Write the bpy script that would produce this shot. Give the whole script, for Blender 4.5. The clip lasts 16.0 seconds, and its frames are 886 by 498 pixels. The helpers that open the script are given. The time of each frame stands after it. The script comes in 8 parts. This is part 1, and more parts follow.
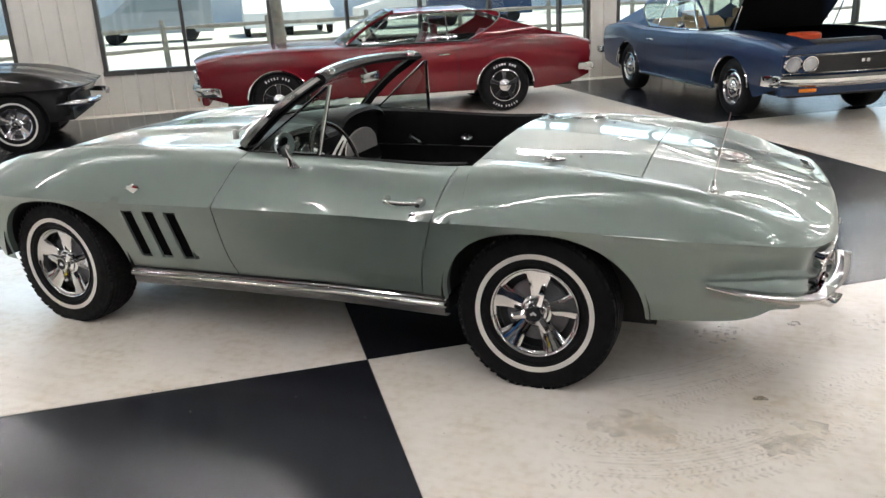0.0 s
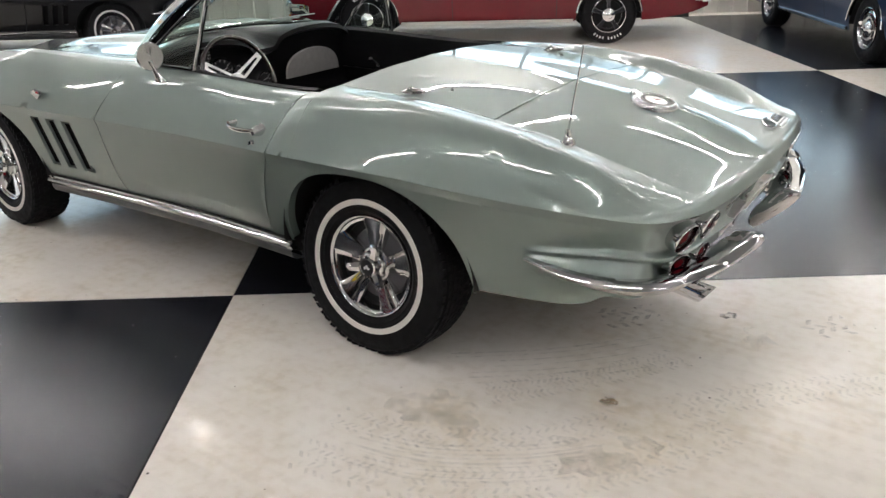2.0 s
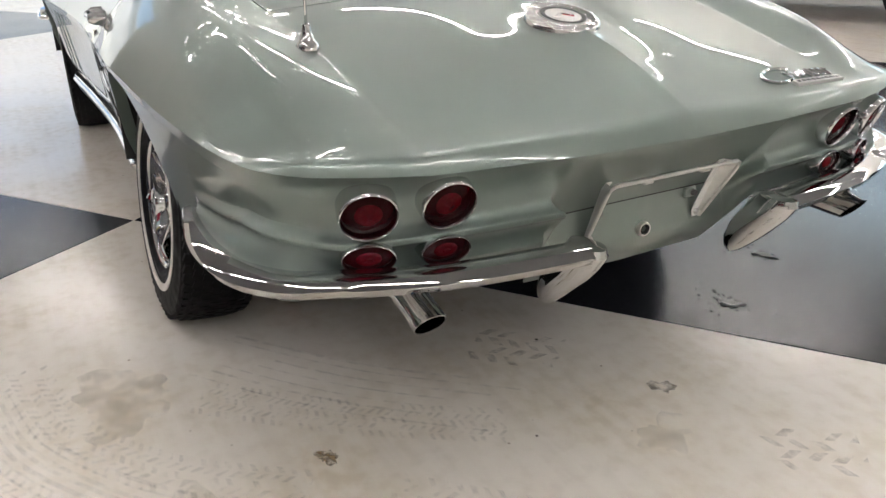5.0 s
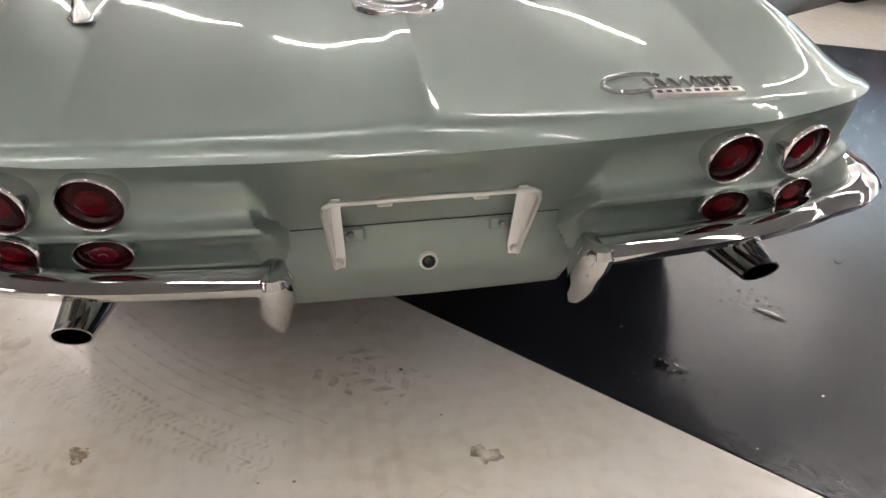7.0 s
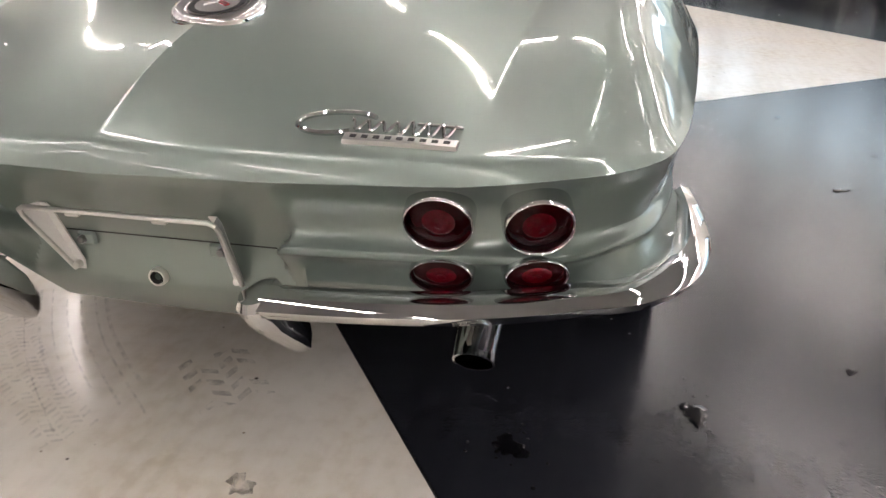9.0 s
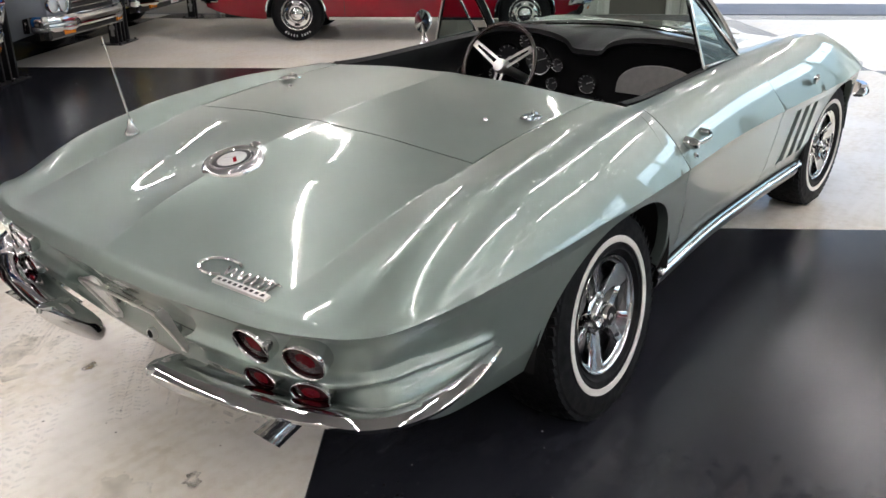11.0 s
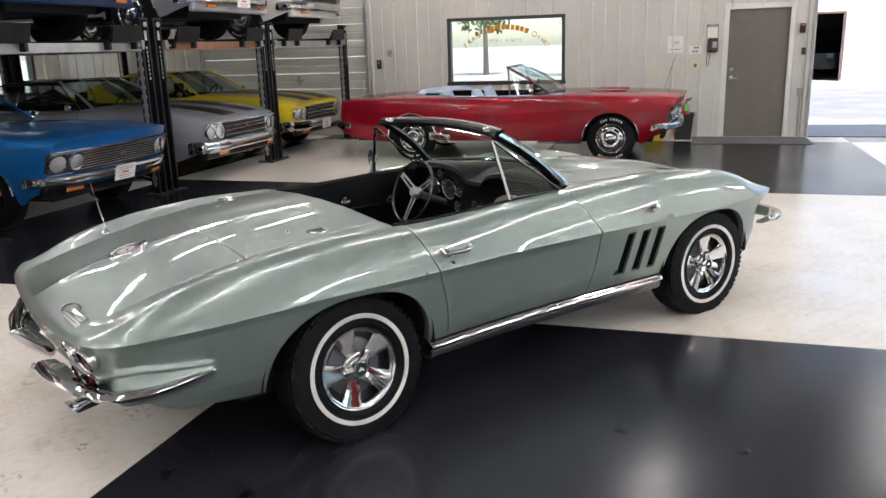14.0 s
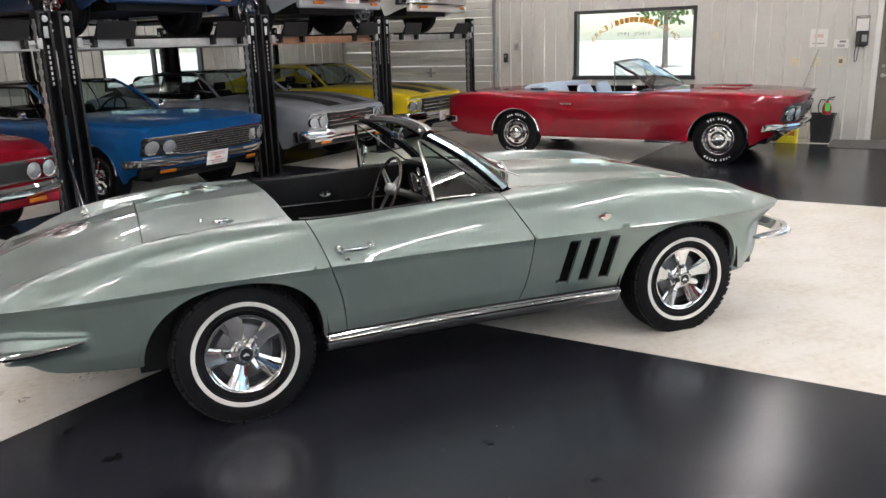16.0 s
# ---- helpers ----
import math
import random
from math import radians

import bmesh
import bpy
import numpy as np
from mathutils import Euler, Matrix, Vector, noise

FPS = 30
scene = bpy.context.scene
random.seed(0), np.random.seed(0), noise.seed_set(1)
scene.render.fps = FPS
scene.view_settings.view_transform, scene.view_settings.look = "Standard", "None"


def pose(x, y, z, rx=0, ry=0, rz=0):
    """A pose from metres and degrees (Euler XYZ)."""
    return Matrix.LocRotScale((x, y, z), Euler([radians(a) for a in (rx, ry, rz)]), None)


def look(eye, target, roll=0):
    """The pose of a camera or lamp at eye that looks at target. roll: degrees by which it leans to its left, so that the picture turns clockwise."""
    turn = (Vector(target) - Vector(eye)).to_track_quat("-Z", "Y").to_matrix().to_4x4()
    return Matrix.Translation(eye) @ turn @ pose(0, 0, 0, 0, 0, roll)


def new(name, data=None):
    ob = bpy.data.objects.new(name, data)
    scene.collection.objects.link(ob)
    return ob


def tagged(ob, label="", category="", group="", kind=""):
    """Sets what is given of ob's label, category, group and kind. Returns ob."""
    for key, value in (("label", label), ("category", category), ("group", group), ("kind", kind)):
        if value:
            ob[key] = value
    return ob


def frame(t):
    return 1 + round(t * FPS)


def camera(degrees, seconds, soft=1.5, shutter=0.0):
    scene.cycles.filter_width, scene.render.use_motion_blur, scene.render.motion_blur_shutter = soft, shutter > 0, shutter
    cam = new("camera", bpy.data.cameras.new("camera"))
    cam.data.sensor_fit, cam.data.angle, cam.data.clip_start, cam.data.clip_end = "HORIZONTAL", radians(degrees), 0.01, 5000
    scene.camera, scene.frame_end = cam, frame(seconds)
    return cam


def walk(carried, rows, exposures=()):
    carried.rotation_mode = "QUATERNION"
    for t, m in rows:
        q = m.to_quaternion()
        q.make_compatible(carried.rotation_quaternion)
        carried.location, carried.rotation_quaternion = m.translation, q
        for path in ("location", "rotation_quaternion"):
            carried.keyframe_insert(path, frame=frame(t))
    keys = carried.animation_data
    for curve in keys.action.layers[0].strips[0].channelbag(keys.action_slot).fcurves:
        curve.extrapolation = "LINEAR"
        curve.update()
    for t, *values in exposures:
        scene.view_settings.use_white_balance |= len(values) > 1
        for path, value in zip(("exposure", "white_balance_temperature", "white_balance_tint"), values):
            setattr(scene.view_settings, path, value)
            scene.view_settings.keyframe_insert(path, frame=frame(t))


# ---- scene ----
cam = camera(58.9, 16.0)
PATH = [
    (0, (-0.746, 3.632, 1.568), (-0.035, 1.872, 0.938), -2.7),
    (0.5, (-1.006, 3.462, 1.564), (-0.205, 1.756, 0.896), -2.6),
    (1, (-1.242, 3.239, 1.535), (-0.351, 1.593, 0.83), -2.3),
    (1.5, (-1.458, 2.967, 1.493), (-0.482, 1.39, 0.744), -2.1),
    (2, (-1.67, 2.703, 1.433), (-0.594, 1.205, 0.659), -1.7),
    (2.5, (-1.842, 2.428, 1.361), (-0.661, 1.014, 0.582), -1.4),
    (3, (-1.927, 2.124, 1.281), (-0.675, 0.788, 0.478), -1.1),
    (3.5, (-2.001, 1.833, 1.189), (-0.659, 0.596, 0.371), -0.7),
    (3.7, (-2.039, 1.718, 1.157), (-0.652, 0.528, 0.345), -0.6),
    (5.8, (-2.132, 0.737, 0.976), (-0.425, 0.08, 0.167), -1.0),
    (6, (-2.126, 0.637, 0.964), (-0.399, 0.046, 0.147), -1.1),
    (6.5, (-2.132, 0.411, 0.965), (-0.364, -0.028, 0.14), -1.1),
    (7, (-2.19, 0.163, 0.98), (-0.387, -0.121, 0.163), -1.2),
    (7.5, (-2.161, -0.065, 0.969), (-0.333, -0.201, 0.169), -1.1),
    (8, (-2.1, -0.299, 0.974), (-0.271, -0.267, 0.167), -1.4),
    (8.5, (-2.077, -0.544, 0.984), (-0.264, -0.312, 0.171), -1.4),
    (9, (-2.02, -0.747, 1.002), (-0.255, -0.309, 0.169), -0.7),
    (9.2, (-1.98, -0.828, 1.012), (-0.241, -0.299, 0.177), -0.3),
    (11.3, (-1.953, -1.897, 1.469), (-0.52, -0.712, 0.734), 0.0),
    (11.5, (-1.967, -2.028, 1.5), (-0.542, -0.817, 0.792), 0.1),
    (12, (-2.002, -2.37, 1.574), (-0.594, -1.108, 0.923), 0.1),
    (12.5, (-1.958, -2.679, 1.617), (-0.591, -1.356, 1.0), -0.2),
    (13, (-1.874, -3.014, 1.653), (-0.576, -1.602, 1.083), -1.3),
    (13.5, (-1.757, -3.343, 1.673), (-0.539, -1.847, 1.144), -2.0),
    (14, (-1.558, -3.577, 1.661), (-0.41, -2.018, 1.158), -1.8),
    (14.5, (-1.313, -3.803, 1.666), (-0.256, -2.179, 1.173), -1.9),
    (15, (-1.038, -4.015, 1.673), (-0.078, -2.333, 1.175), -1.8),
    (15.5, (-0.732, -4.135, 1.669), (0.122, -2.398, 1.166), -1.8),
    (16, (-0.418, -4.257, 1.667), (0.319, -2.469, 1.157), -1.8),
]
# the clip's own slow changes of exposure
EXPOSE = [(0.0, 1.35, 6300, 10), (1.0, 1.33, 6300, 10), (2.0, 1.21, 6300, 10), (3.5, 1.11, 6350, 10), (6.0, 1.25, 6550, 12), (9.0, 1.40, 6700, 15), (11.5, 1.40, 6300, 11), (14.0, 1.47, 6300, 12), (16.0, 1.57, 6300, 11)]
walk(cam, [(t, look(eye, target, roll)) for t, eye, target, roll in PATH], exposures=EXPOSE)


# ---- light ----
world = bpy.data.worlds.new("sky")
scene.world = world
world.use_nodes = True
wn = world.node_tree.nodes
sky = wn.new("ShaderNodeTexSky")
sky.sky_type = "NISHITA"
sky.sun_disc = False
sky.sun_elevation = radians(55)
sky.sun_rotation = radians(200)
world.node_tree.links.new(sky.outputs["Color"], wn["Background"].inputs["Color"])
wn["Background"].inputs["Strength"].default_value = 0.115

# the room is turned against the main car: u runs to the wall with the open bay, v to the car lifts
TURN = radians(36)
ROOM = Matrix.Translation((0.79, 0.80, 0)) @ Matrix.Rotation(TURN, 4, "Z")


def room(u, v, z=0.0):
    return ROOM @ Vector((u, v, z))


def sun_lamp():
    data = bpy.data.lights.new("sun", "SUN")
    data.energy, data.angle, data.color = 3.2, radians(0.5), (1.0, 0.95, 0.87)
    ob = new("sun", data)
    way = ROOM.to_3x3() @ Vector((0.42, 0.35, -1.15))
    ob.matrix_world = Matrix.Translation((0, 0, 30)) @ way.to_track_quat("-Z", "Y").to_matrix().to_4x4()


sun_lamp()


def window_light(u0, u1, watts):
    """The sky's light coming in through the upper part of the window band."""
    data = bpy.data.lights.new("sky_light", "AREA")
    data.shape, data.size, data.size_y, data.energy, data.color = "RECTANGLE", u1 - u0 - 0.1, 0.6, watts, (0.76, 0.90, 1.0)
    ob = new("sky_light", data)
    way = Vector((0, 1, -0.35))
    ob.matrix_world = ROOM @ Matrix.Translation(((u0 + u1) / 2, -9.45 - 0.25, 2.65)) @ way.to_track_quat("-Z", "Z").to_matrix().to_4x4()


window_light(-13.0, -5.95, 28)
window_light(-5.45, 2.26, 30)
window_light(3.38, 9.2, 24)


# ---- materials ----
def mat(name, base, rough=0.5, metal=0.0, coat=0.0, vary=0.0, scale=6.0, bump=0.0, bscale=60.0, rvary=0.0, spread=0.0, spec=0.5):
    """A principled material with noise in colour, roughness and relief at two scales."""
    m = bpy.data.materials.new(name)
    m.use_nodes = True
    n, l = m.node_tree.nodes, m.node_tree.links
    p = n["Principled BSDF"]
    p.inputs["Base Color"].default_value = (*base, 1)
    p.inputs["Roughness"].default_value = rough
    p.inputs["Metallic"].default_value = metal
    p.inputs["Coat Weight"].default_value = coat
    p.inputs["Coat Roughness"].default_value = 0.008
    p.inputs["Specular IOR Level"].default_value = spec
    co = n.new("ShaderNodeTexCoord")

    def tex(s, detail=4.0):
        t = n.new("ShaderNodeTexNoise")
        t.inputs["Scale"].default_value, t.inputs["Detail"].default_value = s, detail
        l.new(co.outputs["Object"], t.inputs["Vector"])
        return t

    if vary:
        a, b = tex(scale), tex(scale * 9)
        add = n.new("ShaderNodeMath")
        add.operation = "MULTIPLY_ADD"
        add.inputs[1].default_value = 0.4
        l.new(b.outputs["Fac"], add.inputs[0])
        l.new(a.outputs["Fac"], add.inputs[2])
        mr = n.new("ShaderNodeMapRange")
        mr.inputs["From Min"].default_value, mr.inputs["From Max"].default_value = 0.45, 0.95
        mr.inputs["To Min"].default_value, mr.inputs["To Max"].default_value = 1 - vary, 1 + vary
        l.new(add.outputs[0], mr.inputs["Value"])
        mix = n.new("ShaderNodeMix")
        mix.data_type, mix.blend_type = "RGBA", "MULTIPLY"
        mix.inputs["Factor"].default_value = 1.0
        mix.inputs["A"].default_value = (*base, 1)
        l.new(mr.outputs["Result"], mix.inputs["B"])
        last = mix.outputs["Result"]
        if spread:
            info = n.new("ShaderNodeObjectInfo")
            mr2 = n.new("ShaderNodeMapRange")
            mr2.inputs["To Min"].default_value, mr2.inputs["To Max"].default_value = 1 - spread, 1 + spread
            l.new(info.outputs["Random"], mr2.inputs["Value"])
            mix2 = n.new("ShaderNodeMix")
            mix2.data_type, mix2.blend_type = "RGBA", "MULTIPLY"
            mix2.inputs["Factor"].default_value = 1.0
            l.new(last, mix2.inputs["A"])
            l.new(mr2.outputs["Result"], mix2.inputs["B"])
            last = mix2.outputs["Result"]
        l.new(last, p.inputs["Base Color"])
    if rvary:
        t = tex(scale * 2.3, 6.0)
        mr = n.new("ShaderNodeMapRange")
        mr.inputs["From Min"].default_value, mr.inputs["From Max"].default_value = 0.3, 0.7
        mr.inputs["To Min"].default_value, mr.inputs["To Max"].default_value = max(0.01, rough - rvary), rough + rvary
        l.new(t.outputs["Fac"], mr.inputs["Value"])
        l.new(mr.outputs["Result"], p.inputs["Roughness"])
    if bump:
        t = tex(bscale, 3.0)
        bp = n.new("ShaderNodeBump")
        bp.inputs["Strength"].default_value, bp.inputs["Distance"].default_value = 1.0, bump
        l.new(t.outputs["Fac"], bp.inputs["Height"])
        l.new(bp.outputs["Normal"], p.inputs["Normal"])
    return m


def glow(name, colour, strength):
    m = bpy.data.materials.new(name)
    m.use_nodes = True
    p = m.node_tree.nodes["Principled BSDF"]
    p.inputs["Base Color"].default_value = (*colour, 1)
    p.inputs["Emission Color"].default_value = (*colour, 1)
    p.inputs["Emission Strength"].default_value = strength
    return m


def glass(name, tint=(1, 1, 1), rough=0.0, clear=0.92):
    """Thin pane: mostly clear, with a mirror gloss that grows at grazing angles."""
    m = bpy.data.materials.new(name)
    m.use_nodes = True
    n, l = m.node_tree.nodes, m.node_tree.links
    n.remove(n["Principled BSDF"])
    out = n["Material Output"]
    tr, gl, mix, fr, po, ad = (n.new(k) for k in ("ShaderNodeBsdfTransparent", "ShaderNodeBsdfGlossy", "ShaderNodeMixShader", "ShaderNodeLayerWeight", "ShaderNodeMath", "ShaderNodeMath"))
    tr.inputs["Color"].default_value = (*[c * clear for c in tint], 1)
    gl.inputs["Roughness"].default_value = rough
    fr.inputs["Blend"].default_value = 0.5
    po.operation, ad.operation = "POWER", "MULTIPLY_ADD"
    po.inputs[1].default_value = 5.0
    ad.inputs[1].default_value, ad.inputs[2].default_value = 0.85, 0.06
    l.new(fr.outputs["Facing"], po.inputs[0])
    l.new(po.outputs[0], ad.inputs[0])
    l.new(ad.outputs[0], mix.inputs[0])
    l.new(tr.outputs[0], mix.inputs[1])
    l.new(gl.outputs[0], mix.inputs[2])
    l.new(mix.outputs[0], out.inputs["Surface"])
    return m


WALL = mat("painted_steel_panel", (0.56, 0.55, 0.50), 0.45, vary=0.06, scale=1.5, bump=0.0004, bscale=25)
TRIM = mat("cream_trim", (0.68, 0.67, 0.62), 0.5, vary=0.05, scale=3)
DARKFRAME = mat("dark_bronze_frame", (0.03, 0.03, 0.028), 0.4, vary=0.2, scale=8)
# grey set low so that the ceiling's reflection in the paint stays dim
CEIL = mat("grey_liner_panel", (0.22, 0.22, 0.217), 0.6, vary=0.04, scale=1)
LAMP = glow("fluorescent_tube", (1.0, 0.935, 0.92), 47)
PANE = glass("window_glass", (0.97, 1.0, 0.98))


# ---- mesh helpers ----
def link(name, bm, material, parent=None, m=None, smooth=False, label="", fold=40):
    me = bpy.data.meshes.new(name)
    bm.to_mesh(me)
    bm.free()
    for q in (material if isinstance(material, (list, tuple)) else [material]):
        me.materials.append(q)
    if smooth:
        me.shade_smooth()
        me.set_sharp_from_angle(angle=radians(fold))
    ob = new(name, me)
    if parent:
        ob.parent = parent
    if m is not None:
        ob.matrix_local = m
    return tagged(ob, label)


def part(name, bm, material, parent, label="", m=None, smooth=True, fold=40):
    return link(name, bm, material, parent, m, smooth, label, fold)


def empty(name, m, label, category, group="", kind=""):
    ob = new(name)
    ob.matrix_world = m
    ob.empty_display_size = 0.2
    return tagged(ob, label, category, group, kind)


def box(bm, lo, hi, bevel=0.0, m=None, mi=0, seg=1):
    """Adds a box from corner lo to corner hi, its edges bevelled."""
    lo, hi = Vector(lo), Vector(hi)
    c, s = (lo + hi) / 2, hi - lo
    mm = (m or Matrix()) @ Matrix.LocRotScale(c, None, s)
    old = set(bm.faces)
    g = bmesh.ops.create_cube(bm, size=1, matrix=mm)
    if bevel:
        edges = list({e for v in g["verts"] for e in v.link_edges})
        bmesh.ops.bevel(bm, geom=edges, offset=bevel, segments=seg, affect="EDGES", profile=0.7)
    for f in bm.faces:
        if f not in old:
            f.material_index = mi
    return bm


def boxes(*items, bevel=0.0):
    bm = bmesh.new()
    for lo, hi in items:
        box(bm, lo, hi, bevel)
    return bm


def lathe(bm, prof, axis="y", seg=32, mi=0, m=None, a0=0.0, a1=2 * math.pi):
    """Turns a profile of (radius, along) round an axis; along runs on that axis."""
    rings = []
    full = abs(a1 - a0 - 2 * math.pi) < 1e-6
    cnt = seg if full else seg + 1
    for i in range(cnt):
        a = a0 + (a1 - a0) * i / seg
        row = []
        for r, h in prof:
            c, s = r * math.cos(a), r * math.sin(a)
            p = {"x": (h, c, s), "y": (c, h, s), "z": (c, s, h)}[axis]
            row.append(bm.verts.new((m @ Vector(p)) if m else p))
        rings.append(row)
    for i in range(seg):
        a, b = rings[i], rings[(i + 1) % cnt]
        for j in range(len(prof) - 1):
            if prof[j][0] < 1e-6 and prof[j + 1][0] < 1e-6:
                continue
            f = bm.faces.new([a[j], a[j + 1], b[j + 1], b[j]])
            f.material_index = mi if isinstance(mi, int) else mi[j]
    return bm


def tube(bm, pts, r, seg=8, mi=0, cap=True):
    """A round bar along a polyline; r may be a number or one radius per point."""
    pts = [Vector(p) for p in pts]
    rings = []
    up = Vector((0, 0, 1))
    for i, p in enumerate(pts):
        d = (pts[min(i + 1, len(pts) - 1)] - pts[max(i - 1, 0)]).normalized()
        s = d.cross(up)
        if s.length < 0.05:
            s = d.cross(Vector((1, 0, 0)))
        s.normalize()
        t = s.cross(d)
        rr = r if isinstance(r, (int, float)) else r[i]
        rings.append([bm.verts.new(p + s * math.cos(a) * rr + t * math.sin(a) * rr) for a in (2 * math.pi * k / seg for k in range(seg))])
    for a, b in zip(rings, rings[1:]):
        for k in range(seg):
            bm.faces.new([a[k], a[(k + 1) % seg], b[(k + 1) % seg], b[k]]).material_index = mi
    if cap:
        bm.faces.new(rings[0]).material_index = mi
        bm.faces.new(rings[-1][::-1]).material_index = mi
    return bm


def loft(bm, rows, mi=0, closed=False, caps=False):
    """Skins rows of points with quads."""
    vs = [[bm.verts.new(p) for p in row] for row in rows]
    for a, b in zip(vs, vs[1:]):
        n = len(a)
        for k in range(n if closed else n - 1):
            q = [a[k], a[(k + 1) % n], b[(k + 1) % n], b[k]]
            bm.faces.new(q).material_index = mi
    if caps:
        bm.faces.new(vs[0][::-1]).material_index = mi
        bm.faces.new(vs[-1]).material_index = mi
    return vs


def curve_at(keys, x):
    """Smooth value through (x, value) keys: a monotone cubic."""
    if x <= keys[0][0]:
        return keys[0][1]
    if x >= keys[-1][0]:
        return keys[-1][1]
    n = len(keys)
    i = max(k for k in range(n - 1) if keys[k][0] <= x)

    def slope(k):
        if k < 0 or k >= n - 1:
            return None
        return (keys[k + 1][1] - keys[k][1]) / (keys[k + 1][0] - keys[k][0])

    def tangent(k):
        a, b = slope(k - 1), slope(k)
        if a is None:
            return b
        if b is None:
            return a
        return 0.0 if a * b <= 0 else 2 * a * b / (a + b)

    x0, y0 = keys[i]
    x1, y1 = keys[i + 1]
    h = x1 - x0
    t = (x - x0) / h
    return (2 * t**3 - 3 * t**2 + 1) * y0 + (t**3 - 2 * t**2 + t) * h * tangent(i) + (3 * t**2 - 2 * t**3) * y1 + (t**3 - t**2) * h * tangent(i + 1)


# ---- the room ----
TILE = 4.57
U0, U1, V0, V1, HIGH = -13.8, 9.77, -9.45, 11.2, 4.7


def floor_mat(name, base, dark):
    """Epoxy paint on concrete: scuffs, tyre rubs, brown stains, worn gloss."""
    m = bpy.data.materials.new(name)
    m.use_nodes = True
    n, l = m.node_tree.nodes, m.node_tree.links
    p = n["Principled BSDF"]
    co = n.new("ShaderNodeTexCoord")
    geo = n.new("ShaderNodeNewGeometry")

    def noise(s, detail=5.0, stretch=None, turn=0.0):
        t = n.new("ShaderNodeTexNoise")
        t.inputs["Scale"].default_value, t.inputs["Detail"].default_value = s, detail
        src = geo.outputs["Position"]
        if stretch:
            mp = n.new("ShaderNodeMapping")
            mp.inputs["Scale"].default_value = stretch
            mp.inputs["Rotation"].default_value = (0, 0, turn)
            l.new(src, mp.inputs["Vector"])
            src = mp.outputs["Vector"]
        l.new(src, t.inputs["Vector"])
        return t.outputs["Fac"]

    def ramp(fac, a, b, lo, hi):
        mr = n.new("ShaderNodeMapRange")
        mr.clamp = True
        for k, v in (("From Min", a), ("From Max", b), ("To Min", lo), ("To Max", hi)):
            mr.inputs[k].default_value = v
        l.new(fac, mr.inputs["Value"])
        return mr.outputs["Result"]

    def mix(fac, a, b):
        mx = n.new("ShaderNodeMix")
        mx.data_type = "RGBA"
        for k, v in (("Factor", fac), ("A", a), ("B", b)):
            if isinstance(v, tuple):
                mx.inputs[k].default_value = (*v, 1)
            elif isinstance(v, float):
                mx.inputs[k].default_value = v
            else:
                l.new(v, mx.inputs[k])
        return mx.outputs["Result"]

    def specks(scale, size, keep):
        """Scattered small round specks; keep is the share of cells without one."""
        v = n.new("ShaderNodeTexVoronoi")
        v.inputs["Scale"].default_value = scale
        l.new(geo.outputs["Position"], v.inputs["Vector"])
        sep = n.new("ShaderNodeSeparateColor")
        l.new(v.outputs["Color"], sep.inputs[0])
        near = ramp(v.outputs["Distance"], size * 0.6, size, 1.0, 0.0)
        gate = ramp(sep.outputs[0], keep, keep + 0.01, 0.0, 1.0)
        mu = n.new("ShaderNodeMath")
        mu.operation = "MULTIPLY"
        l.new(near, mu.inputs[0])
        l.new(gate, mu.inputs[1])
        return mu.outputs[0]

    def times(a, b):
        mu = n.new("ShaderNodeMath")
        mu.operation = "MULTIPLY"
        l.new(a, mu.inputs[0])
        l.new(b, mu.inputs[1])
        return mu.outputs[0]

    big, mid, grain = noise(0.55, 2.0), noise(2.4, 4.0), noise(22.0, 8.0)
    rub = noise(4.0, 10.0, (0.4, 5.0, 1.0), radians(-25))
    rub2 = noise(5.0, 10.0, (0.3, 6.0, 1.0), radians(48))
    if dark:
        c = mix(ramp(mid, 0.3, 0.75, 0.0, 1.0), base, tuple(k * 1.06 for k in base))
        c = mix(ramp(grain, 0.45, 0.85, 0.0, 0.10), c, (0.04, 0.04, 0.042))
        c = mix(ramp(rub, 0.45, 0.9, 0.0, 0.10), c, (0.05, 0.05, 0.05))
        c = mix(specks(14.0, 0.045, 0.72), c, (0.30, 0.30, 0.30))
        c = mix(specks(5.0, 0.05, 0.80), c, (0.004, 0.004, 0.004))
    else:
        c = mix(ramp(big, 0.35, 0.65, 0.0, 0.35), base, (base[0] * 0.93, base[1] * 0.89, base[2] * 0.80))
        c = mix(times(ramp(mid, 0.40, 0.72, 0.0, 0.52), ramp(grain, 0.35, 0.6, 0.3, 1.0)), c, (0.62, 0.52, 0.34))
        c = mix(times(ramp(rub, 0.45, 0.80, 0.0, 0.25), ramp(big, 0.35, 0.6, 0.2, 1.0)), c, (0.55, 0.50, 0.42))
        c = mix(times(ramp(rub2, 0.45, 0.80, 0.0, 0.25), ramp(mid, 0.4, 0.6, 0.0, 1.0)), c, (0.52, 0.48, 0.41))
        c = mix(ramp(grain, 0.50, 0.80, 0.0, 0.22), c, (0.48, 0.42, 0.33))
        c = mix(specks(9.0, 0.05, 0.80), c, (0.10, 0.085, 0.07))
        c = mix(specks(21.0, 0.08, 0.88), c, (0.40, 0.34, 0.26))
    l.new(c, p.inputs["Base Color"])
    l.new(ramp(big, 0.3, 0.75, 0.17, 0.25) if dark else ramp(mid, 0.3, 0.75, 0.13, 0.26), p.inputs["Roughness"])
    p.inputs["Specular IOR Level"].default_value = 0.37 if dark else 0.5
    bp = n.new("ShaderNodeBump")
    bp.inputs["Strength"].default_value, bp.inputs["Distance"].default_value = 0.6, 0.0004
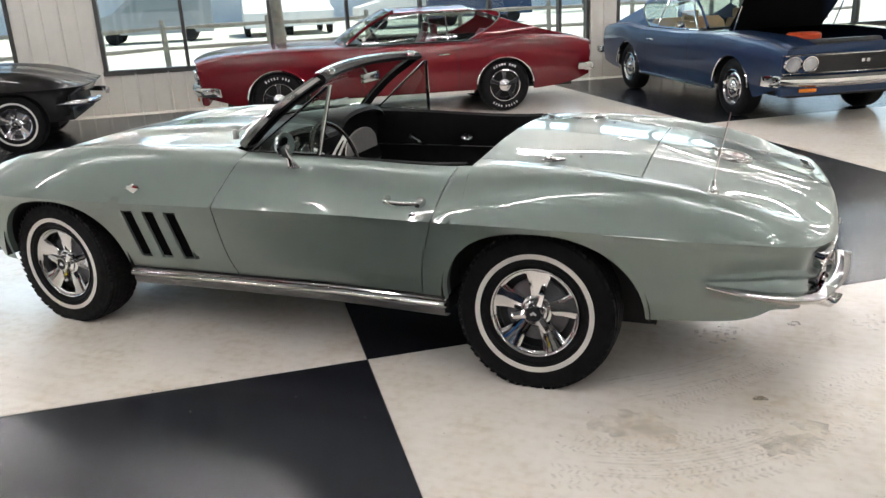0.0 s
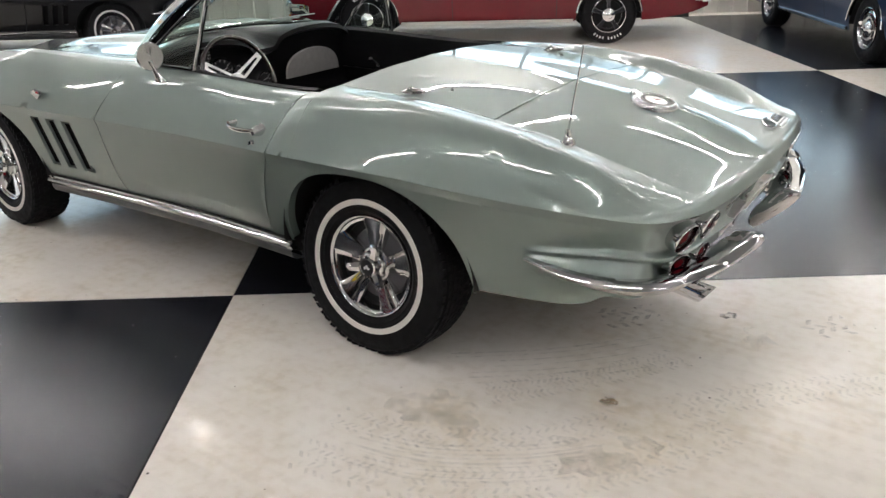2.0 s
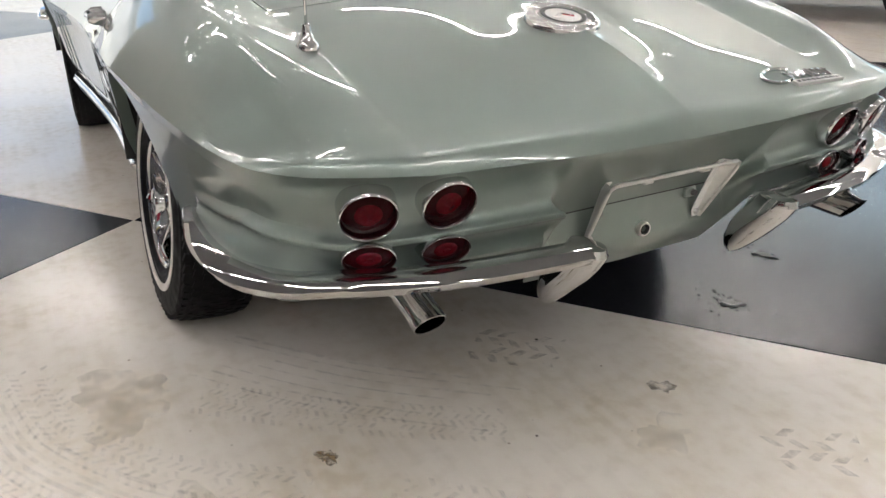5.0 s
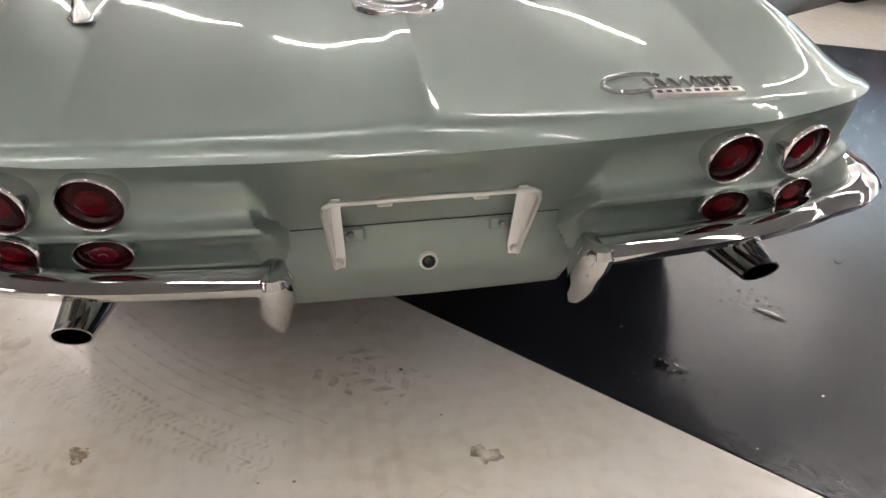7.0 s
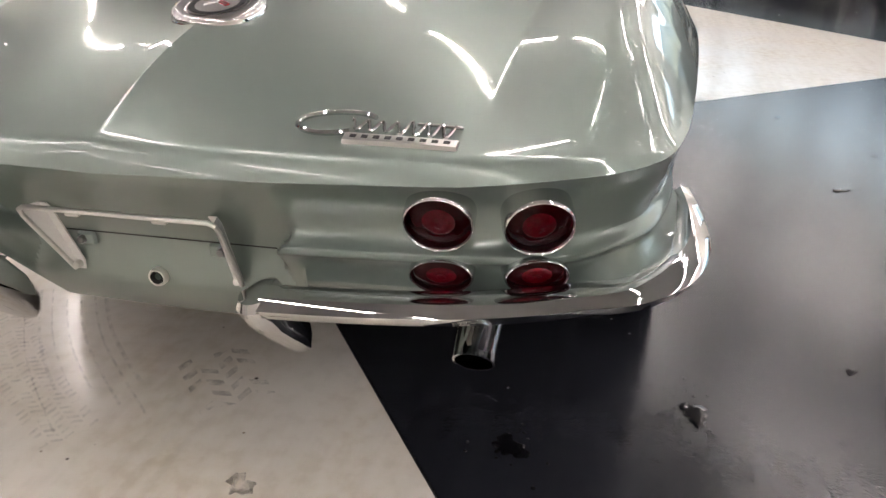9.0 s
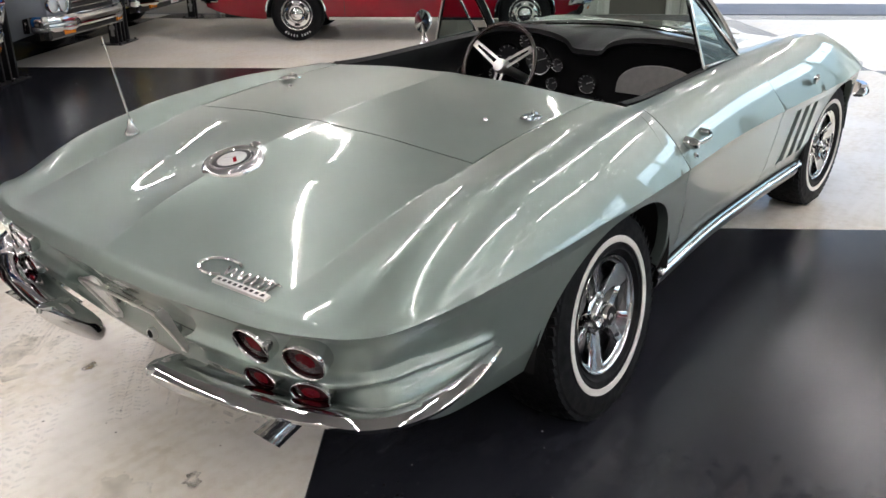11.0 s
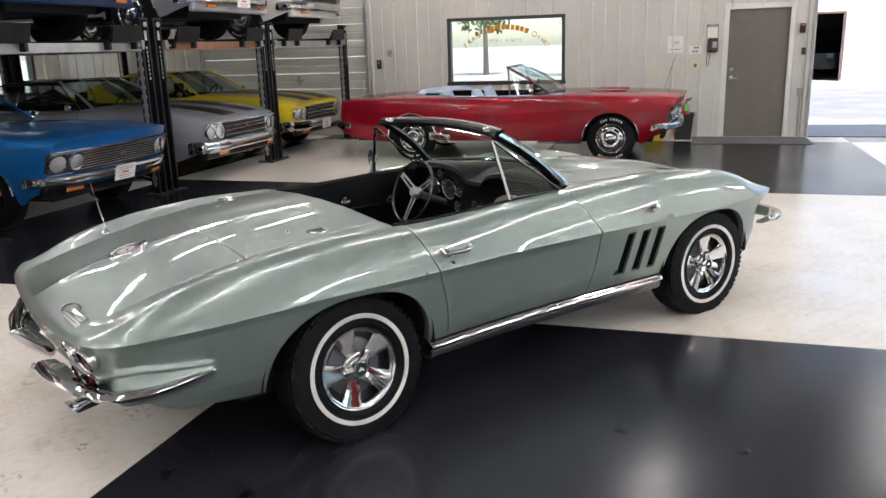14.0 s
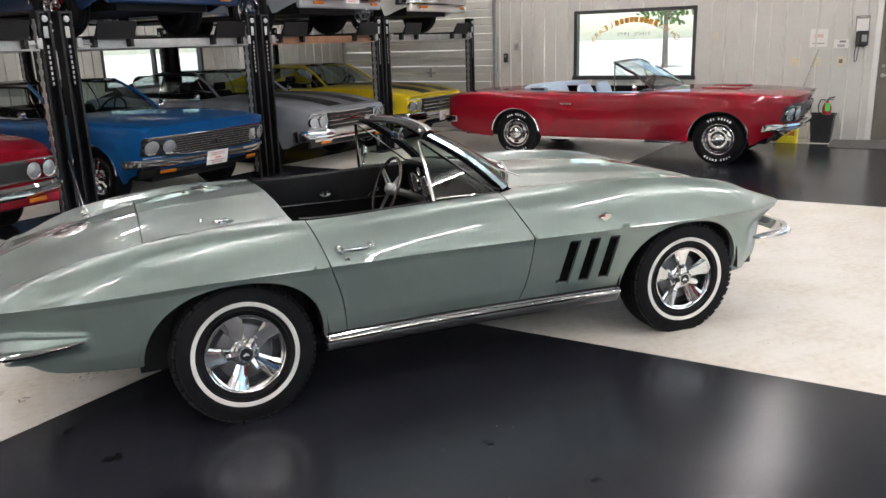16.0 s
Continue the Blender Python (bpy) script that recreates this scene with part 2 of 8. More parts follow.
    l.new(noise(190.0 if dark else 90.0, 2.0), bp.inputs["Height"])
    l.new(bp.outputs["Normal"], p.inputs["Normal"])
    return m


FLOOR_B = floor_mat("black_floor_paint", (0.015, 0.016, 0.021), True)
FLOOR_W = floor_mat("white_floor_paint", (0.87, 0.835, 0.77), False)
JOINT = mat("floor_joint", (0.02, 0.02, 0.02), 0.8, vary=0.3, scale=20)


def build_floor():
    bm = boxes(((U0 - 0.3, V0 - 0.3, -0.25), (U1 + 0.3, V1 + 0.3, -0.006)))
    fl = link("floor", bm, JOINT, m=None)
    fl.matrix_world = ROOM.copy()
    tagged(fl, "glossy painted concrete floor in a large black and white checkerboard", "floor", kind="structure")
    for i in range(-4, 3):
        for j in range(-3, 3):
            a, b = max(U0, i * TILE), min(U1, (i + 1) * TILE)
            c, d = max(V0, j * TILE), min(V1, (j + 1) * TILE)
            if b - a < 0.05 or d - c < 0.05:
                continue
            g = 0.003
            part("floor_square", boxes(((a + g, c + g, -0.06), (b - g, d - g, 0.0))), FLOOR_B if (i + j) % 2 == 0 else FLOOR_W, fl, smooth=False)


build_floor()


def ribbed_wall(name, axis, at, out, spans, label):
    """Steel-clad wall: rectangles (a0, a1, z0, z1) of thickness 0.2 with standing ribs every 0.23 m on the room side."""
    bm = bmesh.new()
    for a0, a1, z0, z1 in spans:
        lo, hi = sorted((at, at + out * 0.2))
        if axis == "u":
            box(bm, (lo, a0, z0), (hi, a1, z1))
        else:
            box(bm, (a0, lo, z0), (a1, hi, z1))
    ob = link(name, bm, WALL)
    ob.matrix_world = ROOM.copy()
    tagged(ob, label, "wall", kind="structure")
    ribs = bmesh.new()
    for a0, a1, z0, z1 in spans:
        k = math.ceil((a0 + 0.02) / 0.2286)
        while k * 0.2286 < a1 - 0.02:
            c = k * 0.2286
            k += 1
            w, d = (0.024, 0.030) if k % 2 else (0.014, 0.015)
            sec = [(c - w, 0.0), (c - w * 0.55, -d), (c + w * 0.55, -d), (c + w, 0.0)]
            rows = []
            for z in (z0, z1):
                rows.append([((at + out * o, a, z) if axis == "u" else (a, at + out * o, z)) for a, o in sec])
            loft(ribs, rows)
    rb = part("rib", ribs, WALL, ob, smooth=False)
    tagged(rb, kind="stuff")
    return ob


# wall with the open bay, the closed roll-up door, the lettered window and the steel door
WIN_E = (0.0, 2.15, 0.95, 2.12)
DOOR_E = (-3.68, -2.66, 0.0, 2.13)
BAY = (-8.4, -4.02, 0.0, 3.6)
ROLL = (3.72, 7.4, 0.0, 3.3)


def spans_with(openings, a0, a1, top):
    spans, at = [], a0
    for p0, p1, z0, z1 in sorted(openings):
        spans.append((at, p0, 0.0, top))
        if z0 > 0:
            spans.append((p0, p1, 0.0, z0))
        if z1 < top:
            spans.append((p0, p1, z1, top))
        at = p1
    spans.append((at, a1, 0.0, top))
    return [s for s in spans if s[1] - s[0] > 0.001]


ribbed_wall("wall_east", "u", U1, 1, spans_with([WIN_E, DOOR_E, BAY, ROLL], V0 - 0.2, V1 + 0.2, HIGH), "cream ribbed steel wall with window, door and open bay")
WIN_S = [(-5.45, 2.26, 0.58, 3.0), (3.38, 9.2, 0.58, 3.0), (-13.0, -5.95, 0.58, 3.0)]
ribbed_wall("wall_south", "v", V0, -1, spans_with(WIN_S, U0, U1, HIGH), "cream ribbed steel wall under a band of windows")
WIN_N = [(6.6, 9.3, 0.9, 2.0)]
ribbed_wall("wall_north", "v", V1, 1, spans_with(WIN_N, U0, U1, HIGH), "cream ribbed steel wall behind the car lifts")
ribbed_wall("wall_west", "u", U0, -1, spans_with([], V0 - 0.2, V1 + 0.2, HIGH), "cream ribbed steel wall at the far side of the showroom")
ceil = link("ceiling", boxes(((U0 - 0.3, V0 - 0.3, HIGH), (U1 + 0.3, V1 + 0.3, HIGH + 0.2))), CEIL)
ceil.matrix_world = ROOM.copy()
tagged(ceil, "grey steel liner ceiling of the showroom, darkened to dim its reflection", "ceiling", kind="structure")
# unseen overhang, added; it keeps the sun out of the south windows
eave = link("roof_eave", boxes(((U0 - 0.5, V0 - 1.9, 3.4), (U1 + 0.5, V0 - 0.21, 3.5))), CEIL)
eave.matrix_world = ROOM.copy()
tagged(eave, "unseen grey roof overhang shading the showroom windows", "roof", kind="structure")


def strip_light(u, v):
    top = empty("ceiling_light", ROOM @ Matrix.Translation((u, v, HIGH - 0.35)), "white strip light with glowing tubes under the ceiling", "ceiling light", "strip lights")
    part("housing", boxes(((-1.22, -0.10, 0.022), (1.22, 0.10, 0.09)), bevel=0.01), TRIM, top, smooth=False)
    bm = bmesh.new()
    tube(bm, [(-1.2, 0, 0.0), (1.2, 0, 0.0)], 0.0127)
    part("tube", bm, LAMP, top, "glowing fluorescent tube")
    for x in (-0.99, 0.99):
        part("hanger", boxes(((x - 0.01, -0.01, 0.09), (x + 0.01, 0.01, 0.35))), TRIM, top, smooth=False)


# rows to the west and over the lifts are unseen, added for brightness
for u in (-11.6, -8.4, -5.2, -2.0, 1.2, 4.4, 7.6):
    for v in (-8.6, -5.3, -1.9, 1.5, 4.9, 8.3):
        strip_light(u, v)

ground = link("ground", boxes(((-400, -400, -0.4), (400, 400, -0.05))), mat("pale_gravel", (0.48, 0.46, 0.42), 0.9, vary=0.15, scale=0.4, bump=0.004, bscale=30))
ground.matrix_world = ROOM.copy()
tagged(ground, "pale dry ground and concrete yard around the building", "ground", kind="structure")


# ---- the silver-green roadster: x forward from the rear axle, y to its left ----
def flake_paint(name, base, metal=0.62, rough=0.38):
    """Metallic lacquer under a clear coat, with fine flake and a faint orange peel."""
    m = mat(name, base, rough, metal, 1.0, vary=0.03, scale=2.0)
    n, l = m.node_tree.nodes, m.node_tree.links
    p = n["Principled BSDF"]
    co = n.new("ShaderNodeTexCoord")
    t = n.new("ShaderNodeTexNoise")
    t.inputs["Scale"].default_value, t.inputs["Detail"].default_value = 26.0, 2.0
    l.new(co.outputs["Object"], t.inputs["Vector"])
    bp = n.new("ShaderNodeBump")
    p.inputs["Coat IOR"].default_value = 1.42
    p.inputs["Specular IOR Level"].default_value = 0.3
    bp.inputs["Strength"].default_value, bp.inputs["Distance"].default_value = 0.2, 0.00015
    l.new(t.outputs["Fac"], bp.inputs["Height"])
    l.new(bp.outputs["Normal"], p.inputs["Coat Normal"])
    return m


GREEN = flake_paint("silver_green_lacquer", (0.188, 0.231, 0.212), metal=0.46, rough=0.35)
PAINT = [GREEN]
CHROME = mat("chrome", (0.66, 0.66, 0.66), 0.05, 1.0, vary=0.05, scale=8, rvary=0.03)
SATIN = mat("brushed_aluminium", (0.62, 0.62, 0.60), 0.3, 1.0, vary=0.08, scale=20)
RUBBER = mat("tyre_rubber", (0.0048, 0.0048, 0.0054), 0.62, spec=0.17, vary=0.25, scale=14, bump=0.0006, bscale=90, rvary=0.1)
WHITEWALL = mat("whitewall_rubber", (0.74, 0.72, 0.67), 0.55, vary=0.06, scale=14)
VINYL = mat("black_vinyl", (0.003, 0.003, 0.0034), 0.42, spec=0.10, vary=0.2, scale=10, bump=0.0005, bscale=220)
CARPET = mat("black_carpet", (0.005, 0.005, 0.005), 0.95, spec=0.1, vary=0.3, scale=60, bump=0.002, bscale=400)
DARK = mat("dark_cavity", (0.006, 0.006, 0.006), 0.8, vary=0.3, scale=12)
DISHGREY = mat("grey_satin_dish", (0.11, 0.11, 0.115), 0.38, 0.6, vary=0.1, scale=30)
SILL = mat("dull_sill_metal", (0.17, 0.17, 0.17), 0.32, 0.85, vary=0.12, scale=20)
RIMGREY = mat("dark_grey_rim", (0.022, 0.023, 0.026), 0.4, 0.3, vary=0.2, scale=20)
# near-black that stands for the shade in the louvres
VENTSHADE = mat("louvre_shade_black", (0.003, 0.003, 0.003), 0.9, vary=0.3, scale=12, spec=0.05)
UNDER = mat("underbody_black", (0.006, 0.006, 0.006), 0.75, vary=0.4, scale=9, bump=0.002, bscale=40)
REDLENS = mat("red_lamp_lens", (0.062, 0.0008, 0.0034), 0.07, 0.0, 0.0, spec=0.12, vary=0.35, scale=60, bump=0.0006, bscale=160)
# lens red darkened to carry the shade of the lamp's deep outer ring
DARKLENS = mat("shade_dark_red_lens", (0.018, 0.0004, 0.0012), 0.07, 0.0, 0.0, spec=0.11, vary=0.25, scale=50)
AMBER = mat("amber_lens", (0.55, 0.16, 0.01), 0.15, 0.0, 1.0, vary=0.2, scale=40)
WOODRIM = mat("walnut_wheel_rim", (0.018, 0.009, 0.007), 0.25, 0.0, 0.8, vary=0.35, scale=30)
DIAL = mat("dial_face", (0.02, 0.02, 0.022), 0.35, vary=0.2, scale=30)
BADGE_R = mat("red_enamel", (0.35, 0.01, 0.02), 0.2, 0.0, 1.0, vary=0.1, scale=30)
BADGE_W = mat("white_enamel", (0.75, 0.75, 0.73), 0.25, 0.0, 1.0, vary=0.05, scale=30)
SILVERCARD = mat("silver_glovebox_trim", (0.45, 0.44, 0.42), 0.35, 0.6, vary=0.08, scale=40)
TINT = glass("green_tint_glass", (0.80, 0.92, 0.86), clear=0.86)

TAIL = [(0, 0), (0.2, 0.006), (0.35, 0.016), (0.5, 0.030), (0.6, 0.045), (0.68, 0.068), (0.735, 0.095), (0.772, 0.122), (0.797, 0.152), (0.813, 0.188), (0.822, 0.23)]
NOSE = [(0, 0), (0.25, 0.006), (0.5, 0.024), (0.64, 0.048), (0.73, 0.080), (0.765, 0.108), (0.782, 0.14)]
XT, XN = -1.105, 3.31
XTC, XNC = XT + 0.23, XN - 0.14
CREASE_Y = [(XTC, 0.822), (-0.8, 0.834), (-0.65, 0.848), (-0.5, 0.859), (-0.25, 0.873), (0, 0.880), (0.2, 0.874), (0.45, 0.86), (1.0, 0.838), (1.5, 0.846), (2.0, 0.866), (2.45, 0.88), (2.8, 0.866), (2.97, 0.842), (3.09, 0.812), (XNC, 0.782)]
CREASE_Z = [(-1.2, 0.666), (-0.9, 0.668), (-0.6, 0.673), (-0.35, 0.681), (-0.1, 0.690), (0.1, 0.690), (0.4, 0.684), (1.0, 0.680), (1.5, 0.678), (2.45, 0.676), (3.0, 0.68), (3.4, 0.69)]
# rear deck: centre, quarter, trough beside the fender, fender ridge
DECK_C = [(XT, 0.675), (-1.045, 0.701), (-0.98, 0.730), (-0.88, 0.766), (-0.785, 0.792), (-0.68, 0.814), (-0.36, 0.865), (0, 0.898), (0.3, 0.915)]
DECK_Q = [(XT, 0.672), (-1.045, 0.690), (-0.98, 0.712), (-0.88, 0.745), (-0.785, 0.771), (-0.68, 0.796), (-0.36, 0.857), (0, 0.892), (0.3, 0.910)]
DECK_V = [(XT, 0.671), (-1.045, 0.682), (-0.98, 0.697), (-0.88, 0.722), (-0.63, 0.782), (-0.36, 0.833), (0, 0.872), (0.3, 0.886)]
DECK_R = [(XT, 0.672), (-1.045, 0.685), (-0.98, 0.707), (-0.88, 0.745), (-0.78, 0.778), (-0.63, 0.812), (-0.36, 0.856), (0, 0.882), (0.3, 0.880)]
HOOD_C = [(1.4, 0.945), (1.7, 0.938), (2.1, 0.922), (2.5, 0.89), (2.9, 0.81), (3.1, 0.755), (3.31, 0.688)]
HOOD_Q = [(1.4, 0.932), (1.7, 0.915), (2.1, 0.892), (2.5, 0.858), (2.9, 0.79), (3.1, 0.745), (3.31, 0.688)]
HOOD_V = [(1.4, 0.908), (1.7, 0.885), (2.1, 0.872), (2.5, 0.842), (2.9, 0.78), (3.1, 0.738), (3.31, 0.688)]
HOOD_R = [(1.4, 0.892), (1.7, 0.905), (2.1, 0.914), (2.5, 0.888), (2.9, 0.815), (3.1, 0.752), (3.31, 0.688)]
DOOR_TOP = [(0.25, 0.880), (0.5, 0.872), (0.8, 0.880), (1.1, 0.892), (1.5, 0.900)]


def crease(x):
    return curve_at(CREASE_Y, x), curve_at(CREASE_Z, x)


def spline(ctrl, n):
    """n points along a smooth curve through (y, z) control points."""
    out = []
    acc = [0.0]
    for a, b in zip(ctrl, ctrl[1:]):
        acc.append(acc[-1] + math.hypot(b[0] - a[0], b[1] - a[1]))
    k = len(ctrl)
    tan = []
    for i in range(k):
        a, b = max(0, i - 1), min(k - 1, i + 1)
        d = acc[b] - acc[a]
        tan.append(((ctrl[b][0] - ctrl[a][0]) / d, (ctrl[b][1] - ctrl[a][1]) / d))
    for j in range(n):
        s = acc[-1] * j / (n - 1)
        i = max(q for q in range(k - 1) if acc[q] <= s + 1e-9)
        h = acc[i + 1] - acc[i]
        t = (s - acc[i]) / h
        a, b, c, d = 2 * t**3 - 3 * t**2 + 1, (t**3 - 2 * t**2 + t) * h, 3 * t**2 - 2 * t**3, (t**3 - t**2) * h
        out.append(tuple(a * ctrl[i][q] + b * tan[i][q] + c * ctrl[i + 1][q] + d * tan[i + 1][q] for q in (0, 1)))
    return out


def fender_side(x, ridge_y, ridge_z, yc, zc):
    """From the ridge down over the shoulder to the crease, which it meets at a slope."""
    h = ridge_z - zc
    w = yc - ridge_y
    return [(ridge_y + u * w, zc + h * (1 - u**1.75)) for u in (0.3, 0.55, 0.78, 1.0)]


LID_Y, LIP = 0.572, 0.024
NIN = 97  # points from the middle to the lid's side


def deck_row(t):
    """One cross-section of the tail, from the middle to the crease; it bows with the tail's outline."""
    w = max(0.0, min(1.0, (-0.5 - t) / (-0.5 - XT)))
    w = w * w * (3 - 2 * w)
    xe = t + w * (XTC - XT)
    yc, zc = crease(xe)
    k = curve_at([(XT, 0.0), (-1.0, 1.0), (0.4, 1.0)], t)
    c, q, v, r = (curve_at(d, t) for d in (DECK_C, DECK_Q, DECK_V, DECK_R))
    roll = max(0.0, 1 - (t - XT) / LIP) ** 1.7  # the deck bends down to its edge
    c, q, v, r = c - 0.036 * roll, q - 0.031 * roll, v - 0.026 * roll, r - 0.016 * roll
    s = yc / 0.88
    inner = spline([(0, c), (0.045 * s, q + 0.60 * (c - q)), (0.13 * s, q + 0.16 * (c - q)), (0.27 * s, q - 0.002 * k), (0.45 * s, q + 0.6 * (v - q)), (LID_Y * s if t < -0.5 else LID_Y, v)], NIN)
    vy = LID_Y * s if t < -0.5 else LID_Y
    ry = vy + curve_at([(-0.9, 0.52), (-0.6, 0.47), (-0.1, 0.40), (0.3, 0.35)], t) * (yc - vy)
    outer = spline([(vy, v), (ry, r)] + fender_side(t, ry, r, yc, zc), 45)
    pts = inner + outer[1:]
    pts[-1] = (pts[-1][0], pts[-1][1] - 0.0013)  # a thin lip over the flank keeps the edge crisp
    return [Vector((t + w * curve_at(TAIL, y), y, z)) for y, z in pts]


def deck_z(x, y):
    """Height of the tail deck at a place on it."""
    row = deck_row(x)
    for a, b in zip(row, row[1:]):
        if a.y <= y <= b.y:
            return a.z + (b.z - a.z) * (y - a.y) / max(1e-6, b.y - a.y)
    return row[0].z


def door_row(x):
    yc, zc = crease(x)
    top = curve_at(DOOR_TOP, x)
    f = max(0.0, min(1.0, (0.75 - x) / 0.45))
    ry = 0.655 + 0.02 * f
    outer = spline([(ry, top)] + fender_side(x, ry, top + 0.004, yc, zc), 15)
    return [Vector((x, y, z)) for y, z in outer]


def hood_row(t):
    w = max(0.0, min(1.0, (t - 2.75) / (XN - 2.75)))
    w = w * w * (3 - 2 * w)
    xe = t - w * (XN - XNC)
    yc, zc = crease(xe)
    c, q, v, r = (curve_at(d, t) for d in (HOOD_C, HOOD_Q, HOOD_V, HOOD_R))
    s = yc / 0.87
    vy = 0.50 * s
    ry = vy + 0.48 * (yc - vy)
    inner = spline([(0, c), (0.19 * s, c - 0.004), (0.25 * s, q + 0.1 * (c - q)), (0.38 * s, q + 0.5 * (v - q)), (vy, v)], 15)
    outer = spline([(vy, v), (ry, r)] + fender_side(t, ry, r, yc, zc), 15)
    pts = inner + outer[1:]
    return [Vector((t - w * curve_at(NOSE, y), y, z)) for y, z in pts]


def skin(bm, rows, mi=0):
    """Skins the left half and its mirror image."""
    for s in (1, -1):
        vs = loft(bm, [[(p[0], p[1] * s, p[2]) for p in row] for row in (rows if s > 0 else rows[::-1])], mi)


def finish(bm, dist=0.0006):
    bmesh.ops.remove_doubles(bm, verts=bm.verts, dist=dist)
    bmesh.ops.recalc_face_normals(bm, faces=bm.faces)
    return bm


def span(a, b, n):
    return [a + (b - a) * i / n for i in range(n + 1)]


ARCH = {"rear": (-0.018, 0.402, 0.330), "front": (2.445, 0.395, 0.328)}


def arch_rise(d, r):
    """Height of a wheel opening's curve, squarer towards the front."""
    p = 2.5 if d > 0 else 2.05
    return max(0.0, 1 - (abs(d) / r) ** p) ** (1 / p)


def low_edge(x):
    """Height of the lower body edge, with the wheel openings."""
    for cx, r, rz in ARCH.values():
        if abs(x - cx) < r:
            return 0.335 + rz * arch_rise(x - cx, r)
    if x < 0:
        return curve_at([(-1.2, 0.43), (XTC, 0.420), (-0.80, 0.380), (-0.72, 0.358), (-0.55, 0.342), (-0.42, 0.334)], x)
    if x < 2.2:
        return 0.335
    return curve_at([(2.83, 0.30), (3.0, 0.31), (3.15, 0.36), (3.4, 0.42)], x)


def side_inset(x, z, zc):
    """How far the flank tucks in under the crease."""
    h = max(0.0, zc - z)
    d = 0.006 * min(1.0, h / 0.03) + 0.13 * h + 0.35 * max(0.0, h - 0.26) ** 1.3
    if x < -0.55:  # the lamp shelf's lip runs out along the flank above the bumper, with a cove over it
        a = max(0.0, min(1.0, (-0.605 - x) / 0.05))
        a *= a * (3 - 2 * a)
        b = max(0.0, min(1.0, (-0.605 - x) / 0.30))
        u = z - curve_at([(-0.9, 0.556), (-0.8, 0.543), (-0.62, 0.524)], x)
        cove = math.exp(-((u - 0.020) / (0.042 if u > 0.020 else 0.011)) ** 2)
        lip = math.exp(-(u / (0.009 if u > 0 else 0.0065)) ** 2)
        blade = curve_at([(-0.9, 0.482), (-0.62, 0.508)], x)
        zl = z - u
        w = max(0.0, min(1.0, (zl - z) / (zl - blade))) * max(0.0, min(1.0, (z - blade + 0.06) / 0.05))
        w *= w * (3 - 2 * w)
        under = math.exp(-((u + 0.013) / 0.008) ** 2)
        d += a * ((0.004 + 0.014 * b) * cove - 0.006 * lip + 0.003 * under - (0.014 + 0.022 * b) * w)
    if 1.6 < x < 2.1:  # three slanted louvres behind the front wheel
        for k in range(3):
            top = 1.985 - 0.121 * k
            c = top - (0.63 - z) * 0.25
            a = (x - c) / 0.030
            if 0.405 < z < 0.636 and -1.0 < a < 1.0:
                e = min(1.0, (z - 0.405) / 0.010, (0.636 - z) / 0.010)
                d += 0.085 * e * min(1.0, (1.0 - a) * 4) * (0.25 + 0.75 * min(1.0, (a + 1.0) / 1.4))
    return d


def flank_column(x, levels, zl=None):
    yc, zc = crease(x)
    zl = low_edge(x) if zl is None else zl
    return [Vector((x, yc - side_inset(x, zc + (zl - zc) * k, zc), zc + (zl - zc) * k)) for k in levels]


def flank_slant(x):
    """A column that leans with the louvres, so that their edges run straight."""
    w = max(0.0, min(1.0, (x - 1.664) / 0.045, (2.046 - x) / 0.026))
    zc, zl = crease(x)[1], low_edge(x)
    out = []
    for k in LV:
        z = zc + (zl - zc) * k
        xx = x - 0.25 * w * max(0.0, 0.63 - z)
        out.append(Vector((xx, crease(xx)[0] - side_inset(xx, z, zc), z)))
    return out


def shear(t, z):
    """Leans the flank's columns so that the door's cut lines curve as they do."""
    f = math.exp(-((t - 1.5) / 0.16) ** 2)
    r = math.exp(-((t - 0.43) / 0.045) ** 2)
    a = curve_at([(0.33, -0.07), (0.5, -0.02), (0.67, 0.0), (0.78, -0.05), (0.90, -0.11)], z)
    b = curve_at([(0.33, 0.07), (0.5, 0.05), (0.67, 0.0), (0.8, -0.04), (0.90, -0.08)], z)
    return f * a + r * b


def sheared(row, t):
    return [Vector((p.x + shear(t, p.z), p.y, p.z)) for p in row]


def screen_base(y):
    return 1.665 - 0.56 * y * y


def cowl_cut(row, t):
    """Pulls the bonnet's rear rows up to the foot of the screen, and leans them at the door cut."""
    out = []
    for p in row:
        k = max(0.0, min(1.0, (p.y - 0.60) / 0.05))
        x = max(p.x, screen_base(p.y)) if p.y < 0.60 else max(p.x, screen_base(p.y)) * (1 - k) + p.x * k
        out.append(Vector((x + shear(t, p.z) * k, p.y, p.z)))
    return out


LV = [0, 0.012, 0.03, 0.07] + span(0.11, 1.0, 26)


def arch_cols(cx, r):
    return [cx + r * math.cos(a) for a in span(math.pi, 0.0, 44)]


